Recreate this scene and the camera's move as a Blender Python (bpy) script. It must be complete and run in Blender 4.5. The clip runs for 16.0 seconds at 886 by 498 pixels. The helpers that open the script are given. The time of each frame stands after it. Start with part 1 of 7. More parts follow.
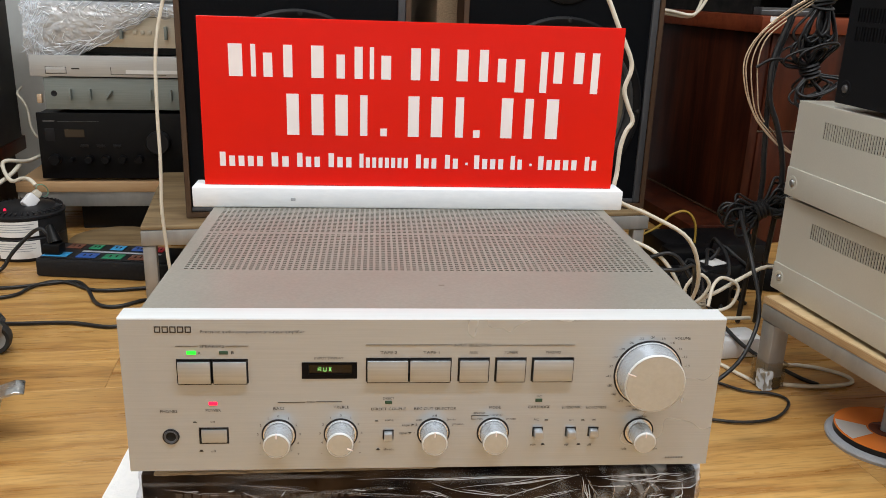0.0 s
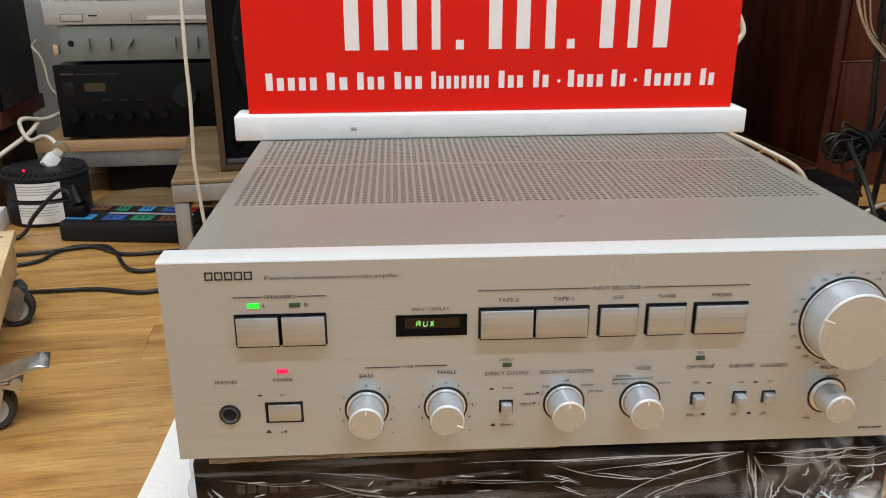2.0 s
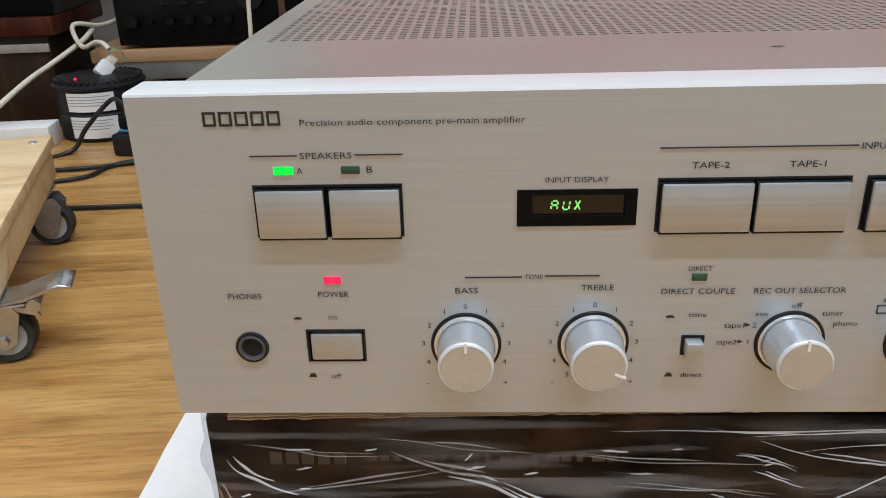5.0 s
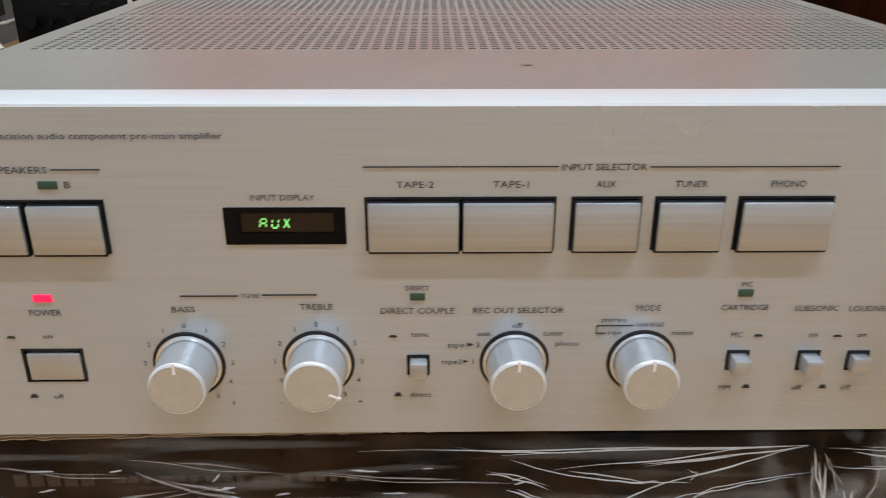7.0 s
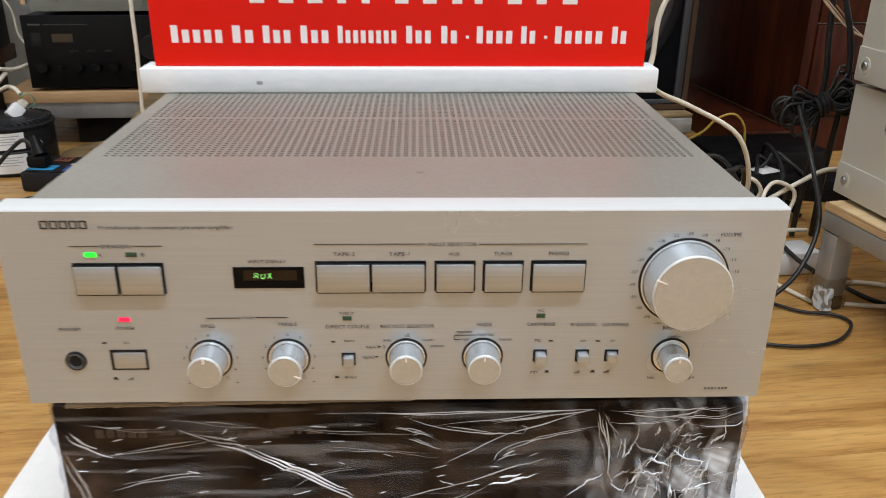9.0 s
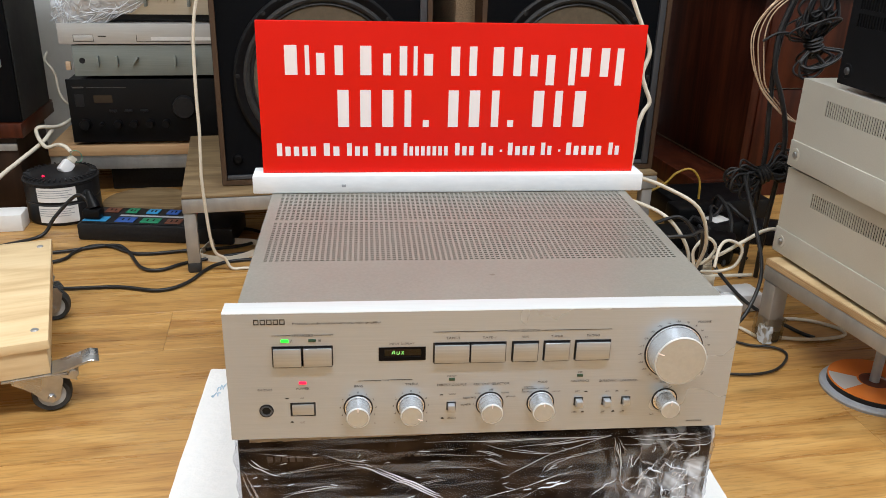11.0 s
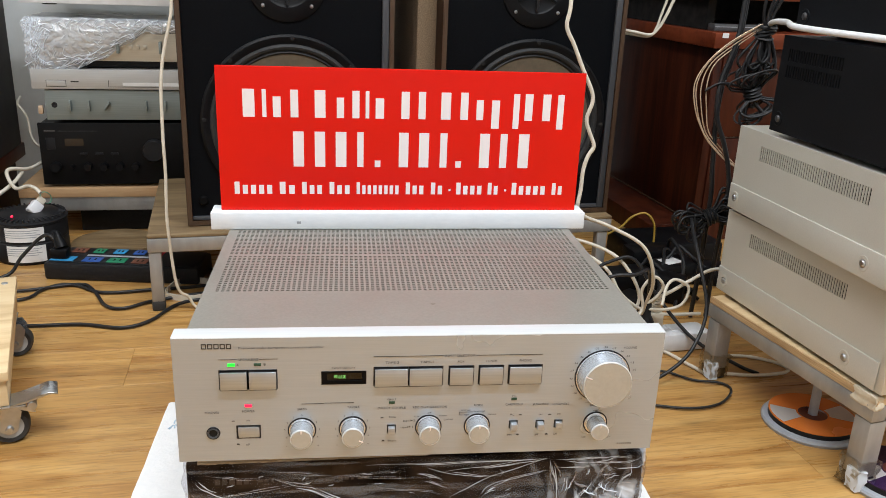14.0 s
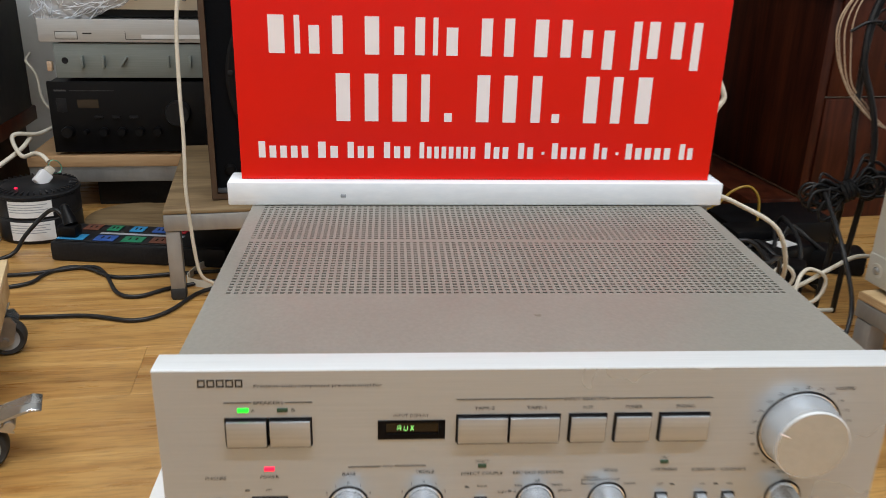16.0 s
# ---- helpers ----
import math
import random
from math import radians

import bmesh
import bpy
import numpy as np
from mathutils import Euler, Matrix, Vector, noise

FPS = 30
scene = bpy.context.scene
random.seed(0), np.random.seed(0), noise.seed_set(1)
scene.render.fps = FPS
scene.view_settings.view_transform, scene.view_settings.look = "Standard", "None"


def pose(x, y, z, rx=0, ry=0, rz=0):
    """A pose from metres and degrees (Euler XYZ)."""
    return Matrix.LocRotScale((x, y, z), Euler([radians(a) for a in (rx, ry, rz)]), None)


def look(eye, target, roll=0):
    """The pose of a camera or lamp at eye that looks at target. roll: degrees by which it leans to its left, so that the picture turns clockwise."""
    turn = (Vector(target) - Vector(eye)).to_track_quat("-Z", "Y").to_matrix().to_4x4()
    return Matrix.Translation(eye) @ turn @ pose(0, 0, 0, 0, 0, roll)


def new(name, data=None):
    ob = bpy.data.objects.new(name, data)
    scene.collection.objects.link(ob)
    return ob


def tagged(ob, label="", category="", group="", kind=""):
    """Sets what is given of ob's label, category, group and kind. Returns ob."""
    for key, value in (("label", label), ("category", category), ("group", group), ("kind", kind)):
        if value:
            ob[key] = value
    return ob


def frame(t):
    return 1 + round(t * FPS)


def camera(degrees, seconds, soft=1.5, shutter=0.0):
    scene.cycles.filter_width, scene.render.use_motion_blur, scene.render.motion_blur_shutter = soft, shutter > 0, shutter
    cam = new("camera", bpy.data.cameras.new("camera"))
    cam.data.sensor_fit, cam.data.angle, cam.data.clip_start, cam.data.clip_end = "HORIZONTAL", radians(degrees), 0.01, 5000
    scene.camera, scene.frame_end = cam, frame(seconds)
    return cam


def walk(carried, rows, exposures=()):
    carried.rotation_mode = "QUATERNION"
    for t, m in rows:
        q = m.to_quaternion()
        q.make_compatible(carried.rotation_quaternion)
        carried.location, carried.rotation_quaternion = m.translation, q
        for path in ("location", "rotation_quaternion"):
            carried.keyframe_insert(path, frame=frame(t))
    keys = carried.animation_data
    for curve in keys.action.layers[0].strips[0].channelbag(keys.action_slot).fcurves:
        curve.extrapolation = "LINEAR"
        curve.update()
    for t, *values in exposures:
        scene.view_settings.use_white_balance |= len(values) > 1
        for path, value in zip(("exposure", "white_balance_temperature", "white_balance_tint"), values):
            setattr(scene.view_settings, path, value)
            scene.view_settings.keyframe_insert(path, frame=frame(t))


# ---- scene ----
cam = camera(56.7, 16.0, 0.8, 0.3)
PATH = [
    (0, (-0.03, -0.538, 0.502), (0.135, 1.36, -0.108), 2.0),
    (0.5, (-0.031, -0.537, 0.503), (0.133, 1.358, -0.114), 1.6),
    (1, (-0.033, -0.534, 0.501), (0.125, 1.359, -0.124), 1.5),
    (1.5, (-0.062, -0.488, 0.472), (0.073, 1.403, -0.165), 0.6),
    (2, (-0.079, -0.411, 0.431), (0.029, 1.466, -0.252), -0.1),
    (2.5, (-0.08, -0.365, 0.405), (0.0, 1.496, -0.322), 0.0),
    (3, (-0.1, -0.282, 0.357), (-0.071, 1.561, -0.42), -0.6),
    (3.2, (-0.105, -0.256, 0.341), (-0.097, 1.581, -0.45), -0.9),
    (5.3, (-0.088, -0.254, 0.332), (-0.186, 1.574, -0.475), -1.7),
    (5.5, (-0.071, -0.251, 0.33), (-0.175, 1.584, -0.46), -1.7),
    (6, (-0.044, -0.241, 0.332), (-0.087, 1.595, -0.459), -0.7),
    (6.5, (-0.035, -0.24, 0.332), (-0.041, 1.593, -0.467), -0.2),
    (7, (-0.014, -0.248, 0.336), (0.011, 1.587, -0.459), 0.1),
    (7.5, (0.023, -0.258, 0.352), (0.1, 1.575, -0.444), 0.6),
    (8, (0.042, -0.287, 0.366), (0.131, 1.551, -0.417), 0.8),
    (8.5, (0.048, -0.34, 0.396), (0.138, 1.498, -0.388), 1.2),
    (9, (0.02, -0.419, 0.43), (0.087, 1.424, -0.345), 0.6),
    (9.5, (-0.012, -0.491, 0.496), (0.048, 1.351, -0.281), 0.4),
    (9.7, (-0.02, -0.519, 0.513), (0.048, 1.332, -0.241), 0.5),
    (11.8, (-0.112, -0.607, 0.607), (0.129, 1.221, -0.167), 2.1),
    (12, (-0.112, -0.609, 0.611), (0.136, 1.218, -0.164), 2.2),
    (12.5, (-0.107, -0.622, 0.611), (0.149, 1.215, -0.137), 2.5),
    (13, (-0.087, -0.642, 0.594), (0.168, 1.216, -0.101), 2.7),
    (13.5, (-0.065, -0.65, 0.585), (0.184, 1.221, -0.077), 2.5),
    (14, (-0.06, -0.649, 0.582), (0.175, 1.227, -0.07), 2.3),
    (14.5, (-0.061, -0.644, 0.576), (0.165, 1.233, -0.077), 2.2),
    (14.8, (-0.071, -0.637, 0.549), (0.118, 1.255, -0.072), 2.5),
    (15, (-0.094, -0.618, 0.546), (0.091, 1.271, -0.085), 3.9),
    (15.2, (-0.092, -0.607, 0.544), (0.055, 1.285, -0.089), 4.0),
    (15.5, (-0.088, -0.56, 0.539), (0.076, 1.318, -0.131), 3.6),
    (16, (-0.076, -0.41, 0.507), (0.059, 1.453, -0.207), 1.6),
]
walk(cam, [(t, look(eye, target, roll)) for t, eye, target, roll in PATH], [(0.0, -0.02, 6400, 10), (1.5, -0.02, 6400, 10), (2.0, -0.12, 6350, 10), (2.5, -0.26, 6330, 10), (3.0, -0.27, 6130, 10), (6.0, -0.18, 5950, 10), (8.0, -0.22, 5950, 10), (9.0, -0.1, 6250, 10), (9.6, 0.0, 6400, 10), (12.0, 0.07, 6200, 10), (15.2, 0.08, 6200, 10), (16.0, -0.2, 6250, 10)])

# ---------- world, lights ----------
world = bpy.data.worlds.new("room_air")
scene.world = world
world.use_nodes = True
world.node_tree.nodes["Background"].inputs[0].default_value = (0.9, 0.95, 1.0, 1)
world.node_tree.nodes["Background"].inputs[1].default_value = 0.05
FLOOR = -0.024
CEIL = 2.55


def tube_lamp(x, y, power, sx, sy, tint):
    data = bpy.data.lights.new("tube_light", "AREA")
    data.shape, data.size, data.size_y, data.energy, data.color = "RECTANGLE", sx, sy, power, tint
    ob = new("tube_light", data)
    ob.matrix_world = pose(x, y, CEIL - 0.065)
    return ob


WARM, COOL = (1.0, 0.965, 0.93), (0.92, 0.965, 1.0)
# the last tube is unseen, added so the film's folds catch highlights
LAMPS = [(-0.40, -0.62, 26.0, 1.2, 0.06, WARM), (0.84, -0.62, 47.0, 1.2, 0.06, COOL), (-0.95, 0.35, 16.5, 1.2, 0.05, COOL), (0.20, -2.2, 9.0, 1.2, 0.05, COOL)]
for lamp in LAMPS:
    tube_lamp(*lamp)


# ---------- materials ----------
def material(name, color, rough=0.5, metal=0.0):
    m = bpy.data.materials.new(name)
    m.use_nodes = True
    b = m.node_tree.nodes["Principled BSDF"]
    b.inputs["Base Color"].default_value = (*color, 1)
    b.inputs["Roughness"].default_value = rough
    b.inputs["Metallic"].default_value = metal
    return m


def node(m, kind, **values):
    n = m.node_tree.nodes.new(kind)
    for k, v in values.items():
        n.inputs[k].default_value = v
    return n


def link(m, a, b):
    m.node_tree.links.new(a, b)


def surface(name, c1, c2, rough=0.5, metal=0.0, scale=(40, 40, 40), bump=0.1, spread=0.1, detail=5.0, stain=0.0, stain_scale=6.0, distance=0.0006):
    """A surface with grain (stretched by scale), a second, larger unevenness, uneven gloss and fine relief."""
    m = material(name, c1, rough, metal)
    b = m.node_tree.nodes["Principled BSDF"]
    co = node(m, "ShaderNodeTexCoord")
    mp = node(m, "ShaderNodeMapping", Scale=scale)
    link(m, co.outputs["Object"], mp.inputs[0])
    fine = node(m, "ShaderNodeTexNoise", Scale=1.0, Detail=detail, Roughness=0.6)
    link(m, mp.outputs[0], fine.inputs["Vector"])
    big = node(m, "ShaderNodeTexNoise", Scale=stain_scale, Detail=4.0)
    link(m, co.outputs["Object"], big.inputs["Vector"])
    ramp = node(m, "ShaderNodeValToRGB")
    ramp.color_ramp.elements[0].position, ramp.color_ramp.elements[1].position = 0.3, 0.7
    ramp.color_ramp.elements[0].color, ramp.color_ramp.elements[1].color = (*c1, 1), (*c2, 1)
    link(m, fine.outputs["Fac"], ramp.inputs[0])
    mix = node(m, "ShaderNodeMix")
    mix.data_type, mix.blend_type = "RGBA", "MULTIPLY"
    mix.inputs[0].default_value = stain
    link(m, ramp.outputs[0], mix.inputs[6])
    grey = node(m, "ShaderNodeValToRGB")
    grey.color_ramp.elements[0].position, grey.color_ramp.elements[1].position = 0.35, 0.65
    grey.color_ramp.elements[0].color = (0.35, 0.33, 0.3, 1)
    link(m, big.outputs["Fac"], grey.inputs[0])
    link(m, grey.outputs[0], mix.inputs[7])
    link(m, mix.outputs[2], b.inputs["Base Color"])
    rr = node(m, "ShaderNodeMapRange", **{"To Min": max(0.03, rough - spread), "To Max": min(1.0, rough + spread)})
    link(m, big.outputs["Fac"], rr.inputs[0])
    link(m, rr.outputs[0], b.inputs["Roughness"])
    bp = node(m, "ShaderNodeBump", Strength=bump, Distance=distance)
    link(m, fine.outputs["Fac"], bp.inputs["Height"])
    link(m, bp.outputs[0], b.inputs["Normal"])
    return m


def wood(name, c1, c2, c3, rough=0.4, stretch=(3, 40, 40), offset=True, ring=6.0, knots=0.0):
    """Wood grain along x, shifted from piece to piece."""
    m = material(name, c1, rough)
    b = m.node_tree.nodes["Principled BSDF"]
    co = node(m, "ShaderNodeTexCoord")
    info = node(m, "ShaderNodeObjectInfo")
    sh = node(m, "ShaderNodeVectorMath")
    sh.operation = "MULTIPLY_ADD"
    comb = node(m, "ShaderNodeCombineXYZ")
    for i in range(3):
        link(m, info.outputs["Random"], comb.inputs[i])
    link(m, comb.outputs[0], sh.inputs[0])
    sh.inputs[1].default_value = (7.0, 5.0, 3.0) if offset else (0, 0, 0)
    link(m, co.outputs["Object"], sh.inputs[2])
    mp = node(m, "ShaderNodeMapping", Scale=stretch)
    link(m, sh.outputs[0], mp.inputs[0])
    n1 = node(m, "ShaderNodeTexNoise", Scale=1.0, Detail=6.0, Roughness=0.65, Distortion=0.4)
    link(m, mp.outputs[0], n1.inputs["Vector"])
    mp2 = node(m, "ShaderNodeMapping", Scale=(stretch[0] * 0.35, stretch[1] * 0.3, stretch[2] * 0.3))
    link(m, sh.outputs[0], mp2.inputs[0])
    n2 = node(m, "ShaderNodeTexNoise", Scale=1.0, Detail=3.0, Distortion=1.2)
    link(m, mp2.outputs[0], n2.inputs["Vector"])
    mul = node(m, "ShaderNodeMath")
    mul.operation = "MULTIPLY"
    mul.inputs[1].default_value = ring
    link(m, n2.outputs["Fac"], mul.inputs[0])
    frac = node(m, "ShaderNodeMath")
    frac.operation = "PINGPONG"
    frac.inputs[1].default_value = 0.5
    link(m, mul.outputs[0], frac.inputs[0])
    add = node(m, "ShaderNodeMath")
    add.operation = "MULTIPLY_ADD"
    add.inputs[1].default_value = 0.45
    link(m, frac.outputs[0], add.inputs[0])
    half = node(m, "ShaderNodeMath")
    half.operation = "MULTIPLY"
    half.inputs[1].default_value = 0.75
    link(m, n1.outputs["Fac"], half.inputs[0])
    link(m, half.outputs[0], add.inputs[2])
    mp3 = node(m, "ShaderNodeMapping", Scale=(stretch[0] * 3.0, stretch[1] * 6.0, stretch[2] * 6.0))
    link(m, sh.outputs[0], mp3.inputs[0])
    n3 = node(m, "ShaderNodeTexNoise", Scale=1.0, Detail=2.0)
    link(m, mp3.outputs[0], n3.inputs["Vector"])
    pores = node(m, "ShaderNodeMath")
    pores.operation = "MULTIPLY_ADD"
    pores.inputs[1].default_value = 0.30
    link(m, n3.outputs["Fac"], pores.inputs[0])
    link(m, add.outputs[0], pores.inputs[2])
    shift = node(m, "ShaderNodeMath")
    shift.operation = "SUBTRACT"
    shift.inputs[1].default_value = 0.15
    link(m, pores.outputs[0], shift.inputs[0])
    ramp = node(m, "ShaderNodeValToRGB")
    e = ramp.color_ramp.elements
    e[0].position, e[0].color = 0.3, (*c1, 1)
    e[1].position, e[1].color = 0.72, (*c3, 1)
    mid = e.new(0.5)
    mid.color = (*c2, 1)
    link(m, shift.outputs[0], ramp.inputs[0])
    hsv = node(m, "ShaderNodeHueSaturation")
    vr = node(m, "ShaderNodeMapRange", **{"To Min": 0.93, "To Max": 1.06})
    link(m, info.outputs["Random"], vr.inputs[0])
    link(m, vr.outputs[0], hsv.inputs["Value"])
    link(m, ramp.outputs[0], hsv.inputs["Color"])
    if knots:
        mp4 = node(m, "ShaderNodeMapping", Scale=(3.4, 11.0, 11.0))
        link(m, sh.outputs[0], mp4.inputs[0])
        warp = node(m, "ShaderNodeMix")
        warp.data_type = "RGBA"
        warp.inputs[0].default_value = 0.10
        link(m, mp4.outputs[0], warp.inputs[6])
        link(m, n1.outputs["Color"], warp.inputs[7])
        cell = node(m, "ShaderNodeTexVoronoi", Scale=1.0)
        cell.voronoi_dimensions = "2D"
        link(m, warp.outputs[2], cell.inputs["Vector"])
        near = node(m, "ShaderNodeMapRange", **{"From Min": 0.0, "From Max": 0.12, "To Min": 1.0 - knots, "To Max": 1.0})
        link(m, cell.outputs["Distance"], near.inputs[0])
        dark = node(m, "ShaderNodeMix")
        dark.data_type, dark.blend_type = "RGBA", "MULTIPLY"
        dark.inputs[0].default_value = 1.0
        link(m, hsv.outputs[0], dark.inputs[6])
        link(m, near.outputs[0], dark.inputs[7])
        # short dark pores along the grain
        mp5 = node(m, "ShaderNodeMapping", Scale=(30.0, 300.0, 300.0))
        link(m, sh.outputs[0], mp5.inputs[0])
        n5 = node(m, "ShaderNodeTexNoise", Scale=1.0, Detail=2.0, Roughness=0.55)
        link(m, mp5.outputs[0], n5.inputs["Vector"])
        dash = node(m, "ShaderNodeMapRange", **{"From Min": 0.50, "From Max": 0.66, "To Min": 1.03, "To Max": 0.80})
        link(m, n5.outputs["Fac"], dash.inputs[0])
        pored = node(m, "ShaderNodeMix")
        pored.data_type, pored.blend_type = "RGBA", "MULTIPLY"
        pored.inputs[0].default_value = 1.0
        link(m, dark.outputs[2], pored.inputs[6])
        link(m, dash.outputs[0], pored.inputs[7])
        link(m, pored.outputs[2], b.inputs["Base Color"])
    else:
        link(m, hsv.outputs[0], b.inputs["Base Color"])
    rr = node(m, "ShaderNodeMapRange", **{"To Min": rough - 0.08, "To Max": rough + 0.12})
    link(m, n1.outputs["Fac"], rr.inputs[0])
    link(m, rr.outputs[0], b.inputs["Roughness"])
    bp = node(m, "ShaderNodeBump", Strength=0.12, Distance=0.0008)
    link(m, n1.outputs["Fac"], bp.inputs["Height"])
    link(m, bp.outputs[0], b.inputs["Normal"])
    return m


def film(name, tint, gloss, rough, wrinkle=0.0, milk=0.0, haze=0.0):
    """Clear film: see-through with a thin gloss, or taut with sheen and haze painted on as streaks; its creases are in
    the mesh.
    """
    m = bpy.data.materials.new(name)
    m.use_nodes = True
    t = m.node_tree
    t.nodes.remove(t.nodes["Principled BSDF"])
    out = t.nodes["Material Output"]
    clear = node(m, "ShaderNodeBsdfTransparent", Color=(*tint, 1))
    shine = node(m, "ShaderNodeBsdfGlossy", Roughness=rough, Color=(1, 1, 1, 1))
    mix = node(m, "ShaderNodeMixShader")
    lw = node(m, "ShaderNodeFresnel", IOR=1.3)
    mr = node(m, "ShaderNodeMapRange", **{"To Min": gloss, "To Max": gloss + 0.5})
    link(m, lw.outputs[0], mr.inputs[0])
    link(m, mr.outputs[0], mix.inputs[0])
    if wrinkle:
        co = node(m, "ShaderNodeTexCoord")
        n = node(m, "ShaderNodeTexNoise", Scale=wrinkle, Detail=2.0)
        link(m, co.outputs["Object"], n.inputs["Vector"])
        bp = node(m, "ShaderNodeBump", Strength=0.3, Distance=0.01)
        link(m, n.outputs["Fac"], bp.inputs["Height"])
        link(m, bp.outputs[0], shine.inputs["Normal"])
    link(m, clear.outputs[0], mix.inputs[1])
    link(m, shine.outputs[0], mix.inputs[2])
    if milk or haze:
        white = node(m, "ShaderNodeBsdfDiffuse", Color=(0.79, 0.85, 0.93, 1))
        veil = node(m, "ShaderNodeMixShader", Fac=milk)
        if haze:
            # sheen and haze painted as streaks: faint where taut, whiter, tangled towards gathered end
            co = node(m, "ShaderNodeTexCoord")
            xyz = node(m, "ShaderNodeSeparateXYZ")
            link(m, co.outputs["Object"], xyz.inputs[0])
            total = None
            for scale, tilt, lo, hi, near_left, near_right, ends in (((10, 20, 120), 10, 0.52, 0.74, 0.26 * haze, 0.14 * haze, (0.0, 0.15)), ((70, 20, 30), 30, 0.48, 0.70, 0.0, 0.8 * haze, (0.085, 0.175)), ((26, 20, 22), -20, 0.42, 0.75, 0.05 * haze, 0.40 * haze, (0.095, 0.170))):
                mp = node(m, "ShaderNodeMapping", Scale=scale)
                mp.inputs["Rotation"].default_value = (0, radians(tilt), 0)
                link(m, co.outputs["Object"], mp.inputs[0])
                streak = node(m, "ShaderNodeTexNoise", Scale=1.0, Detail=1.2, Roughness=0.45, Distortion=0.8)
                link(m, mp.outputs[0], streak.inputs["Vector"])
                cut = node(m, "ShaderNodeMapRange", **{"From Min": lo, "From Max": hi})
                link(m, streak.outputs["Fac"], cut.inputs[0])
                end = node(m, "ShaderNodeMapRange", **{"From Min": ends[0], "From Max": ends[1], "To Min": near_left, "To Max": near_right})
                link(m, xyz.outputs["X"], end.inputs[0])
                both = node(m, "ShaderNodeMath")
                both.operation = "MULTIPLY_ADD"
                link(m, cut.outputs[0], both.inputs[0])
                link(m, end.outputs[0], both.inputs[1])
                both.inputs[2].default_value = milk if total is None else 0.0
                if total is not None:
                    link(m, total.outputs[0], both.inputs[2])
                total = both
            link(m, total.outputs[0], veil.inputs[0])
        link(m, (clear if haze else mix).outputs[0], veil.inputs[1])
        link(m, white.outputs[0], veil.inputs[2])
        link(m, veil.outputs[0], out.inputs[0])
    else:
        link(m, mix.outputs[0], out.inputs[0])
    return m


def glow(name, color, strength):
    m = material(name, color, 0.3)
    b = m.node_tree.nodes["Principled BSDF"]
    b.inputs["Emission Color"].default_value = (*color, 1)
    b.inputs["Emission Strength"].default_value = strength
    return m


M_ALU = surface("brushed_aluminium", (0.465, 0.51, 0.558), (0.513, 0.558, 0.606), 0.27, 0.5, (14, 1100, 1100), 0.035, 0.04, 4, 0.0, 5, 0.0002)
M_ALU.node_tree.nodes["Principled BSDF"].inputs["Anisotropic"].default_value = 0.4
M_EDGE = surface("satin_aluminium_edge", (0.60, 0.625, 0.64), (0.66, 0.685, 0.70), 0.4, 0.3, (14, 900, 900), 0.03, 0.04, 4, 0.0, 5, 0.0002)
M_KNOB = surface("turned_aluminium", (0.74, 0.785, 0.835), (0.80, 0.845, 0.895), 0.21, 0.8, (300, 20, 300), 0.04, 0.03, 3, 0, 5, 0.0002)
M_COVER = surface("silver_painted_steel", (0.262, 0.252, 0.221), (0.297, 0.286, 0.252), 0.44, 0.3, (400, 400, 400), 0.06, 0.05, 3, 0.12, 9, 0.0002)
M_BLACK = surface("black_plastic", (0.012, 0.012, 0.013), (0.02, 0.02, 0.022), 0.4, 0, (200, 200, 200), 0.1, 0.1)
M_KNOBFACE = surface("spun_aluminium_face", (0.54, 0.60, 0.665), (0.60, 0.66, 0.725), 0.27, 0.68, (300, 20, 300), 0.04, 0.03, 3, 0, 5, 0.0002)
M_INK = material("dark_grey_ink", (0.014, 0.013, 0.012), 0.6)
# near-black, mostly for hollows whose shade is put into the colour
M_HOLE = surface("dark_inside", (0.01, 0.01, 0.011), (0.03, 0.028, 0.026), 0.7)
M_GREEN_ON = glow("green_lamp_lit", (0.02, 0.9, 0.03), 1.3)
M_RED_ON = glow("red_lamp_lit", (1.0, 0.008, 0.06), 1.2)
M_LED_OFF = material("green_lamp_off", (0.03, 0.07, 0.045), 0.25)
M_DIGIT = glow("display_segment_lit", (0.35, 1.0, 0.26), 0.32)
M_BUTTON = surface("brushed_button_face", (0.42, 0.455, 0.49), (0.53, 0.565, 0.60), 0.36, 0.7, (6, 300, 420), 0.10, 0.06, 5, 0.0, 5, 0.0002)
M_SCREEN = material("smoked_display_window", (0.005, 0.003, 0.003), 0.12)
M_RED = surface("red_acrylic", (0.70, 0.0075, 0.0022), (0.74, 0.0085, 0.0026), 0.2, 0, (8, 8, 8), 0.0, 0.05)
M_RED.node_tree.nodes["Principled BSDF"].inputs["Specular IOR Level"].default_value = 0.3
M_WHITE_INK = surface("white_vinyl", (0.84, 0.77, 0.77), (0.87, 0.80, 0.80), 0.4, 0, (30, 30, 30), 0.02)
M_BEZEL = surface("black_bezel", (0.003, 0.003, 0.003), (0.006, 0.005, 0.005), 0.5)
M_BOARD = surface("white_painted_board", (0.75, 0.79, 0.84), (0.82, 0.85, 0.89), 0.5, 0, (60, 200, 200), 0.25, 0.1, 5, 0.08)
M_FOAM = surface("white_polystyrene", (0.87, 0.88, 0.89), (0.92, 0.92, 0.92), 0.75, 0, (160, 160, 160), 0.5, 0.05, 4, 0.06, 12, 0.002)
M_CARD = surface("brown_cardboard", (0.42, 0.31, 0.19), (0.58, 0.46, 0.32), 0.8, 0, (30, 300, 300), 0.3)
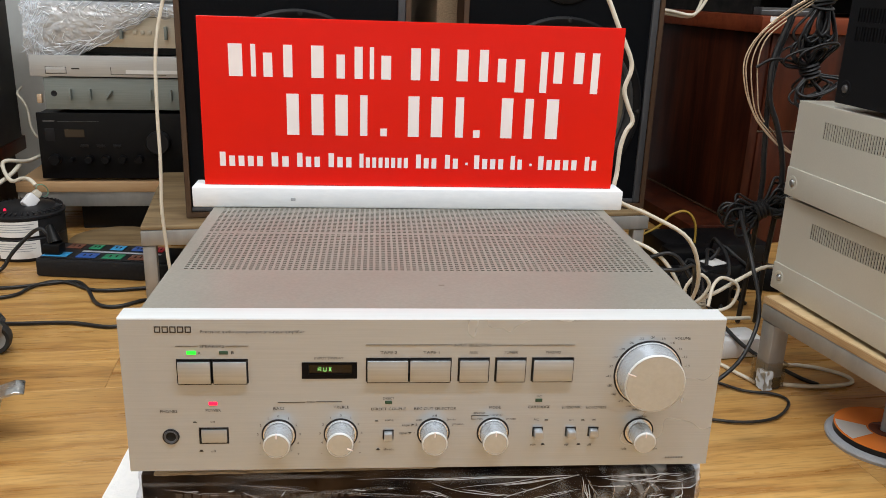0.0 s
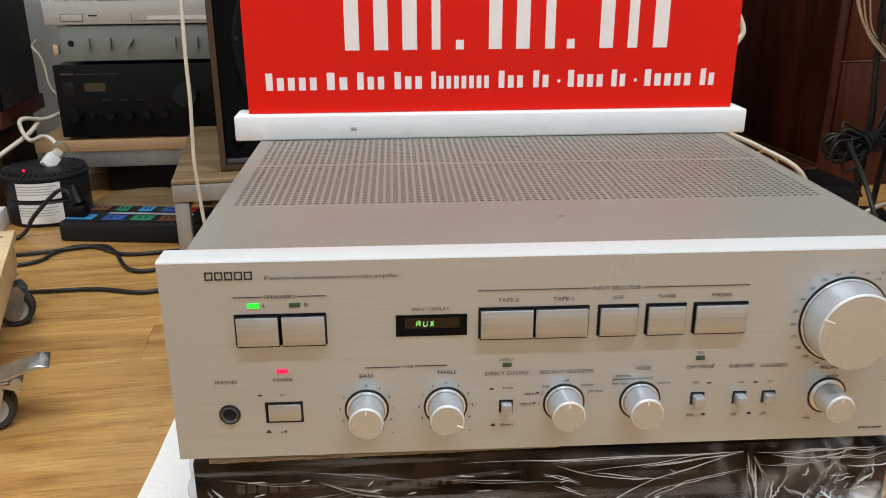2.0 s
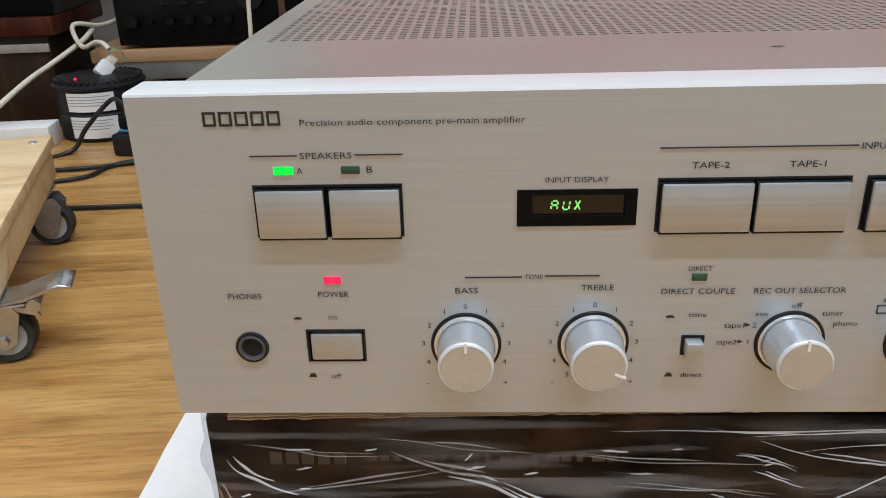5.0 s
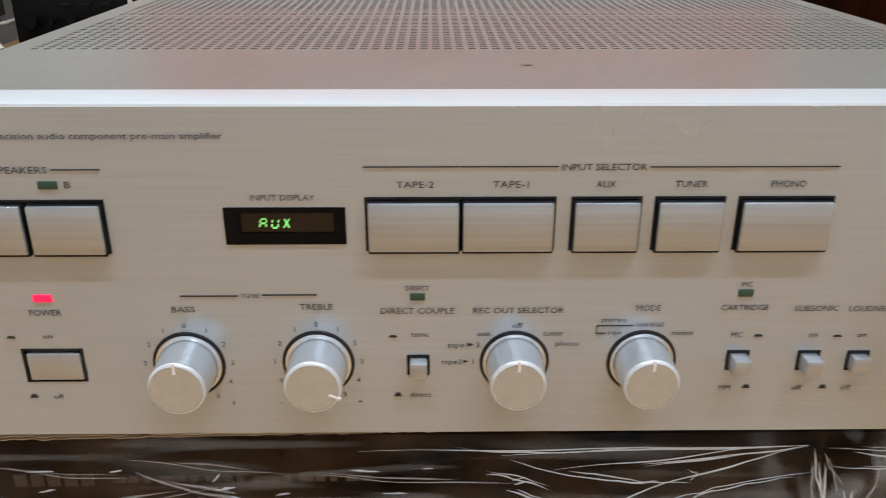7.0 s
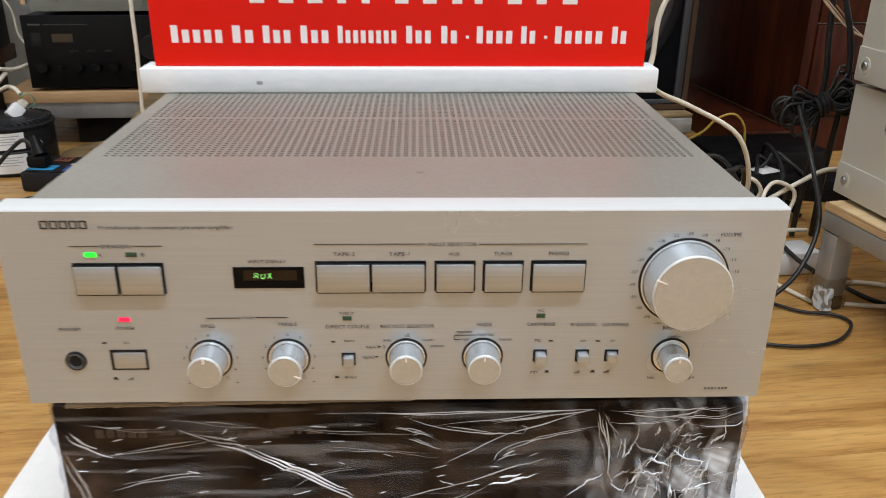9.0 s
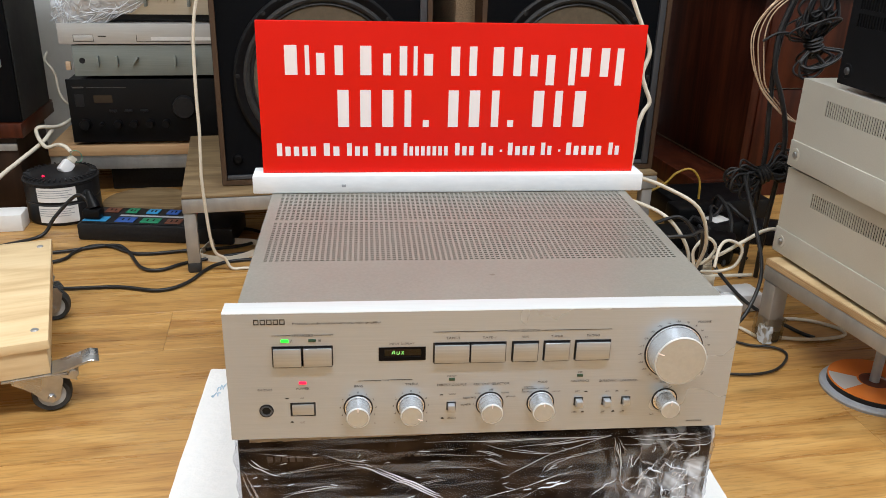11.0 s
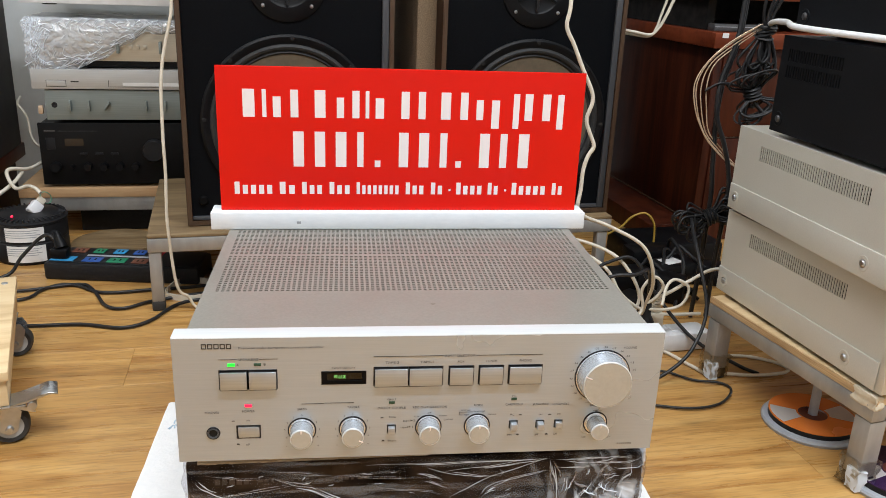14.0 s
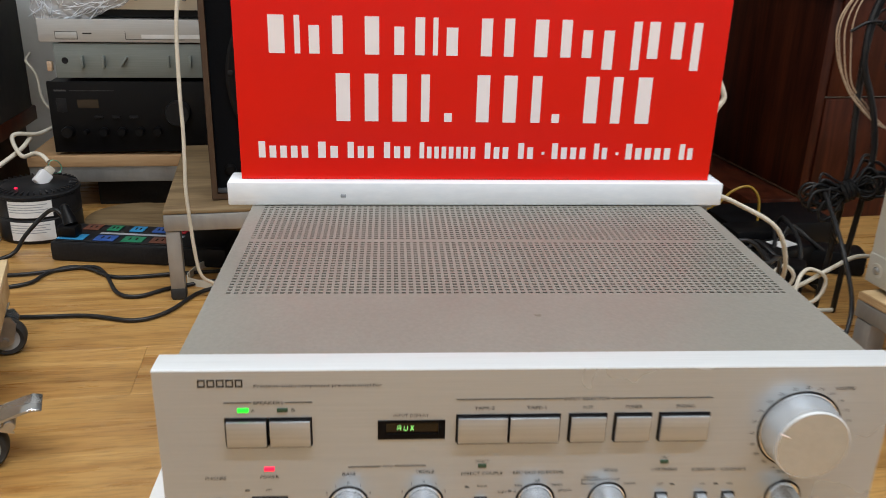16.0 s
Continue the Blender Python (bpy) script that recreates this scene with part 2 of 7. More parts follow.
M_BOXPRINT = surface("dark_printed_carton", (0.008, 0.0082, 0.013), (0.125, 0.077, 0.043), 0.30, 0, (16, 9, 34), 0.0, 0.1, 2, 1.0, 24)
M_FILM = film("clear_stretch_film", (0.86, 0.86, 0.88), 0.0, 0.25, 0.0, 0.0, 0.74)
# white diffuse in the bunched film stands in for lamp highlights
M_GLINT_FOLD = film("bunched_glint_film", (0.95, 0.95, 0.97), 0.80, 0.22, 0.0, 0.78)
M_SHEEN_FOLD = film("loose_sheen_film", (0.95, 0.95, 0.97), 0.25, 0.22, 0.0, 0.16)
M_FILM_BAG = film("clear_bag_film", (0.98, 0.98, 0.99), 0.12, 0.13, 0.0, 0.35)
M_FLOOR = wood("oak_laminate", (0.34, 0.165, 0.046), (0.48, 0.265, 0.080), (0.58, 0.350, 0.122), 0.27, (3.0, 34, 34), True, 4.0, 0.35)
M_PLY = wood("pale_plywood", (0.60, 0.42, 0.22), (0.74, 0.56, 0.32), (0.80, 0.64, 0.40), 0.55, (4, 22, 22), True, 4.0)
M_PLYEDGE = surface("plywood_edge", (0.30, 0.17, 0.07), (0.62, 0.44, 0.24), 0.7, 0, (10, 10, 420), 0.2)
M_BENCHTOP = wood("worn_brown_board", (0.125, 0.078, 0.034), (0.205, 0.138, 0.066), (0.265, 0.188, 0.098), 0.6, (5, 30, 30), True, 5.0)
M_SHELF = wood("beech_shelf", (0.35, 0.20, 0.09), (0.46, 0.28, 0.14), (0.52, 0.34, 0.18), 0.5, (5, 30, 30), True, 4.0)
M_STEEL = surface("bare_steel", (0.36, 0.362, 0.36), (0.50, 0.50, 0.49), 0.45, 0.6, (30, 30, 12), 0.12, 0.1, 6, 0.25, 10)
M_ZINC = surface("zinc_plated_steel", (0.42, 0.43, 0.44), (0.62, 0.63, 0.64), 0.28, 0.9, (40, 40, 40), 0.1, 0.08, 5, 0.15)
M_RUBBER = surface("black_rubber", (0.02, 0.019, 0.018), (0.035, 0.034, 0.032), 0.7, 0, (120, 120, 120), 0.2)
M_GREYWHEEL = surface("grey_wheel_rim", (0.42, 0.42, 0.41), (0.52, 0.52, 0.51), 0.5, 0, (60, 60, 60), 0.1, 0.1, 4, 0.2)
M_TITAN = surface("champagne_painted_steel", (0.63, 0.62, 0.555), (0.67, 0.656, 0.59), 0.40, 0.3, (500, 500, 500), 0.05, 0.05, 3, 0.08, 7, 0.0002)
M_PALEGREY = surface("pale_grey_paint", (0.40, 0.41, 0.42), (0.48, 0.49, 0.50), 0.5, 0, (60, 60, 60), 0.05)
M_CHARCOAL = surface("dark_grey_vinyl", (0.016, 0.016, 0.0165), (0.026, 0.026, 0.026), 0.55, 0, (60, 60, 60), 0.1)
M_BLUEBLACK = surface("blue_black_painted_steel", (0.006, 0.0068, 0.0085), (0.010, 0.011, 0.0135), 0.42, 0.0, (400, 400, 400), 0.15, 0.08, 5, 0.3, 9)
M_BLACKSTEEL = surface("black_painted_steel", (0.0035, 0.0036, 0.0042), (0.0065, 0.0066, 0.0075), 0.42, 0.0, (400, 400, 400), 0.15, 0.08)
M_VENEER = wood("walnut_veneer", (0.016, 0.008, 0.004), (0.028, 0.013, 0.007), (0.042, 0.021, 0.011), 0.45, (30, 30, 3), True, 5.0)
M_LIP = surface("worn_walnut_edge", (0.042, 0.021, 0.010), (0.080, 0.046, 0.025), 0.45, 0, (30, 30, 3), 0.15)
M_TRIM = surface("blue_grey_edge", (0.040, 0.042, 0.047), (0.060, 0.062, 0.068), 0.5, 0, (40, 40, 6), 0.1)
M_BAFFLE = surface("black_baffle", (0.0026, 0.003, 0.004), (0.0045, 0.0052, 0.0066), 0.5, 0, (300, 300, 300), 0.2)
M_CONE = surface("grey_brown_paper_cone", (0.082, 0.062, 0.038), (0.112, 0.086, 0.054), 0.8, 0, (120, 120, 120), 0.3)
M_SURROUND = surface("dark_rubber_surround", (0.016, 0.016, 0.017), (0.03, 0.03, 0.03), 0.45, 0, (90, 90, 90), 0.1)
M_BURLAP = surface("beige_burlap", (0.13, 0.088, 0.05), (0.29, 0.21, 0.13), 0.9, 0, (420, 420, 420), 0.8, 0.05, 2)
M_REDEDGE = wood("red_board_edge", (0.10, 0.020, 0.008), (0.16, 0.034, 0.013), (0.20, 0.046, 0.018), 0.35, (3, 30, 30), True, 4.0)
M_DARKGREY = surface("dark_grey_plastic", (0.05, 0.05, 0.052), (0.08, 0.08, 0.083), 0.3, 0, (50, 50, 50), 0.05)
M_MAHOGANY = wood("red_mahogany", (0.024, 0.0056, 0.003), (0.050, 0.0118, 0.0055), (0.082, 0.020, 0.0085), 0.35, (30, 30, 3), True, 5.0)
M_WALL = surface("grey_white_plaster", (0.70, 0.72, 0.71), (0.76, 0.78, 0.77), 0.8, 0, (25, 25, 25), 0.1, 0.05, 5, 0.1)
M_CEIL = surface("white_ceiling_paint", (0.78, 0.78, 0.77), (0.84, 0.84, 0.83), 0.85, 0, (25, 25, 25), 0.1)
M_WCORD = surface("ivory_cable", (0.66, 0.61, 0.50), (0.76, 0.71, 0.60), 0.45, 0, (60, 60, 60), 0.05, 0.08, 4, 0.15)
M_WHITEPLASTIC = surface("white_plastic", (0.76, 0.77, 0.79), (0.84, 0.85, 0.87), 0.4, 0, (50, 50, 50), 0.05, 0.1, 4, 0.1)
M_GREYPLASTIC = surface("grey_plastic", (0.30, 0.32, 0.35), (0.36, 0.38, 0.41), 0.35, 0, (50, 50, 50), 0.05)
M_BCORD = surface("black_cable", (0.012, 0.012, 0.013), (0.022, 0.022, 0.023), 0.38, 0, (80, 80, 80), 0.05)
M_COPPER = surface("clear_copper_wire", (0.52, 0.36, 0.23), (0.72, 0.56, 0.40), 0.25, 0.3, (20, 20, 400), 0.2)
M_YELLOW = surface("yellow_cable", (0.36, 0.22, 0.03), (0.44, 0.28, 0.04), 0.4)
M_GREENCORD = material("green_cord", (0.12, 0.36, 0.24), 0.4)
M_ORANGE = surface("orange_disc_print", (0.72, 0.20, 0.035), (0.78, 0.24, 0.05), 0.25, 0.1, (12, 12, 12), 0.02)
M_DISC = material("silver_disc", (0.62, 0.61, 0.60), 0.3, 0.35)
M_PAPER = surface("white_paper_label", (0.76, 0.76, 0.75), (0.82, 0.82, 0.81), 0.7, 0, (40, 40, 40), 0.1)
M_SILVERFRONT = surface("aged_silver_front", (0.50, 0.505, 0.50), (0.56, 0.565, 0.56), 0.4, 0.35, (12, 500, 500), 0.05, 0.08, 4, 0.15)
M_GREYGREEN = surface("grey_green_front", (0.22, 0.255, 0.245), (0.27, 0.305, 0.295), 0.45, 0.3, (12, 500, 500), 0.05, 0.08, 4, 0.15)
M_BEIGEFRONT = surface("cream_front", (0.56, 0.52, 0.43), (0.62, 0.58, 0.49), 0.4, 0.4, (12, 500, 500), 0.05, 0.08, 4, 0.12)
M_TAPE = film("clear_tape", (0.80, 0.77, 0.70), 0.12, 0.15, 40.0)
M_SLEEVE = film("torn_plastic_sleeve", (0.94, 0.94, 0.93), 0.05, 0.3, 0.0, 0.80)
M_OLDTAPE = surface("yellowed_tape", (0.52, 0.45, 0.32), (0.68, 0.61, 0.48), 0.45, 0, (90, 90, 90), 0.2)
M_SOCKETS = [material(n, c, 0.35) for n, c in (("cyan_socket", (0.035, 0.25, 0.50)), ("blue_socket", (0.03, 0.09, 0.33)), ("green_socket", (0.02, 0.20, 0.10)), ("red_socket", (0.42, 0.02, 0.03)), ("brown_socket", (0.14, 0.05, 0.03)))]


# ---------- mesh helpers ----------
def part(name, bm, mat, parent, label="", smooth=0.6):
    me = bpy.data.meshes.new(name)
    bmesh.ops.recalc_face_normals(bm, faces=bm.faces)
    for f in bm.faces:
        f.smooth = True
    for e in bm.edges:
        if len(e.link_faces) == 2 and e.calc_face_angle(0) > smooth:
            e.smooth = False
    bm.to_mesh(me)
    bm.free()
    me.materials.append(mat)
    ob = new(name, me)
    if parent is not None:
        ob.parent = parent
    if label:
        tagged(ob, label)
    return ob


def thing(name, m, label, category, group="", kind=""):
    ob = new(name)
    ob.matrix_world = m
    ob.empty_display_size = 0.02
    return tagged(ob, label, category, group, kind)


def box(bm, x0, x1, y0, y1, z0, z1, bevel=0.0, seg=2):
    r = bmesh.ops.create_cube(bm, size=1.0)
    vs = r["verts"]
    bmesh.ops.scale(bm, vec=(x1 - x0, y1 - y0, z1 - z0), verts=vs)
    bmesh.ops.translate(bm, vec=((x0 + x1) / 2, (y0 + y1) / 2, (z0 + z1) / 2), verts=vs)
    if bevel:
        es = list({e for v in vs for e in v.link_edges})
        bmesh.ops.bevel(bm, geom=es, offset=bevel, segments=seg, affect="EDGES", profile=0.5)
    return bm


def boxed(*a, **k):
    return box(bmesh.new(), *a, **k)


def lathe(bm, profile, m=None, n=32, cap=True):
    """Turns (radius, height) pairs round z; m then places it."""
    m = m or Matrix()
    rings = []
    for r, z in profile:
        if r < 1e-6:
            rings.append([bm.verts.new(m @ Vector((0, 0, z)))])
        else:
            rings.append([bm.verts.new(m @ Vector((r * math.cos(2 * math.pi * i / n), r * math.sin(2 * math.pi * i / n), z))) for i in range(n)])
    for a, b in zip(rings, rings[1:]):
        for i in range(n):
            j = (i + 1) % n
            if len(a) == 1 and len(b) == 1:
                continue
            if len(a) == 1:
                bm.faces.new((a[0], b[i], b[j]))
            elif len(b) == 1:
                bm.faces.new((a[i], a[j], b[0]))
            else:
                bm.faces.new((a[i], a[j], b[j], b[i]))
    return bm


def prism(bm, outline, y0, y1):
    """An outline in x and z, pushed from y0 to y1."""
    a = [bm.verts.new((x, y0, z)) for x, z in outline]
    b = [bm.verts.new((x, y1, z)) for x, z in outline]
    bm.faces.new(a)
    bm.faces.new(list(reversed(b)))
    for i in range(len(a)):
        j = (i + 1) % len(a)
        bm.faces.new((a[j], a[i], b[i], b[j]))
    return bm


def plate_holes(bm, x0, x1, z0, z1, y0, y1, holes):
    """A plate facing -y with true rectangular holes (x0, x1, z0, z1)."""
    xs = sorted({x0, x1, *[h[0] for h in holes], *[h[1] for h in holes]})
    zs = sorted({z0, z1, *[h[2] for h in holes], *[h[3] for h in holes]})
    grid = {}

    def v(i, j):
        if (i, j) not in grid:
            grid[i, j] = bm.verts.new((xs[i], y0, zs[j]))
        return grid[i, j]

    faces = []
    for i in range(len(xs) - 1):
        for j in range(len(zs) - 1):
            cx, cz = (xs[i] + xs[i + 1]) / 2, (zs[j] + zs[j + 1]) / 2
            if any(h[0] < cx < h[1] and h[2] < cz < h[3] for h in holes):
                continue
            faces.append(bm.faces.new((v(i, j), v(i + 1, j), v(i + 1, j + 1), v(i, j + 1))))
    r = bmesh.ops.extrude_face_region(bm, geom=faces)
    vs = [g for g in r["geom"] if isinstance(g, bmesh.types.BMVert)]
    bmesh.ops.translate(bm, vec=(0, y1 - y0, 0), verts=vs)
    return bm


def cable(name, points, radius, mat, parent=None, res=5):
    """A round cable through points, as a mesh swept along a smooth line."""
    pts = [Vector(p) for p in points]
    ext = [2 * pts[0] - pts[1], *pts, 2 * pts[-1] - pts[-2]]
    line = []
    for i in range(1, len(ext) - 2):
        p0, p1, p2, p3 = ext[i - 1:i + 3]
        for k in range(res):
            t = k / res
            line.append(0.5 * ((2 * p1) + (p2 - p0) * t + (2 * p0 - 5 * p1 + 4 * p2 - p3) * t * t + (3 * p1 - p0 - 3 * p2 + p3) * t ** 3))
    line.append(pts[-1])
    bm = bmesh.new()
    n, rings, side = 8, [], Vector((0.3, 0.5, 0.8))
    for i, p in enumerate(line):
        d = (line[min(i + 1, len(line) - 1)] - line[max(i - 1, 0)]).normalized()
        side = (side - d * side.dot(d))
        side = side.normalized() if side.length > 1e-4 else d.orthogonal().normalized()
        up = d.cross(side)
        rings.append([bm.verts.new(p + radius * (side * math.cos(2 * math.pi * k / n) + up * math.sin(2 * math.pi * k / n))) for k in range(n)])
    for a, b in zip(rings, rings[1:]):
        for k in range(n):
            bm.faces.new((a[k], a[(k + 1) % n], b[(k + 1) % n], b[k]))
    bm.faces.new(rings[0])
    bm.faces.new(list(reversed(rings[-1])))
    return part(name, bm, mat, parent, smooth=1.2)


def word(name, body, x, z, height, parent, mat, width=None, y=0.0, slant=0.0, turn=None):
    """Lettering on a face that looks to -y; x, z is its middle, height that of its capitals."""
    cu = bpy.data.curves.new(name, "FONT")
    cu.body, cu.size, cu.align_x, cu.extrude, cu.resolution_u, cu.shear, cu.offset = body, 1.0, "LEFT", 0.0, 2, slant, 0.0
    tmp = bpy.data.objects.new(name, cu)
    me = bpy.data.meshes.new_from_object(tmp)
    bpy.data.objects.remove(tmp)
    bpy.data.curves.remove(cu)
    me.name = name
    co = [v.co.copy() for v in me.vertices]
    x0, x1 = min(c.x for c in co), max(c.x for c in co)
    z0 = 0.0
    s = height / 0.72
    sx = width / (x1 - x0) if width else s * 1.15
    for v in me.vertices:
        v.co = Vector(((v.co.x - (x0 + x1) / 2) * sx, 0.0, (v.co.y - 0.36) * s))
    me.materials.append(mat)
    ob = new(name, me)
    ob.matrix_world = (turn or Matrix()) @ Matrix.Translation((x, y - 0.0004, z))
    ob.parent = parent
    return ob


def bar(bm, x0, x1, z0, z1, y=0.0, t=0.0004):
    return box(bm, x0, x1, y - t, y + 0.0001, z0, z1)


for m, level in ((M_BLACK, 0.18), (M_BLACKSTEEL, 0.17), (M_BAFFLE, 0.07), (M_BCORD, 0.35), (M_HOLE, 0.1), (M_BEZEL, 0.08), (M_BLUEBLACK, 0.2), (M_RED, 0.28), (M_VENEER, 0.25), (M_MAHOGANY, 0.2), (M_REDEDGE, 0.25), (M_BOXPRINT, 0.05), (M_SURROUND, 0.3)):
    m.node_tree.nodes["Principled BSDF"].inputs["Specular IOR Level"].default_value = level


# ---------- the room ----------
X0, X1, Y0, Y1 = -1.9, 2.1, -2.9, 1.62
ROOM = pose(0, 0, 0, 0, 0, 5.5)


def structure(name, bm, mat, label, m=None, category="wall"):
    ob = part(name, bm, mat, None, label)
    ob.matrix_world = m if m is not None else ROOM
    return tagged(ob, category=category, kind="structure")


floor = structure("floor", boxed(X0, X1, Y0, Y1, FLOOR - 0.1, FLOOR - 0.009), M_HOLE, "oak laminate plank floor under all the equipment", category="floor")
structure("ceiling", boxed(X0 - 0.1, X1 + 0.1, Y0 - 0.1, Y1 + 0.1, CEIL, CEIL + 0.1), M_CEIL, "white painted flat ceiling", category="ceiling")
structure("wall_north", boxed(X0 - 0.1, X1 + 0.1, Y1, Y1 + 0.1, FLOOR - 0.1, CEIL), M_WALL, "light grey plastered wall behind the racks")
structure("wall_south", boxed(X0 - 0.1, X1 + 0.1, Y0 - 0.1, Y0, FLOOR - 0.1, CEIL), M_WALL, "light grey plastered wall")
structure("wall_west", boxed(X0 - 0.1, X0, Y0, Y1, FLOOR - 0.1, CEIL), M_WALL, "light grey plastered wall")
structure("wall_east", boxed(X1, X1 + 0.1, Y0, Y1, FLOOR - 0.1, CEIL), M_WALL, "light grey plastered wall")

for lx, ly, power, sx, sy, tint in LAMPS:
    lamp = thing("ceiling_light", pose(lx, ly, CEIL), "white tube light fitting assumed on the ceiling, out of view", "light", "ceiling lights")
    part("housing", boxed(-sx / 2, sx / 2, -sy / 2, sy / 2, -0.06, 0.0, bevel=0.008), M_WHITEPLASTIC, lamp)

# ---------- the amplifier ----------
amp = thing("stereo_amplifier", pose(0.010, 0, 0.156), "silver stereo amplifier, switched on, standing on a wrapped carton", "amplifier")
W, H, THICK, OFF = 0.217, 0.119, 0.0195, 0.003
# push buttons: x0, x1, z0, z1, how far they stand out
BUTTONS = [(-0.1755, -0.1515, 0.0702, 0.0880, 0.0032), (-0.1510, -0.1265, 0.0702, 0.0880, 0.0032)]
BUTTONS += [(-0.0425, -0.0120, 0.0708, 0.0886, 0.0032), (-0.0120, 0.0185, 0.0708, 0.0886, 0.0032), (0.0240, 0.0462, 0.0708, 0.0886, 0.0032), (0.0510, 0.0732, 0.0708, 0.0886, 0.0032), (0.0780, 0.1085, 0.0708, 0.0886, 0.0032)]
POWER_BUTTON = (-0.1628, -0.1424, 0.0222, 0.0345, 0.0006)
SMALL = [(-0.0298, -0.0226, 0.0242, 0.0314, 0.0045), (0.0822, 0.0894, 0.0254, 0.0326, 0.0060), (0.1072, 0.1144, 0.0252, 0.0324, 0.0060), (0.1246, 0.1318, 0.0252, 0.0322, 0.0040)]
DISPLAY = (-0.0880, -0.0495, 0.0735, 0.0852)
holes = [b[:4] for b in (*BUTTONS, POWER_BUTTON, *SMALL)] + [DISPLAY]
merged = [(-0.1755, -0.1265, 0.0702, 0.0880), (-0.0425, 0.0185, 0.0708, 0.0886), *[b[:4] for b in BUTTONS[4:]], POWER_BUTTON[:4], *[s[:4] for s in SMALL], DISPLAY]
front = part("front_panel", plate_holes(bmesh.new(), -W + OFF, W + OFF, 0.0, H - 0.0012, 0.0, THICK, merged), M_ALU, amp, "brushed aluminium front panel")
front.matrix_basis = Matrix.Translation((-OFF, 0, 0)) @ Matrix.Diagonal((1, 1, 1.02, 1))
edge = bmesh.new()
prism(edge, [(0.0, H - 0.0012), (0.0004, H - 0.0004), (0.0012, H), (THICK - 0.001, H), (THICK, H - 0.0012)], -W - OFF, W - OFF)
bmesh.ops.rotate(edge, cent=(0, 0, 0), matrix=Matrix.Rotation(radians(90), 3, "Z"), verts=edge.verts)
bmesh.ops.recalc_face_normals(edge, faces=edge.faces)
part("top_edge", edge, M_EDGE, front, "polished top edge of the panel")
backing = bmesh.new()
box(backing, -W + 0.01, W - 0.01, THICK - 0.002, THICK + 0.004, 0.006, H - 0.006)
part("backing_plate", backing, M_BLACK, amp)


def push_button(b, name, gap=0.0010, mat=M_BUTTON):
    x0, x1, z0, z1, out = b
    bm = boxed(x0 + gap, x1 - gap * 0.7, -out, THICK, z0 + 0.5 * gap, z1 - gap * 1.2, bevel=0.0006)
    return part(name, bm, mat, front)


for b in BUTTONS:
    button = push_button(b, "push_button", 0.0008)
    # black strip below the face draws the shade of the button's underside
    part("button_shade_strip", boxed(b[0] + 0.0006, b[1] - 0.0004, 0.0010 - b[4], 0.002, b[2] - 0.0004, b[3] - 0.0009), M_BLACK, button)
push_button(POWER_BUTTON, "power_button", 0.0011)
for s in SMALL:
    push_button(s, "switch_button", 0.0007)
for x0, x1, z0, z1 in merged:
    if (x0, x1, z0, z1) == DISPLAY:
        continue
    rim = bmesh.new()
    plate_holes(rim, x0 - 0.0004, x1 + 0.0004, z0 - 0.0002, z1 + 0.0004, -0.0003, 0.012, [(x0 + 0.0004, x1 - 0.0003, z0 + 0.0001, z1 - 0.0004)])
    part("button_surround", rim, M_BLACK, front)

# display window
bezel = plate_holes(bmesh.new(), -0.0884, -0.0491, 0.0731, 0.0856, -0.0005, 0.010, [(-0.0835, -0.0530, 0.0765, 0.0838)])
bezel_ob = part("display_bezel", bezel, M_BEZEL, front)
part("display_window", boxed(-0.0840, -0.0525, 0.0008, 0.004, 0.0760, 0.0842), M_SCREEN, bezel_ob)
SEG = {"A": "abcefg", "u": "cdeg", "x": "x"}
segs = bmesh.new()


def stroke(x0, z0, x1, z1, w=0.00026):
    d = Vector((x1 - x0, 0, z1 - z0)).normalized()
    nrm = Vector((-d.z, 0, d.x)) * w
    a, b = Vector((x0, 0.0004, z0)), Vector((x1, 0.0004, z1))
    lo = [segs.verts.new(p) for p in (a - nrm, b - nrm, b + nrm, a + nrm)]
    hi = [segs.verts.new(v.co + Vector((0, 0.0003, 0))) for v in lo]
    segs.faces.new(lo)
    for i in range(4):
        segs.faces.new((lo[i], hi[i], hi[(i + 1) % 4], lo[(i + 1) % 4]))


def seven(x, letter):
    z, hh, w, s = 0.0785, 0.0015, 0.0020, 0.0003
    lean = lambda zz: (zz - z) * 0.14
    pts = {"a": (0, 2, 1, 2), "b": (1, 1, 1, 2), "c": (1, 0, 1, 1), "d": (0, 0, 1, 0), "e": (0, 0, 0, 1), "f": (0, 1, 0, 2), "g": (0, 1, 1, 1)}
    if letter == "x":
        stroke(x + 0.0001, z, x + w, z + 2 * hh)
        stroke(x + w - 0.0001, z, x + 0.0004, z + 2 * hh)
        return
    for k in letter:
        a = pts[k]
        ax, az, bx, bz = x + a[0] * w, z + a[1] * hh, x + a[2] * w, z + a[3] * hh
        if ax == bx:
            az, bz = az + s, bz - s
        else:
            ax, bx = ax + s, bx - s
        stroke(ax + lean(az), az, bx + lean(bz), bz)


seven(-0.0772, "abcefg")
seven(-0.0733, "bcdef")
seven(-0.0695, "x")
part("display_digits", segs, M_DIGIT, bezel_ob, "lit green display letters reading AUX")


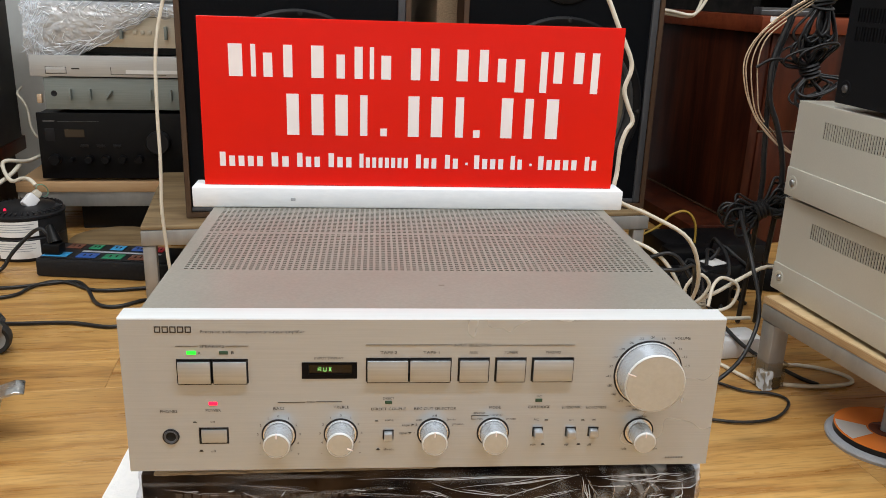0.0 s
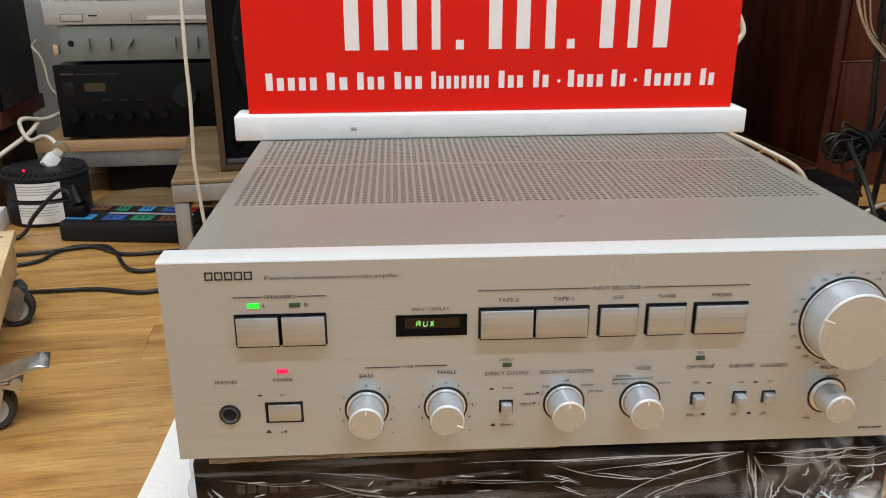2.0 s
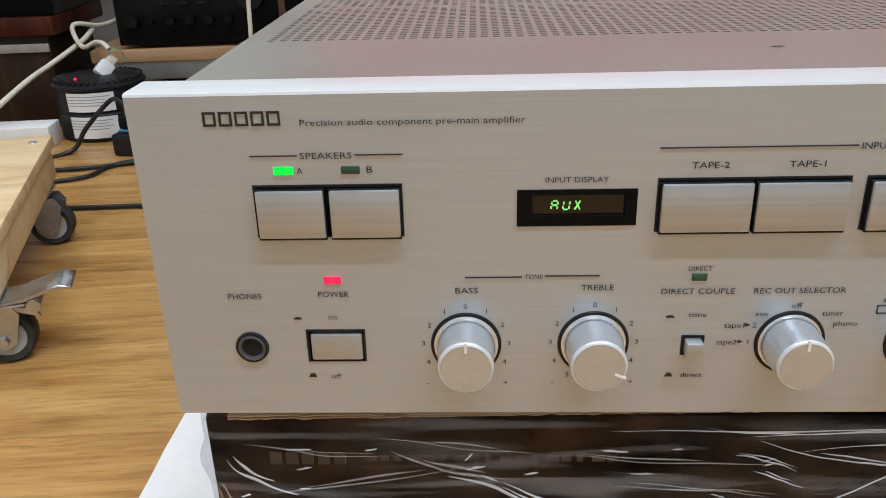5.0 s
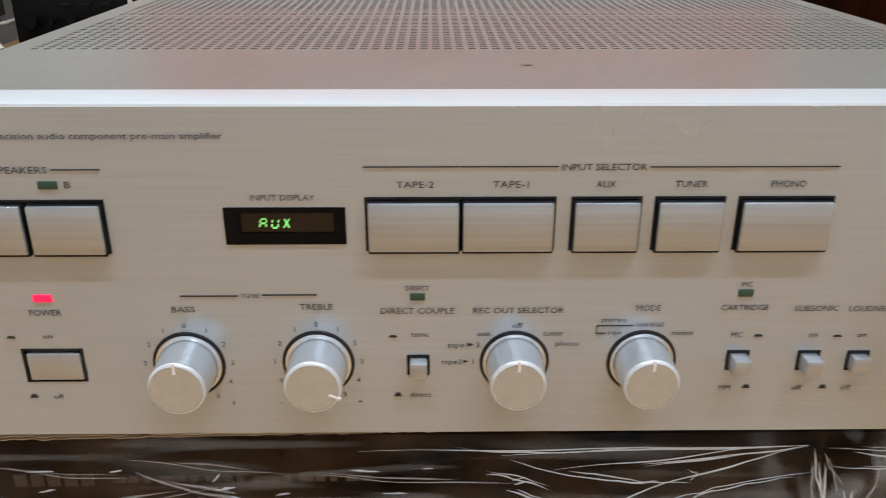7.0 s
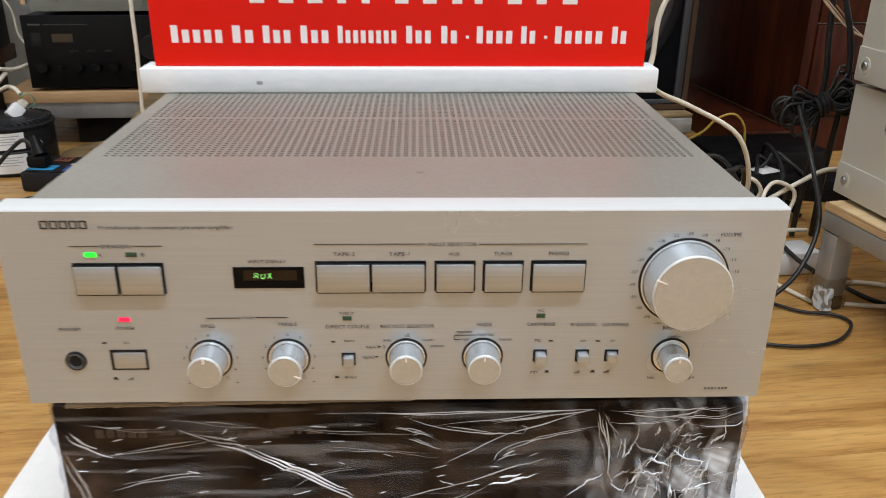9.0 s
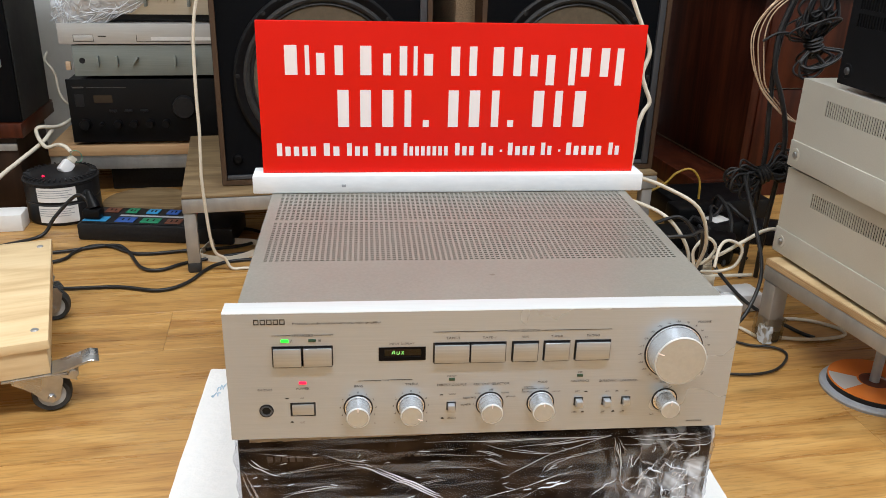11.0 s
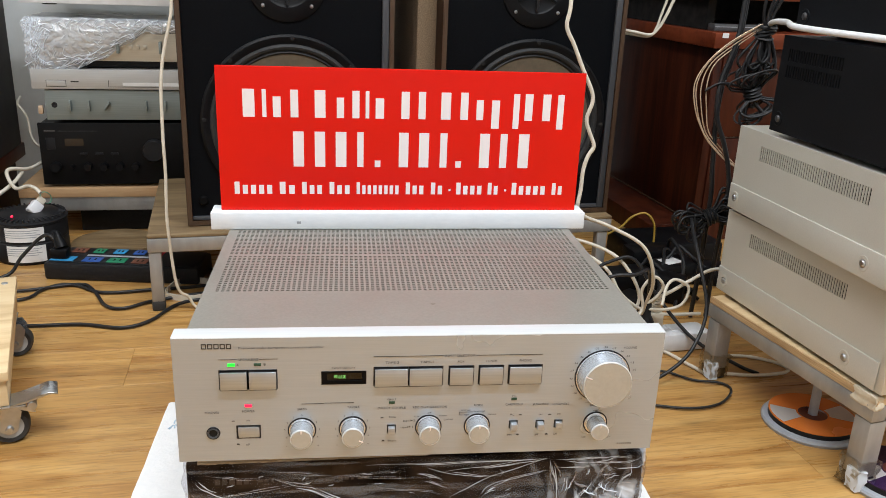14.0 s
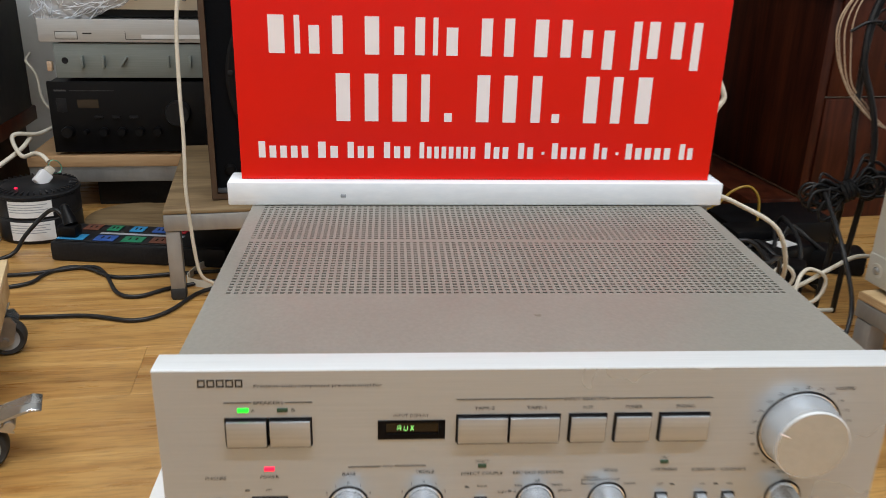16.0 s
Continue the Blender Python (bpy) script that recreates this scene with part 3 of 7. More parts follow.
# knobs
def knob(name, x, z, r_ring, r0, r1, depth, mark, angle=90.0, tick=0.0035):
    ring = lathe(bmesh.new(), [(r_ring - 0.0014, 0.0), (r_ring - 0.0014, 0.0008), (r_ring, 0.0008), (r_ring + 0.0003, 0.0)], Matrix.Translation((x, 0.0002, z)) @ pose(0, 0, 0, 90), 56)
    part("knob_ring", ring, M_BLACK, front)
    k = lathe(bmesh.new(), [(r0 + 0.0003, 0.0), (r0, 0.0025), ((r0 + r1) / 2, depth * 0.55), (r1, depth - 0.0017), (r1 - 0.0004, depth - 0.0015), (r1 - 0.0004, depth - 0.0011), (r1 - 0.0006, depth), (0, depth)], Matrix.Translation((x, 0, z)) @ pose(0, 0, 0, 90), 64)
    body = part(name, k, M_KNOB, front, smooth=0.5)
    c = lathe(bmesh.new(), [(r0, 0.0001), (r0, 0.0009), (r_ring - 0.001, 0.0009), (r_ring - 0.001, 0.0001)], Matrix.Translation((x, 0.0002, z)) @ pose(0, 0, 0, 90), 56)
    part("knob_collar", c, M_KNOB, body)
    rim = lathe(bmesh.new(), [(r1 - 0.0006, depth - 0.0012), (r1 + 0.0002, depth - 0.0012), (r1 + 0.0002, depth - 0.0006), (r1 - 0.0001, depth - 0.0002), (r1 - 0.0007, depth + 0.0001)], Matrix.Translation((x, 0, z)) @ pose(0, 0, 0, 90), 64, cap=False)
    part("knob_rim", rim, M_EDGE, body, "polished rim of the knob", smooth=0.9)
    face = lathe(bmesh.new(), [(r1 - 0.0007, depth - 0.0002), (r1 - 0.0008, depth + 0.00012), (0, depth + 0.00012)], Matrix.Translation((x, 0, z)) @ pose(0, 0, 0, 90), 64)
    part("knob_face", face, M_KNOBFACE, body, "spun face of the knob")
    tk = bmesh.new()
    box(tk, -0.0005, 0.0005, -depth - 0.0003, -depth + 0.0005, r1 - tick, r1 + 0.0006, bevel=0.0001, seg=1)
    bmesh.ops.rotate(tk, cent=(0, 0, 0), matrix=Matrix.Rotation(radians(90 - angle), 3, "Y"), verts=tk.verts)
    bmesh.ops.translate(tk, vec=(x, 0, z), verts=tk.verts)
    part("pointer_mark", tk, mark, body)
    return body


knob("bass_knob", -0.1060, 0.0285, 0.0124, 0.0104, 0.0094, 0.0163, M_WHITE_INK)
knob("treble_knob", -0.0610, 0.0288, 0.0124, 0.0104, 0.0094, 0.0163, M_WHITE_INK, -25)
knob("record_selector_knob", 0.0074, 0.0288, 0.0120, 0.0102, 0.0092, 0.0162, M_WHITE_INK)
knob("mode_knob", 0.0520, 0.0288, 0.0120, 0.0102, 0.0092, 0.0162, M_WHITE_INK)
knob("volume_knob", 0.1655, 0.0760, 0.0258, 0.0240, 0.0222, 0.0176, M_WHITE_INK, 158, 0.006)
knob("balance_knob", 0.1635, 0.0284, 0.0114, 0.0088, 0.0080, 0.0172, M_WHITE_INK)

# headphone socket
AT = Matrix.Translation((-0.1832, 0.0002, 0.0280)) @ pose(0, 0, 0, 90)
jack = part("headphone_socket", lathe(bmesh.new(), [(0.0050, 0.0), (0.0052, 0.0013), (0.0058, 0.0012), (0.0061, 0.0)], AT, 40), M_BLACK, front, "black rim of the headphone socket")
part("chrome_ring", lathe(bmesh.new(), [(0.0036, 0.0002), (0.0038, 0.0012), (0.0044, 0.0017), (0.0050, 0.0013), (0.0051, 0.0)], AT, 40), M_DARKGREY, jack, "dark metal ring")
# flat near-black disc in place of a shaded bore
part("socket_bore", lathe(bmesh.new(), [(0, 0.0003), (0.0037, 0.0004)], AT, 32), M_HOLE, jack)

# indicator lamps
for x, z, w, mat, label in ((-0.1650, 0.0932, 0.0064, M_GREEN_ON, "small lamp lit green"), (-0.1428, 0.0932, 0.0062, M_LED_OFF, "small dark green lamp, unlit"), (-0.1520, 0.0540, 0.0062, M_RED_ON, "small lamp lit red"), (-0.0262, 0.0540, 0.0052, M_LED_OFF, "small dark green lamp, unlit"), (0.0850, 0.0549, 0.0052, M_LED_OFF, "small dark green lamp, unlit")):
    part("indicator_lamp", boxed(x - w / 2, x + w / 2, -0.0006, 0.002, z - 0.0013, z + 0.0013, bevel=0.0003), mat, front, label)

# lettering and rules on the panel
CAP, LOW = 0.0022, 0.0020
for body, x, z, h, w in (
    ("Precision audio component pre-main amplifier", -0.1220, 0.1090, 0.0021, 0.072), ("SPEAKERS", -0.1505, 0.0982, CAP, 0.0170), ("A", -0.1595, 0.0932, CAP, 0.0020), ("B", -0.1365, 0.0934, CAP, 0.0020),
    ("INPUT DISPLAY", -0.0690, 0.0890, 0.0019, 0.0205), ("INPUT SELECTOR", 0.0335, 0.0988, CAP, 0.0270), ("TAPE-2", -0.0265, 0.0932, CAP, 0.0120), ("TAPE-1", 0.0040, 0.0932, CAP, 0.0115), ("AUX", 0.0345, 0.0932, CAP, 0.0062),
    ("TUNER", 0.0618, 0.0932, CAP, 0.0105), ("PHONO", 0.0930, 0.0932, CAP, 0.0112), ("PHONES", -0.1834, 0.0482, CAP, 0.0120), ("POWER", -0.1520, 0.0488, CAP, 0.0108), ("on", -0.1530, 0.0400, LOW, 0.0032), ("off", -0.1535, 0.0160, LOW, 0.0036),
    ("TONE", -0.0825, 0.0548, 0.0017, 0.0062), ("BASS", -0.1055, 0.0498, CAP, 0.0078), ("TREBLE", -0.0605, 0.0506, CAP, 0.0112), ("DIRECT", -0.0262, 0.0573, 0.0017, 0.0080), ("DIRECT COUPLE", -0.0262, 0.0489, CAP, 0.0250), ("REC OUT SELECTOR", 0.0082, 0.0489, CAP, 0.0310),
    ("MODE", 0.0525, 0.0496, CAP, 0.0084), ("CARTRIDGE", 0.0855, 0.0496, CAP, 0.0163), ("MC", 0.0850, 0.0582, 0.0017, 0.0036), ("SUBSONIC", 0.1102, 0.0492, CAP, 0.0152), ("LOUDNESS", 0.1290, 0.0490, CAP, 0.0152), ("VOLUME", 0.1885, 0.1040, CAP, 0.0122), ("BALANCE", 0.1640, 0.0467, CAP, 0.0142),
    ("tone", -0.0255, 0.0400, LOW, 0.0062), ("direct", -0.0255, 0.0160, LOW, 0.0076), ("off", 0.0080, 0.0432, LOW, 0.0036), ("aux", -0.0035, 0.0402, LOW, 0.0046), ("tuner", 0.0205, 0.0402, LOW, 0.0072), ("phono", 0.0255, 0.0362, LOW, 0.0082),
    ("tape1", -0.0125, 0.0358, LOW, 0.0070), ("2", -0.0055, 0.0358, LOW, 0.0016), ("tape2", -0.0145, 0.0292, LOW, 0.0072), ("1", -0.0070, 0.0292, LOW, None), ("stereo", 0.0410, 0.0452, LOW, 0.0088), ("normal", 0.0535, 0.0434, LOW, 0.0094), ("rev", 0.0418, 0.0404, LOW, 0.0046), ("mono", 0.0652, 0.0402, LOW, 0.0074),
    ("MC", 0.0842, 0.0392, LOW, 0.0038), ("MM", 0.0828, 0.0182, LOW, 0.0040), ("on", 0.1108, 0.0390, LOW, 0.0032), ("off", 0.1086, 0.0180, LOW, 0.0036), ("on", 0.1280, 0.0390, LOW, 0.0032), ("off", 0.1262, 0.0180, LOW, 0.0036), ("center", 0.1645, 0.0412, LOW, 0.0080), ("left", 0.1535, 0.0140, LOW, 0.0044), ("right", 0.1770, 0.0140, LOW, 0.0060)):
    word("lettering", body, x, z, h, front, M_INK, w)
for kx, kz in ((-0.1060, 0.0285), (-0.0610, 0.0288)):
    for n in range(0, 6):
        for sgn in ((0,) if n == 0 else (-1, 1)):
            a = radians(90 - sgn * n * 29)
            word("lettering", str(n), kx + 0.0152 * math.cos(a), kz + 0.0152 * math.sin(a), 0.0019, front, M_INK)
    word("lettering", "-", kx - 0.0140, kz - 0.0155, 0.0022, front, M_INK)
    word("lettering", "+", kx + 0.0140, kz - 0.0155, 0.0022, front, M_INK)
for k, v in enumerate(("-10", "-12", "-14", "-16", "-18", "-20", "-22", "-26", "-30", "-34", "-37", "-43", "-50", "-58", "-70", "-∞")):
    a = radians(12 + 15.6 * k)
    word("lettering", v, 0.1655 + 0.0297 * math.cos(a), 0.0760 + 0.0287 * math.sin(a), 0.0019, front, M_INK)
for x0, x1, z in ((-0.1755, -0.1600, 0.0982), (-0.1410, -0.1255, 0.0982), (-0.0430, 0.0190, 0.0989), (0.0480, 0.1085, 0.0987), (-0.1060, -0.0865, 0.0546), (-0.0785, -0.0600, 0.0549)):
    part("printed_rule", bar(bmesh.new(), x0, x1, z - 0.00016, z + 0.00016), M_INK, front)
for x0, x1, z0, z1 in ((0.0352, 0.0480, 0.04265, 0.0429), (0.0352, 0.03545, 0.0400, 0.0429), (0.0352, 0.0385, 0.0398, 0.04005)):
    part("printed_rule", bar(bmesh.new(), x0, x1, z0, z1), M_INK, front)
for x, z, out in ((-0.1655, 0.0395, 0), (-0.1622, 0.0160, 1), (-0.0348, 0.0392, 0), (-0.0335, 0.0157, 1), (0.0918, 0.0388, 0), (0.0905, 0.0182, 1), (0.1195, 0.0385, 0), (0.1180, 0.0180, 1)):
    up = 0.0009 if out else 0.0003
    outline = [(x - 0.0014, z - 0.0004), (x + 0.0014, z - 0.0004), (x + 0.0014, z), (x + 0.0009, z), (x + 0.0009, z + up), (x - 0.0009, z + up), (x - 0.0009, z), (x - 0.0014, z)]
    part("printed_symbol", prism(bmesh.new(), outline, -0.0004, 0.0001), M_INK, front)
for x, z in ((-0.0080, 0.0358), (-0.0098, 0.0292)):
    part("printed_arrow", prism(bmesh.new(), [(x - 0.0007, z - 0.0006), (x + 0.0010, z), (x - 0.0007, z + 0.0006)], -0.0004, 0.0001), M_INK, front)
logo = bmesh.new()
for k in range(5):
    x = -0.1892 + 0.0052 * k
    plate_holes(logo, x, x + 0.0042, 0.1082, 0.1128, -0.0004, 0.0001, [(x + 0.0007, x + 0.0035, 0.1089, 0.1121)])
part("maker_mark", logo, M_INK, front, "dark plain shapes of the maker's mark")
model = bmesh.new()
for k, w in enumerate((0.9, 0.9, 0.9, 0.5, 0.9, 0.9, 0.9)):
    x = 0.1868 + 0.0021 * k
    bar(model, x, x + 0.0013 * w, 0.0054, 0.0066)
part("model_mark", model, M_DARKGREY, front)

# steel cover with the vent field
CX0, CX1, CY0, CY1, CT = -0.2065, 0.2075, THICK, 0.372, 0.1185
NX, NY, PX, PY = 76, 46, 0.00522, 0.00495
GX0, GY0 = -0.1962, 0.1105


def cover_top():
    verts, faces, index = [], [], {}

    def vert(x, y, z):
        key = (round(x, 5), round(y, 5), round(z, 5))
        if key not in index:
            index[key] = len(verts)
            verts.append((x, y, z))
        return index[key]

    def quad(x0, x1, y0, y1):
        faces.append((vert(x0, y0, CT), vert(x1, y0, CT), vert(x1, y1, CT), vert(x0, y1, CT)))

    hx, hy = 0.00160, 0.00122
    xs = [CX0]
    for i in range(NX):
        xs += [GX0 + PX * i, GX0 + PX * i + 2 * hx]
    xs.append(CX1)
    ys = [CY0]
    for j in range(NY):
        ys += [GY0 + PY * j, GY0 + PY * j + 2 * hy]
    ys.append(CY1)
    for i in range(len(xs) - 1):
        for j in range(len(ys) - 1):
            row = (j - 1) // 2
            if i % 2 == 1 and j % 2 == 1 and row not in (21,):
                x0, x1, y0, y1 = xs[i], xs[i + 1], ys[j], ys[j + 1]
                for a, b in (((x0, y0), (x1, y0)), ((x1, y0), (x1, y1)), ((x1, y1), (x0, y1)), ((x0, y1), (x0, y0))):
                    faces.append((vert(*a, CT), vert(*b, CT), vert(*b, CT - 0.0014), vert(*a, CT - 0.0014)))
                continue
            quad(xs[i], xs[i + 1], ys[j], ys[j + 1])
    me = bpy.data.meshes.new("cover_top")
    me.from_pydata(verts, [], faces)
    me.materials.append(M_COVER)
    ob = new("cover_top", me)
    ob.parent = amp
    return tagged(ob, "perforated silver steel top with rows of square vents")


cover_top()
side = bmesh.new()
box(side, CX0 - 0.001, CX0, CY0, CY1, 0.004, CT)
part("side_panel", side, M_COVER, amp)
part("side_panel", boxed(CX1, CX1 + 0.001, CY0, CY1, 0.004, CT), M_COVER, amp)
part("rear_panel", boxed(CX0, CX1, CY1 - 0.002, CY1, 0.004, CT - 0.0004), M_BLACK, amp)
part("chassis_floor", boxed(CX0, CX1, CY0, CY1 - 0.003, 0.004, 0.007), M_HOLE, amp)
# unseen innards as near-black blocks, the shade under the vents in their colour
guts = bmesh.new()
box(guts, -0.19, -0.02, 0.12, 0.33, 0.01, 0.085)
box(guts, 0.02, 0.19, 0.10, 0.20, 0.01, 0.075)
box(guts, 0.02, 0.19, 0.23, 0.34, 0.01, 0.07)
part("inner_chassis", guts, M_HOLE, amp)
for fx in (-0.17, 0.17):
    for fy in (0.06, 0.33):
        part("foot", lathe(bmesh.new(), [(0, -0.0136), (0.019, -0.0136), (0.021, 0.004), (0, 0.004)], Matrix.Translation((fx, fy, 0.0)), 24), M_RUBBER, amp, "black rubber foot")

scuff = bmesh.new()
ring = [scuff.verts.new((0.013 + 0.0022 * math.cos(a) * (1 + 0.4 * math.sin(3 * a)), 0.074 + 0.0022 * math.sin(a) * (1 + 0.3 * math.cos(2 * a)), CT + 0.0003)) for a in [2 * math.pi * k / 14 for k in range(14)]]
scuff.faces.new(ring)
part("rust_spot", scuff, material("faint_brown_scuff", (0.19, 0.165, 0.135), 0.6), amp, "small brown scuff on the steel top")

# ---------- the sign on the amplifier ----------
strip = thing("sign_board", pose(0.0095, 0.308, 0.2748, 0, 0, 0.9), "white painted wooden strip lying on the amplifier, slotted for a sign", "board")
bm = boxed(-0.2285, 0.2285, 0.0, 0.034, 0.0, 0.0215, bevel=0.0015, seg=2)
part("board", bm, M_BOARD, strip)
part("chipped_spot", boxed(-0.128, -0.123, -0.0006, 0.002, 0.0075, 0.0108, bevel=0.0006), M_GREYPLASTIC, strip)
sign = thing("shop_sign", pose(0.0095, 0.320, 0.2966, 0, 0, 0.9), "glossy red acrylic sign with three rows of white marks", "sign")
SW, SH = 0.434, 0.170
part("panel", boxed(-SW / 2, SW / 2, -0.0015, 0.0015, 0.0, SH, bevel=0.0004, seg=1), M_RED, sign)


def sign_bar(u0, u1, v0, v1):
    """A white bar that stands for one mark; u runs across the sign and v down it."""
    part("white_mark", boxed(SW * (u0 - 0.5), SW * (u1 - 0.5), -0.0019, -0.0014, SH * (1 - v1), SH * (1 - v0)), M_WHITE_INK, sign)


def sign_row(marks, heights):
    """Marks of one row: where each begins and ends, and its kind of height."""
    for u0, u1, kind in marks:
        thin = 0.22 * (u1 - u0) if u1 - u0 > 0.02 else 0.0
        sign_bar(u0 + thin, u1 - thin, *heights[kind])


FIRST = [(0.056, 0.112, "c"), (0.119, 0.130, "c"), (0.139, 0.176, "l"), (0.185, 0.222, "c"), (0.246, 0.297, "c"), (0.308, 0.343, "l"), (0.350, 0.384, "c"), (0.393, 0.403, "c"), (0.411, 0.452, "l"), (0.481, 0.521, "c"), (0.529, 0.564, "a"), (0.588, 0.636, "c"), (0.644, 0.682, "a"), (0.689, 0.724, "l"), (0.731, 0.770, "g"), (0.800, 0.817, "p"), (0.824, 0.863, "c"), (0.874, 0.914, "c"), (0.925, 0.943, "p")]
sign_row(FIRST, {"c": (0.152, 0.340), "l": (0.200, 0.340), "a": (0.150, 0.340), "g": (0.200, 0.399), "p": (0.153, 0.399)})
SECOND = [(0.187, 0.238, "c"), (0.245, 0.295, "c"), (0.301, 0.353, "c"), (0.364, 0.395, "c"), (0.419, 0.435, "d"), (0.475, 0.522, "c"), (0.530, 0.579, "c"), (0.592, 0.627, "c"), (0.644, 0.660, "d"), (0.700, 0.750, "c"), (0.761, 0.797, "c"), (0.810, 0.863, "c")]
sign_row(SECOND, {"c": (0.437, 0.684), "d": (0.637, 0.684)})
for u0, u1, count in [(0.036, 0.145, 5), (0.157, 0.207, 2), (0.218, 0.280, 3), (0.293, 0.356, 3), (0.368, 0.491, 8), (0.505, 0.562, 3), (0.576, 0.615, 2), (0.627, 0.637, 0), (0.648, 0.728, 4), (0.739, 0.774, 2), (0.787, 0.797, 0), (0.808, 0.913, 5), (0.926, 0.962, 2)]:
    step = (u1 - u0) / max(count, 1)
    for k in range(max(count, 1)):
        v0, v1 = ((0.843, 0.858) if count == 0 else (0.795, 0.882) if k == 0 else (0.818, 0.882))
        sign_bar(u0 + step * (k + 0.10), u0 + step * (k + 0.72), v0, v1)

# ---------- under the amplifier ----------
foam = thing("foam_slab", pose(0.014, 0.195, FLOOR, 0, 0, 0), "white polystyrene slab lying on the floor under the carton", "foam")
bm = boxed(-0.315, 0.280, -0.245, 0.183, 0.0, 0.028, bevel=0.003)
bmesh.ops.subdivide_edges(bm, edges=[e for e in bm.edges if e.calc_length() > 0.2], cuts=14, use_grid_fill=True)
for v in bm.verts:
    if v.co.z > 0.002:
        v.co += Vector((noise.noise(v.co * 23), noise.noise(v.co * 23 + Vector((5, 0, 0))), 0.3 * noise.noise(v.co * 31))) * 0.0014
part("slab", bm, M_FOAM, foam)
mark = material("faded_blue_ink", (0.46, 0.60, 0.72), 0.8)
for k, (mx, my, wide, tall) in enumerate(((-0.302, 0.108, 0.010, 0.010), (-0.298, 0.122, 0.007, 0.012), (-0.291, 0.132, 0.012, 0.009), (-0.284, 0.148, 0.006, 0.010))):
    wave = [(mx + wide * q / 6 + 0.0015 * math.sin(2.1 * q + k), my + tall * (0.5 + 0.5 * math.sin(2.6 * q + 1.3 * k)) + 0.0012 * q, 0.0284) for q in range(7)]
    cable("blue_scribble", wave, 0.0007, mark, foam, 3)

carton = thing("wrapped_carton", pose(0.015, 0.012, FLOOR + 0.0295), "dark printed carton wrapped in clear plastic film", "carton")
CH = 0.1418 - (FLOOR + 0.0295)
part("carton_body", boxed(-0.2215, 0.2165, 0.0060, 0.372, 0.0, CH, bevel=0.003), M_BOXPRINT, carton)
flap = bmesh.new()
N_FLUTES = 180
edge = [(-0.2100 + 0.0012 * k, 0.0019 - 0.000008 * k, 0.0008 * noise.noise(Vector((0.21 * k, 3, 0)))) for k in range(N_FLUTES)]
for low, high in ((0.0, 0.24), (0.76, 1.0)):
    rings = []
    for k, (x, tall, wob) in enumerate(edge):
        z0 = CH + 0.0008 + 0.4 * wob + (0.0014 if 52 < k < 60 and low > 0.5 else 0.0)
        y0 = 0.0022 + 0.0050 * k / N_FLUTES + 1.4 * wob
        rings.append([flap.verts.new(p) for p in ((x, y0, z0 + low * tall), (x, y0, z0 + high * tall), (x, y0 + 0.004, z0 + high * tall), (x, y0 + 0.004, z0 + low * tall))])
    for a, b in zip(rings, rings[1:]):
        for i in range(4):
            flap.faces.new((a[i], b[i], b[(i + 1) % 4], a[(i + 1) % 4]))
rings = []
for k, (x, tall, wob) in enumerate(edge):
    z0 = CH + 0.0008 + 0.4 * wob + tall * (0.2 + 0.6 * ((k // 2) % 2))
    rings.append([flap.verts.new((x, 0.0024 + 0.0050 * k / N_FLUTES + 1.4 * wob, z0)), flap.verts.new((x, 0.0085, z0))])
for a, b in zip(rings, rings[1:]):
    flap.faces.new((a[0], b[0], b[1], a[1]))
part("torn_flap", flap, M_CARD, carton, "torn brown cardboard edge")
# brown print on the carton: a bold word and a line of small ones, as bars
print_ink = surface("faded_brown_print", (0.06, 0.038, 0.021), (0.11, 0.07, 0.04), 0.6, 0, (60, 60, 60), 0.0, 0.1)
PZ = CH - 0.0238
for k in range(5):
    part("print_bar", bar(bmesh.new(), -0.196 + 0.0066 * k, -0.1912 + 0.0066 * k, PZ, PZ + 0.0060, 0.0060), print_ink, carton)
for k in range(17):
    part("print_bar", bar(bmesh.new(), -0.157 + 0.0062 * k, -0.1518 + 0.0062 * k - 0.0014 * (k % 3), PZ + 0.0016, PZ + 0.0042, 0.0060), print_ink, carton)

# the film runs round both front corners of the carton and over its upper edge
FX0, FX1, FY, FR = -0.2245, 0.2190, 0.0030, 0.011
KNOT = (0.117, CH - 0.003)


def film_base(q):
    """Place and outward direction on the wrapped outline, q being the distance along it from the front's left end."""
    wide, arc = FX1 - FX0 - 2 * FR, FR * math.pi / 2
    if q < 0 or q > wide:
        side, over = (-1, -q) if q < 0 else (1, q - wide)
        cx = FX0 + FR if side < 0 else FX1 - FR
        a = min(over, arc) / FR
        n = Vector((side * math.sin(a), -math.cos(a), 0))
        return Vector((cx, FY + FR, 0)) + n * FR + Vector((0, max(0.0, over - arc), 0)), n
    return Vector((FX0 + FR + q, FY, 0)), Vector((0, -1, 0))


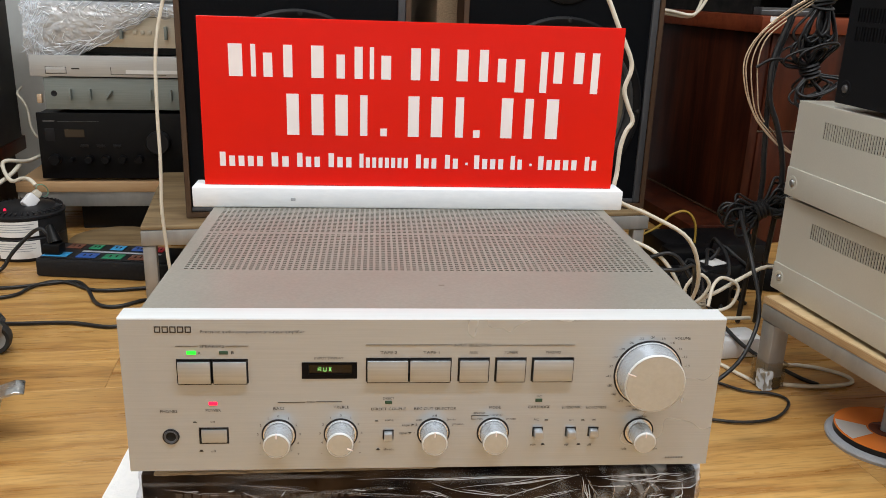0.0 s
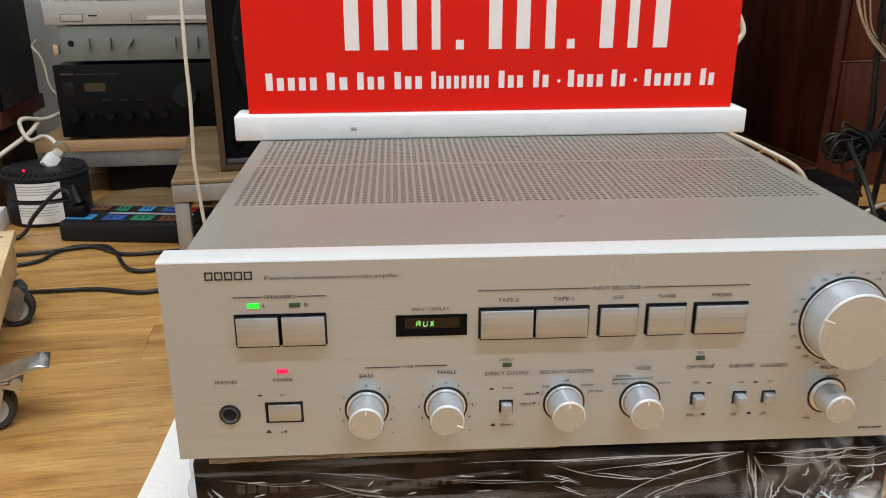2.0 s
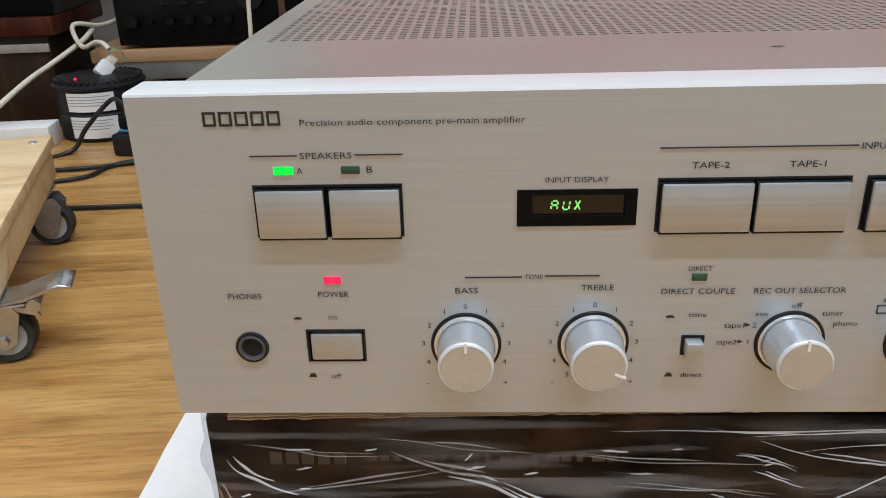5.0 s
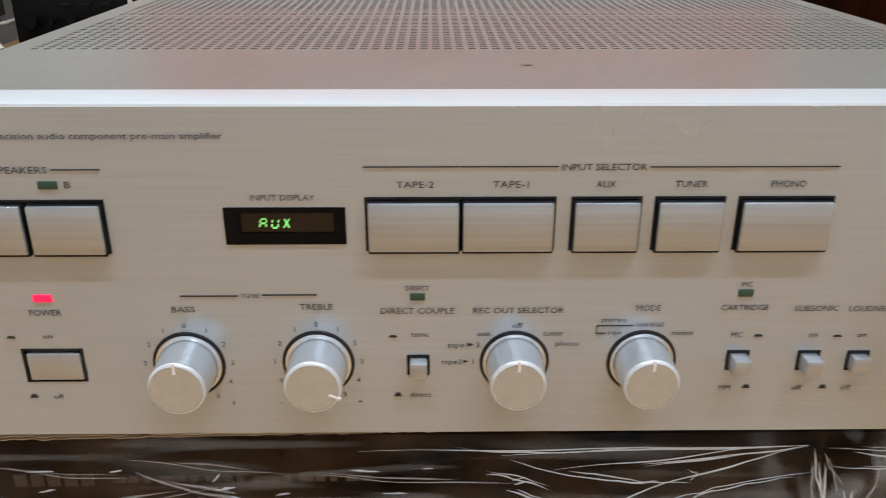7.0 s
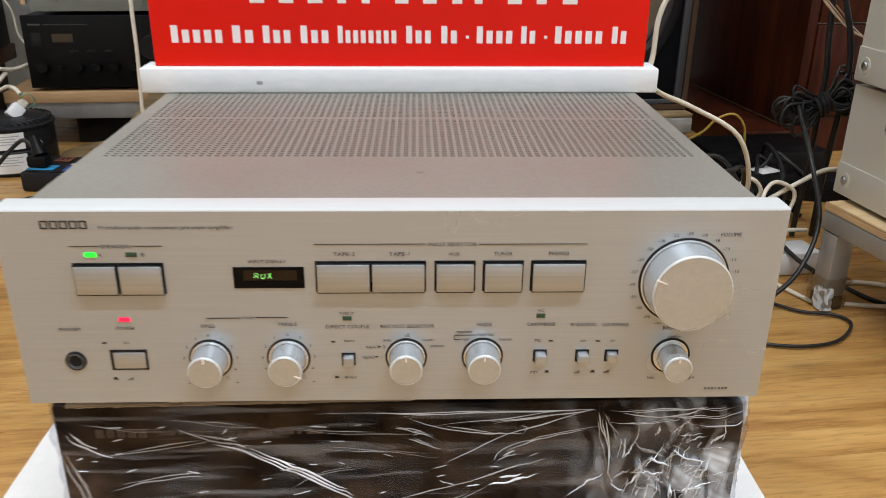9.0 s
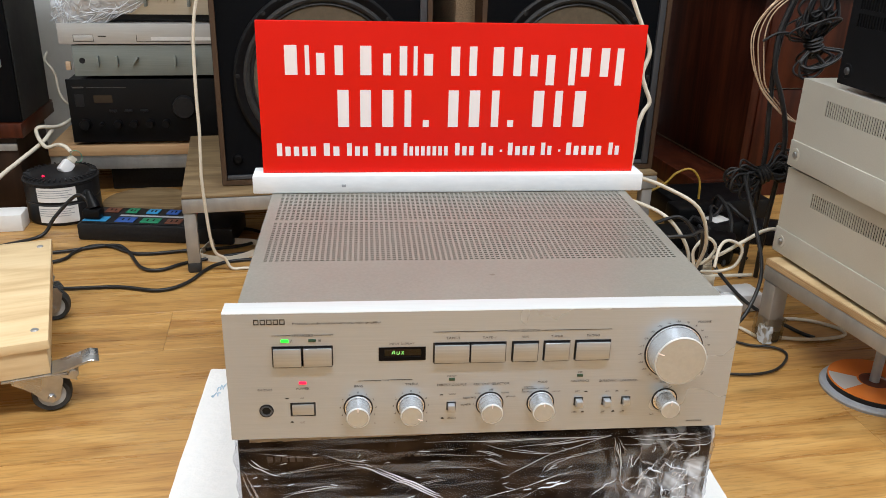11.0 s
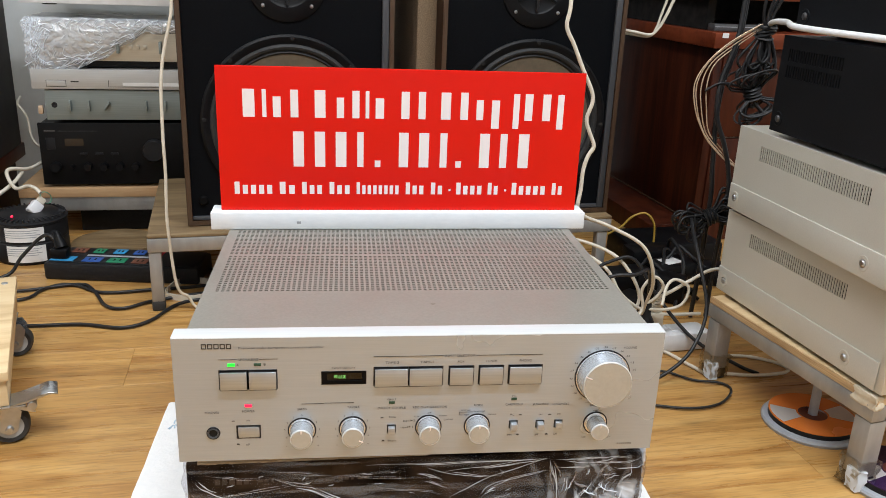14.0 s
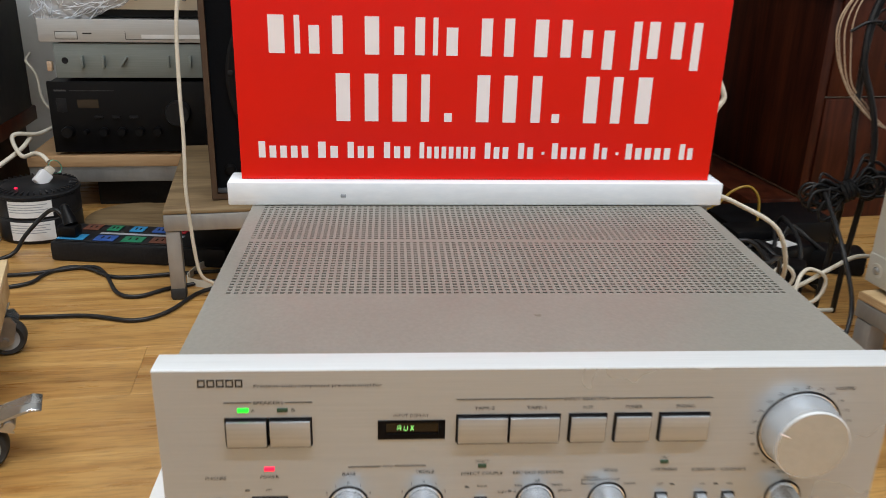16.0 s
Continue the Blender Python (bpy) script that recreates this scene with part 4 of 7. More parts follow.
def film_height(x, z):
    """How far the film stands off the carton: slack waves that fan out from the gathered knot, crumpled beyond it."""
    dx, dz = x - KNOT[0], z - KNOT[1]
    far, turn = math.hypot(dx, dz), math.atan2(dz, -dx)
    h = 0.0022 * noise.noise(Vector((26 * turn, 9 * far, 1.0))) * min(1.0, far / 0.05)
    h += 0.0016 * noise.noise(Vector((9 * x, 60 * z + 9 * x, 4.0)))
    loose = min(1.0, max(0.0, (x - 0.105) / 0.05)) * min(1.0, max(0.1, (FX1 - 0.006 - x) / 0.02))
    v = Vector((38 * x, 30 * z + 12 * x, 7.0))
    h += loose * (0.0044 * abs(noise.noise(v)) + 0.0026 * abs(noise.noise(2.3 * v)) )
    low = min(1.0, max(0.0, (-0.150 - x) / 0.05)) * min(1.0, max(0.1, (x - FX0 - 0.006) / 0.02))
    h += low * 0.0020 * abs(noise.noise(Vector((30 * x, 34 * z - 30 * x, 2.0))))
    return 0.0012 + max(-0.0010, h)


def film_sheet(nq, nz):
    """The wrapped sheet, smooth between its folds, with a rounded upper edge turned in over the carton."""
    bm = bmesh.new()
    q0, q1 = -0.055, FX1 - FX0 - 2 * FR + 0.055
    r, top = 0.0030, CH + 0.0006
    rows = []
    for j in range(nz + 9):
        row = []
        for i in range(nq + 1):
            at, n = film_base(q0 + (q1 - q0) * i / nq)
            if j <= nz:
                z, inset = (top - r) * j / nz, 0.0
                inset -= film_height(at.x, z) * min(1.0, (nz - j) / 8)
            else:
                a = min(1.0, (j - nz) / 5) * math.pi / 2
                z, inset = top - r + r * math.sin(a), r * (1 - math.cos(a)) + 0.004 * max(0, j - nz - 5)
            row.append(bm.verts.new(at - n * inset + Vector((0, 0, z))))
        rows.append(row)
    for a, b in zip(rows, rows[1:]):
        for i in range(nq):
            bm.faces.new((a[i], a[i + 1], b[i + 1], b[i]))
    return bm


def film_fold(bm, rnd, a, m, b, wide, strands=1):
    """A flat tapered fold bent from a through m to b, doubled into several parallel strands."""
    a, m, b = (Vector((p[0], 0, p[1])) for p in (a, m, b))
    for s in range(strands):
        lag = 0.0 if strands == 1 else (s / (strands - 1) - 0.5)
        t0, t1 = (0.0, 1.0) if s == 0 else (rnd.uniform(0.0, 0.35), rnd.uniform(0.6, 1.0))
        w = wide / strands * (rnd.uniform(0.8, 1.3) if strands > 1 else rnd.uniform(0.6, 1.0))
        wave, start = rnd.uniform(5, 14), rnd.uniform(0, 6)
        wobble = 0.0004 * min(1.0, (b - a).length / 0.04)
        steps = 16
        rings = []
        for k in range(steps + 1):
            t = t0 + (t1 - t0) * k / steps
            p = a * (1 - t) ** 2 + (2 * m - 0.5 * (a + b)) * 2 * t * (1 - t) + b * t * t
            d = ((2 * m - 0.5 * (a + b) - a) * (1 - t) + (b - 2 * m + 0.5 * (a + b)) * t).normalized()
            across = Vector((-d.z, 0, d.x))
            e = min(1.0, 3.2 * min(k, steps - k) / steps) ** 0.7
            half = 0.5 * w * (0.10 + 0.90 * e) * (0.8 + 0.2 * math.sin(wave * t + start))
            c = p + across * (wide * lag + wobble * math.sin(wave * t + start))
            z = min(c.z, CH - 0.0006)
            base = film_base(c.x - FX0 - FR)[0]
            y = base.y - film_height(c.x, z) - 0.0004
            rings.append([bm.verts.new((c.x + across.x * o * half, y - up * half, z + across.z * o * half)) for o, up in ((-1, -0.3), (-0.75, 0.25), (-0.3, 0.6), (0.2, 0.7), (0.7, 0.35), (1, -0.3))])
        for p, q in zip(rings, rings[1:]):
            for i in range(5):
                bm.faces.new((p[i], p[i + 1], q[i + 1], q[i]))


def film_folds():
    """Bright folds gathered at the knot, and short glints scattered over the sheet and its crumpled end; their white
    paints the highlights.
    """
    rnd = random.Random(5)
    bright, soft = bmesh.new(), bmesh.new()
    top, kx, kz = CH, *KNOT
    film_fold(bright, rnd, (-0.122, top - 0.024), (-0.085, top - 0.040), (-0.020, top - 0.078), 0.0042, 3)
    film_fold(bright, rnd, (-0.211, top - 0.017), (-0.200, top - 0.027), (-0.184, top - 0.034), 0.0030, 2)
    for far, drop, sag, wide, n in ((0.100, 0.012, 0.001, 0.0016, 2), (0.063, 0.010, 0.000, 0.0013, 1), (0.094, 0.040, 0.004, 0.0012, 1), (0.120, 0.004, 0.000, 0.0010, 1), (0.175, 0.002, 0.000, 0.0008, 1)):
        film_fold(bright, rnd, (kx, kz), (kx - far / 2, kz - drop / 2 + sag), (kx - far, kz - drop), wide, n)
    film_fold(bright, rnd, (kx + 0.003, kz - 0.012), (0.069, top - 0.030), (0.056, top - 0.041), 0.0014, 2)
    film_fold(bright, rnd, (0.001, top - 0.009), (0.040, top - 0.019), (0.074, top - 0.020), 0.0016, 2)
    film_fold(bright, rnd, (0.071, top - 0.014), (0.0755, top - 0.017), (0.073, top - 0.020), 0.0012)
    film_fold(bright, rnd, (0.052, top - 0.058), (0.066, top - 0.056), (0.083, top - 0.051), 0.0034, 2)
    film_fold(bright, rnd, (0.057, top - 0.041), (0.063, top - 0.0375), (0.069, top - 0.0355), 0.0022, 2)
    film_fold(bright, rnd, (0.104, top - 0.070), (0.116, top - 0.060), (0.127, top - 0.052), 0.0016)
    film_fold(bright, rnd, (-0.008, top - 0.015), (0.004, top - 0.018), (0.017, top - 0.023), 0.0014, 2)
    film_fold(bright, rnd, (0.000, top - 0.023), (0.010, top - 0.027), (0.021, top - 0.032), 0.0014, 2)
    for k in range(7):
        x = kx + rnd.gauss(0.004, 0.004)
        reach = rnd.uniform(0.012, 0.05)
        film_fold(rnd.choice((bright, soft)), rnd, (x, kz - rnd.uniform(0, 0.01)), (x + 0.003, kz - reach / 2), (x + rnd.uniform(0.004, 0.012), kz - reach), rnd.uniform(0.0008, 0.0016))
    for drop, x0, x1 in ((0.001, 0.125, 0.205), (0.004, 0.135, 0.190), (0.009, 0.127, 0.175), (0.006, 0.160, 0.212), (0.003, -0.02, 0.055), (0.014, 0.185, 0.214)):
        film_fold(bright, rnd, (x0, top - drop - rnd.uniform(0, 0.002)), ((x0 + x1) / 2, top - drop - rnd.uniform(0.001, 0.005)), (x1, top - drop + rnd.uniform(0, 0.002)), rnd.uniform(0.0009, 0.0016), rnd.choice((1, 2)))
    # long pale streaks along the slack part, their sheen given as colour
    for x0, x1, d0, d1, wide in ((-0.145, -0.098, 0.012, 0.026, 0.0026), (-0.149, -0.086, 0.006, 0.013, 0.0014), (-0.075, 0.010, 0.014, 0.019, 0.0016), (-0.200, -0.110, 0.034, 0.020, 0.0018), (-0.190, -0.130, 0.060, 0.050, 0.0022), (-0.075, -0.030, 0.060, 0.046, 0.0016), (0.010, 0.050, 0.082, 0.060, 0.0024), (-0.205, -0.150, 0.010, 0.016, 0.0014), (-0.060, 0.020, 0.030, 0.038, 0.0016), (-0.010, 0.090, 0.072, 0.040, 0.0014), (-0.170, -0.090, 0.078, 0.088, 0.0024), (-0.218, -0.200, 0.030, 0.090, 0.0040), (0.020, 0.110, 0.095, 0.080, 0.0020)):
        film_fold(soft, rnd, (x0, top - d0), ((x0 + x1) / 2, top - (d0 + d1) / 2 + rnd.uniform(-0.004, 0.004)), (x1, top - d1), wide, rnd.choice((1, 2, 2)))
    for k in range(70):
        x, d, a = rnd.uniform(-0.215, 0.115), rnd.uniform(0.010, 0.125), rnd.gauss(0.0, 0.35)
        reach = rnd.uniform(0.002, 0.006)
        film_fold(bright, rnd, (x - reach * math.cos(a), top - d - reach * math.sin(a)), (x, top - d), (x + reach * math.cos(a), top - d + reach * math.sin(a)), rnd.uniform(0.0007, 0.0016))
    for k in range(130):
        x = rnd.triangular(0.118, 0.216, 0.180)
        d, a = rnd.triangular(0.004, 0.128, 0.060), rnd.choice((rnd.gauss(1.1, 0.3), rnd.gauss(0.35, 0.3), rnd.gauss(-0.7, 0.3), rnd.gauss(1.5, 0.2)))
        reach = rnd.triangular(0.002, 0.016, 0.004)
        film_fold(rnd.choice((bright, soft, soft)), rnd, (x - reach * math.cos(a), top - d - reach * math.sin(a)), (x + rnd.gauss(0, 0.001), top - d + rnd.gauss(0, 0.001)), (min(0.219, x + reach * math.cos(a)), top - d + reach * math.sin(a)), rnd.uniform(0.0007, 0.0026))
    return bright, soft


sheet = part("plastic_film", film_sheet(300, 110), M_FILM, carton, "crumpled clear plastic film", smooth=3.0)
sheet.visible_shadow = False
bright, soft = film_folds()
tagged(part("glint_folds", bright, M_GLINT_FOLD, sheet, "sharp folds of the film, painted white as glints", smooth=3.0), kind="stuff")
tagged(part("sheen_folds", soft, M_SHEEN_FOLD, sheet, "folds of the film, painted pale as soft sheen", smooth=3.0), kind="stuff")

# ---------- bench and loudspeakers ----------
BENCH = pose(-0.404, 0.752, FLOOR, 0, 0, 8.5)


def steel_leg(parent, x, y, h, s=0.021, foot=M_RUBBER):
    part("leg", boxed(x, x + s, y, y + s, 0.018, h, bevel=0.002), M_STEEL, parent)
    part("foot", boxed(x - 0.001, x + s + 0.001, y - 0.001, y + s + 0.001, 0.0, 0.02, bevel=0.004), foot, parent, "black rubber foot")


bench = thing("low_bench", BENCH, "low steel bench with a worn brown board top, carrying two loudspeakers", "bench")
BH = 0.144
part("bench_top", boxed(0.0, 0.885, -0.001, 0.40, BH - 0.006, BH, bevel=0.0015), M_BENCHTOP, bench)
part("rail", boxed(0.0, 0.885, -0.002, 0.024, BH - 0.032, BH - 0.0065, bevel=0.002), M_STEEL, bench)
part("rail", boxed(0.0, 0.024, 0.026, 0.39, BH - 0.032, BH - 0.0065, bevel=0.002), M_STEEL, bench)
part("rail", boxed(0.861, 0.885, 0.026, 0.39, BH - 0.032, BH - 0.0065, bevel=0.002), M_STEEL, bench)
for lx in (0.001, 0.858):
    for ly in (0.001, 0.362):
        steel_leg(bench, lx, ly, BH - 0.033)


def loudspeaker(m, w, label):
    """Front at y = 0, left edge at x = 0."""
    s = thing("loudspeaker", m, label, "loudspeaker", "pair of loudspeakers")
    h, d, f = 0.64, 0.30, 0.009
    bm = bmesh.new()
    box(bm, 0, f, 0, d, 0, h, bevel=0.0015)
    box(bm, w - f, w, 0, d, 0, h, bevel=0.0015)
    box(bm, f, w - f, 0, d, 0, f, bevel=0.0015)
    box(bm, f, w - f, 0, d, h - f, h, bevel=0.0015)
    box(bm, f, w - f, d - 0.01, d, f, h - f)
    part("cabinet", bm, M_VENEER, s, "walnut veneered box")
    lip = plate_holes(bmesh.new(), 0.001, w - 0.001, 0.001, h - 0.001, -0.004, 0.0, [(f, w - f, f, h - f)])
    part("front_trim", lip, M_LIP, s, "worn walnut front edge")
    part("edge_strip", boxed(w - f - 0.0125, w - f - 0.0006, -0.001, 0.0055, f + 0.001, h - f - 0.001, bevel=0.001), M_TRIM, s, "blue-grey strip along the baffle")
    part("edge_strip", boxed(f + 0.001, w - f - 0.013, -0.001, 0.0055, f + 0.001, f + 0.008, bevel=0.001), M_TRIM, s, "blue-grey strip along the baffle")
    baffle = part("baffle", boxed(f + 0.0005, w - f - 0.0005, 0.006, 0.022, f + 0.0005, h - f - 0.0005), M_BAFFLE, s, "black front baffle")
    part("round_stud", lathe(bmesh.new(), [(0, 0.006), (0.006, 0.006), (0.0085, 0.003), (0.009, 0.0)], Matrix.Translation((0.030, 0.006, 0.045)) @ pose(0, 0, 0, 90), 20), M_BEZEL, baffle)
    cx, cz, R = w / 2, 0.185, 0.154
    at = Matrix.Translation((cx, 0.006, cz)) @ pose(0, 0, 0, 90)
    woofer = part("woofer", lathe(bmesh.new(), [(R, 0.0), (R, 0.006), (R - 0.004, 0.009), (R - 0.010, 0.009), (R - 0.013, 0.007), (R - 0.018, 0.007), (R - 0.021, 0.004)], at, 72), M_BLACKSTEEL, baffle, "round black woofer frame")
    part("surround", lathe(bmesh.new(), [(R - 0.014, 0.004), (R - 0.017, 0.0085), (R - 0.021, 0.010), (R - 0.025, 0.0085), (R - 0.028, 0.004), (R - 0.031, 0.0065), (R - 0.034, 0.003)], at, 72), M_SURROUND, woofer)
    part("cone", lathe(bmesh.new(), [(R - 0.033, 0.0034)] + [(R - 0.036 - 0.004 * q, 0.0032 - 0.00012 * q + 0.0004 * (q % 2)) for q in range(15)] + [(0.046, 0.0012), (0.042, 0.0018), (0.030, 0.0048), (0.0, 0.0075)], at, 72), M_CONE, woofer, "grey-brown paper cone")
    for k in range(8):
        a = radians(45 * k + 22.5 + 20)
        bolt = lathe(bmesh.new(), [(0, 0.0105), (0.003, 0.0105), (0.0042, 0.009), (0.0042, 0.005)], Matrix.Translation(((R - 0.007) * math.cos(a), 0, (R - 0.007) * math.sin(a))) @ at, 10)
        part("bolt", bolt, M_HOLE, woofer)
    R2, cz2 = 0.068, 0.427
    at2 = Matrix.Translation((cx, 0.006, cz2)) @ pose(0, 0, 0, 90)
    mid = part("midrange", lathe(bmesh.new(), [(R2, 0.0), (R2, 0.003), (R2 - 0.002, 0.004), (0.044, 0.004), (0.040, 0.0012), (0.012, 0.0008), (0, 0.0008)], at2, 48), M_BLACKSTEEL, baffle, "round black midrange driver")
    for k in range(6):
        f1 = boxed(-0.0022, 0.0022, -0.002, 0.006, 0.008, 0.041, bevel=0.0008, seg=1)
        bmesh.ops.rotate(f1, cent=(0, 0, 0), matrix=Matrix.Rotation(radians(60 * k), 3, "Y"), verts=f1.verts)
        bmesh.ops.translate(f1, vec=(cx, 0.0, cz2), verts=f1.verts)
        part("fin", f1, M_BLACK, mid)
    part("plug", lathe(bmesh.new(), [(0.012, -0.010), (0.012, 0.006), (0.006, 0.009), (0, 0.0095)], at2, 24), M_BLACK, mid)
    for k in range(4):
        a = radians(90 * k + 45)
        screw = lathe(bmesh.new(), [(0, 0.0065), (0.0024, 0.006), (0.0036, 0.004)], Matrix.Translation(((R2 - 0.010) * math.cos(a), 0, (R2 - 0.010) * math.sin(a))) @ at2, 10)
        part("screw", screw, M_ZINC, mid)
    return s


loudspeaker(pose(-0.343, 0.806, FLOOR + BH + 0.001, 0, 0, 7.5), 0.372, "black-fronted loudspeaker in a walnut box, standing on the low bench")
loudspeaker(pose(0.112, 0.864, FLOOR + BH + 0.001, 0, 0, 7.5), 0.358, "black-fronted loudspeaker in a walnut box, nearer the cabinet")
cloth = thing("grille_panel", pose(0.070, 0.905, FLOOR + BH + 0.001, 0, 0, 7.5), "beige burlap-covered panel standing between the loudspeakers", "panel")
bm = boxed(0.0, 0.042, 0.0, 0.26, 0.0, 0.63, bevel=0.006)
bmesh.ops.subdivide_edges(bm, edges=[e for e in bm.edges if e.calc_length() > 0.4], cuts=24, use_grid_fill=True)
for v in bm.verts:
    v.co.x += 0.003 * noise.noise(v.co * 20)
part("burlap", bm, M_BURLAP, cloth)

# ---------- right-hand rack with components ----------
RACK = pose(0.508, 0.489, FLOOR, 0, 0, 11.5)
rack = thing("low_rack", RACK, "low steel rack with a pale plywood top carrying stacked components", "rack")
RH = 0.132
part("plywood_top", boxed(0.004, 0.46, -0.335, 0.0, RH - 0.010, RH, bevel=0.001), M_PLY, rack)
part("plywood_edge", boxed(0.001, 0.0035, -0.335, 0.0, RH - 0.010, RH - 0.0005), M_PLYEDGE, rack)
part("rail", boxed(0.0, 0.022, -0.335, 0.0, RH - 0.033, RH - 0.011, bevel=0.002), M_STEEL, rack)
part("rail", boxed(0.024, 0.46, -0.335, -0.313, RH - 0.033, RH - 0.011, bevel=0.002), M_STEEL, rack)
part("rail", boxed(0.024, 0.46, -0.022, 0.0, RH - 0.033, RH - 0.011, bevel=0.002), M_STEEL, rack)
for lx in (0.001, 0.43):
    for ly in (-0.334, -0.030):
        steel_leg(rack, lx, ly, RH - 0.034, 0.026)


def crumple(bm, size, amount, freq):
    """Cut a mesh finely and crease it."""
    bmesh.ops.subdivide_edges(bm, edges=[e for e in bm.edges if e.calc_length() > size], cuts=5, use_grid_fill=True)
    for v in bm.verts:
        p = v.co * freq
        v.co += amount * Vector((noise.noise(p), noise.noise(p + Vector((4, 0, 0))), 0.5 * noise.noise(p + Vector((0, 7, 0)))))
    return bm


for ly in (-0.334, -0.030):
    part("tape_wrap", crumple(boxed(-0.003, 0.030, ly - 0.003, ly + 0.029, 0.004, 0.042), 0.02, 0.005, 110), M_TAPE, rack, "clear tape wound round the foot")
    part("torn_sleeve", crumple(boxed(-0.0036, 0.010, ly - 0.0036, ly + 0.014, 0.003, 0.030), 0.008, 0.003, 150), M_SLEEVE, rack, "torn whitish plastic sleeve")
part("old_tape", crumple(boxed(-0.0016, 0.010, -0.3364, -0.300, RH - 0.016, RH + 0.0012), 0.008, 0.004, 130), M_OLDTAPE, rack, "yellowed torn patch of old tape")


def side_component(name, m, d, h, mat, label, slots, lower=0.044, category="amplifier", screws=True, width=0.42):
    """A component seen from its side: the side runs from y = 0 to -d at x = 0; slots are (y0, y1, z0, z1, count) of upright vents."""
    c = thing(name, m, label, category, "stacked components")
    holes = []
    for y0, y1, z0, z1, n in slots:
        p = (y1 - y0) / n
        holes += [(y0 + p * k, y0 + p * k + p * 0.5, z0, z1) for k in range(n)]
    bm = plate_holes(bmesh.new(), -d, 0.0, 0.006, h, 0.0, 0.0012, holes)
    # the plate is laid out along x and turned so that it runs along y
    bmesh.ops.transform(bm, matrix=Matrix(((0, 1, 0, 0), (1, 0, 0, 0), (0, 0, 1, 0), (0, 0, 0, 1))), verts=bm.verts)
    cover = part("cover_side", bm, mat, c)
    part("cover_top", boxed(0.0013, width, -d, 0.0, h - 0.0012, h, bevel=0.0004, seg=1), mat, c)
    # solid near-black block: shade behind the vents put into its colour
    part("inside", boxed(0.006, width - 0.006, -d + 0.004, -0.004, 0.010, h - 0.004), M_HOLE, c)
    part("front_panel", boxed(-0.002, width + 0.002, -d - 0.012, -d - 0.0005, 0.006, h + 0.001, bevel=0.002), mat, c)
    part("rear_panel", boxed(0.002, width, -0.0015, 0.0, 0.009, h - 0.0015), M_BLACK, c)
    if lower:
        lip = boxed(-0.0026, -0.0002, -d + 0.0005, -0.0005, 0.006, lower, bevel=0.0011, seg=3)
        part("lower_side", lip, mat, c)
    if screws:
        for y in (-0.017, -d + 0.056):
            z = lower * 0.55 if lower else 0.024
            at = Matrix.Translation((-0.0026 if lower else -0.0004, y, z)) @ pose(0, 0, 0, 0, -90)
            dish = part("screw_dish", lathe(bmesh.new(), [(0.0100, 0.0), (0.0094, 0.0005), (0.0072, 0.0005), (0.0055, 0.0001)], at, 28), mat, c)
            part("screw", lathe(bmesh.new(), [(0, 0.0030), (0.0034, 0.0026), (0.0050, 0.0010), (0.0050, 0.0)], at, 16), M_ZINC if lower else M_DARKGREY, dish, "zinc screw" if lower else "dull dark screw")
    for y in (-0.05, -d + 0.05):
        for x in (0.05, width - 0.05):
            part("foot", lathe(bmesh.new(), [(0, 0.0), (0.016, 0.0), (0.017, 0.009), (0, 0.009)], Matrix.Translation((x, y, 0)), 20), M_RUBBER, c)
    return c


z2 = FLOOR + RH + 0.0005
side_component("component", pose(0.528, 0.511, z2, 0, 0, 8.0), 0.345, 0.135, M_TITAN, "champagne-grey component with side vents, lying on the plywood rack", [(-0.268, -0.060, 0.094, 0.115, 46)])
side_component("component", pose(0.523, 0.506, z2 + 0.1355, 0, 0, 5.0), 0.362, 0.131, M_TITAN, "champagne-grey component with side vents, lying on a like one", [(-0.292, -0.058, 0.091, 0.112, 48)])
side_component("component", pose(0.532, 0.440, z2 + 0.2675, 0, 0, 5.0), 0.34, 0.135, M_BLUEBLACK, "black component with vents, on top of the champagne-grey ones", [(-0.130, -0.014, 0.1020, 0.1180, 22), (-0.130, -0.014, 0.0805, 0.0965, 22)], lower=0)
side_component("component", pose(0.552, 0.452, z2 + 0.4035, 0, 0, 5.0), 0.34, 0.118, M_BLUEBLACK, "black component at the top of the stack", [], lower=0)

# ---------- left-hand rack at the back ----------
LRACK = pose(-0.769, 1.172, FLOOR, 0, 0, 4.0)
shelf = thing("equipment_rack", LRACK, "low steel rack with a beech board carrying stacked hi-fi components", "rack")
LH = 0.113
part("shelf_board", boxed(0.0, 0.549, 0.0, 0.40, LH - 0.022, LH, bevel=0.002), M_SHELF, shelf)
part("rail", boxed(0.0, 0.549, 0.006, 0.030, LH - 0.054, LH - 0.0225, bevel=0.002), M_STEEL, shelf)
part("rail", boxed(0.0, 0.024, 0.032, 0.39, LH - 0.054, LH - 0.0225, bevel=0.002), M_STEEL, shelf)
for lx in (0.001, 0.519):
    for ly in (0.007, 0.36):
        steel_leg(shelf, lx, ly, LH - 0.055)
back = thing("black_carton", pose(-0.66, 1.225, FLOOR, 0, 0, 5.5), "plain black carton pushed under the rack", "carton")
part("body", boxed(0.0, 0.33, 0.0, 0.24, 0.0, 0.056, bevel=0.003), M_BLACK, back)
pad = thing("round_board", pose(-0.560, 1.115, FLOOR, 0, 0, 0), "round brown board lying on the floor under the rack", "board")
part("disc", lathe(bmesh.new(), [(0, 0.0), (0.088, 0.0), (0.090, 0.006), (0.088, 0.012), (0, 0.012)], None, 48), M_BENCHTOP, pad)


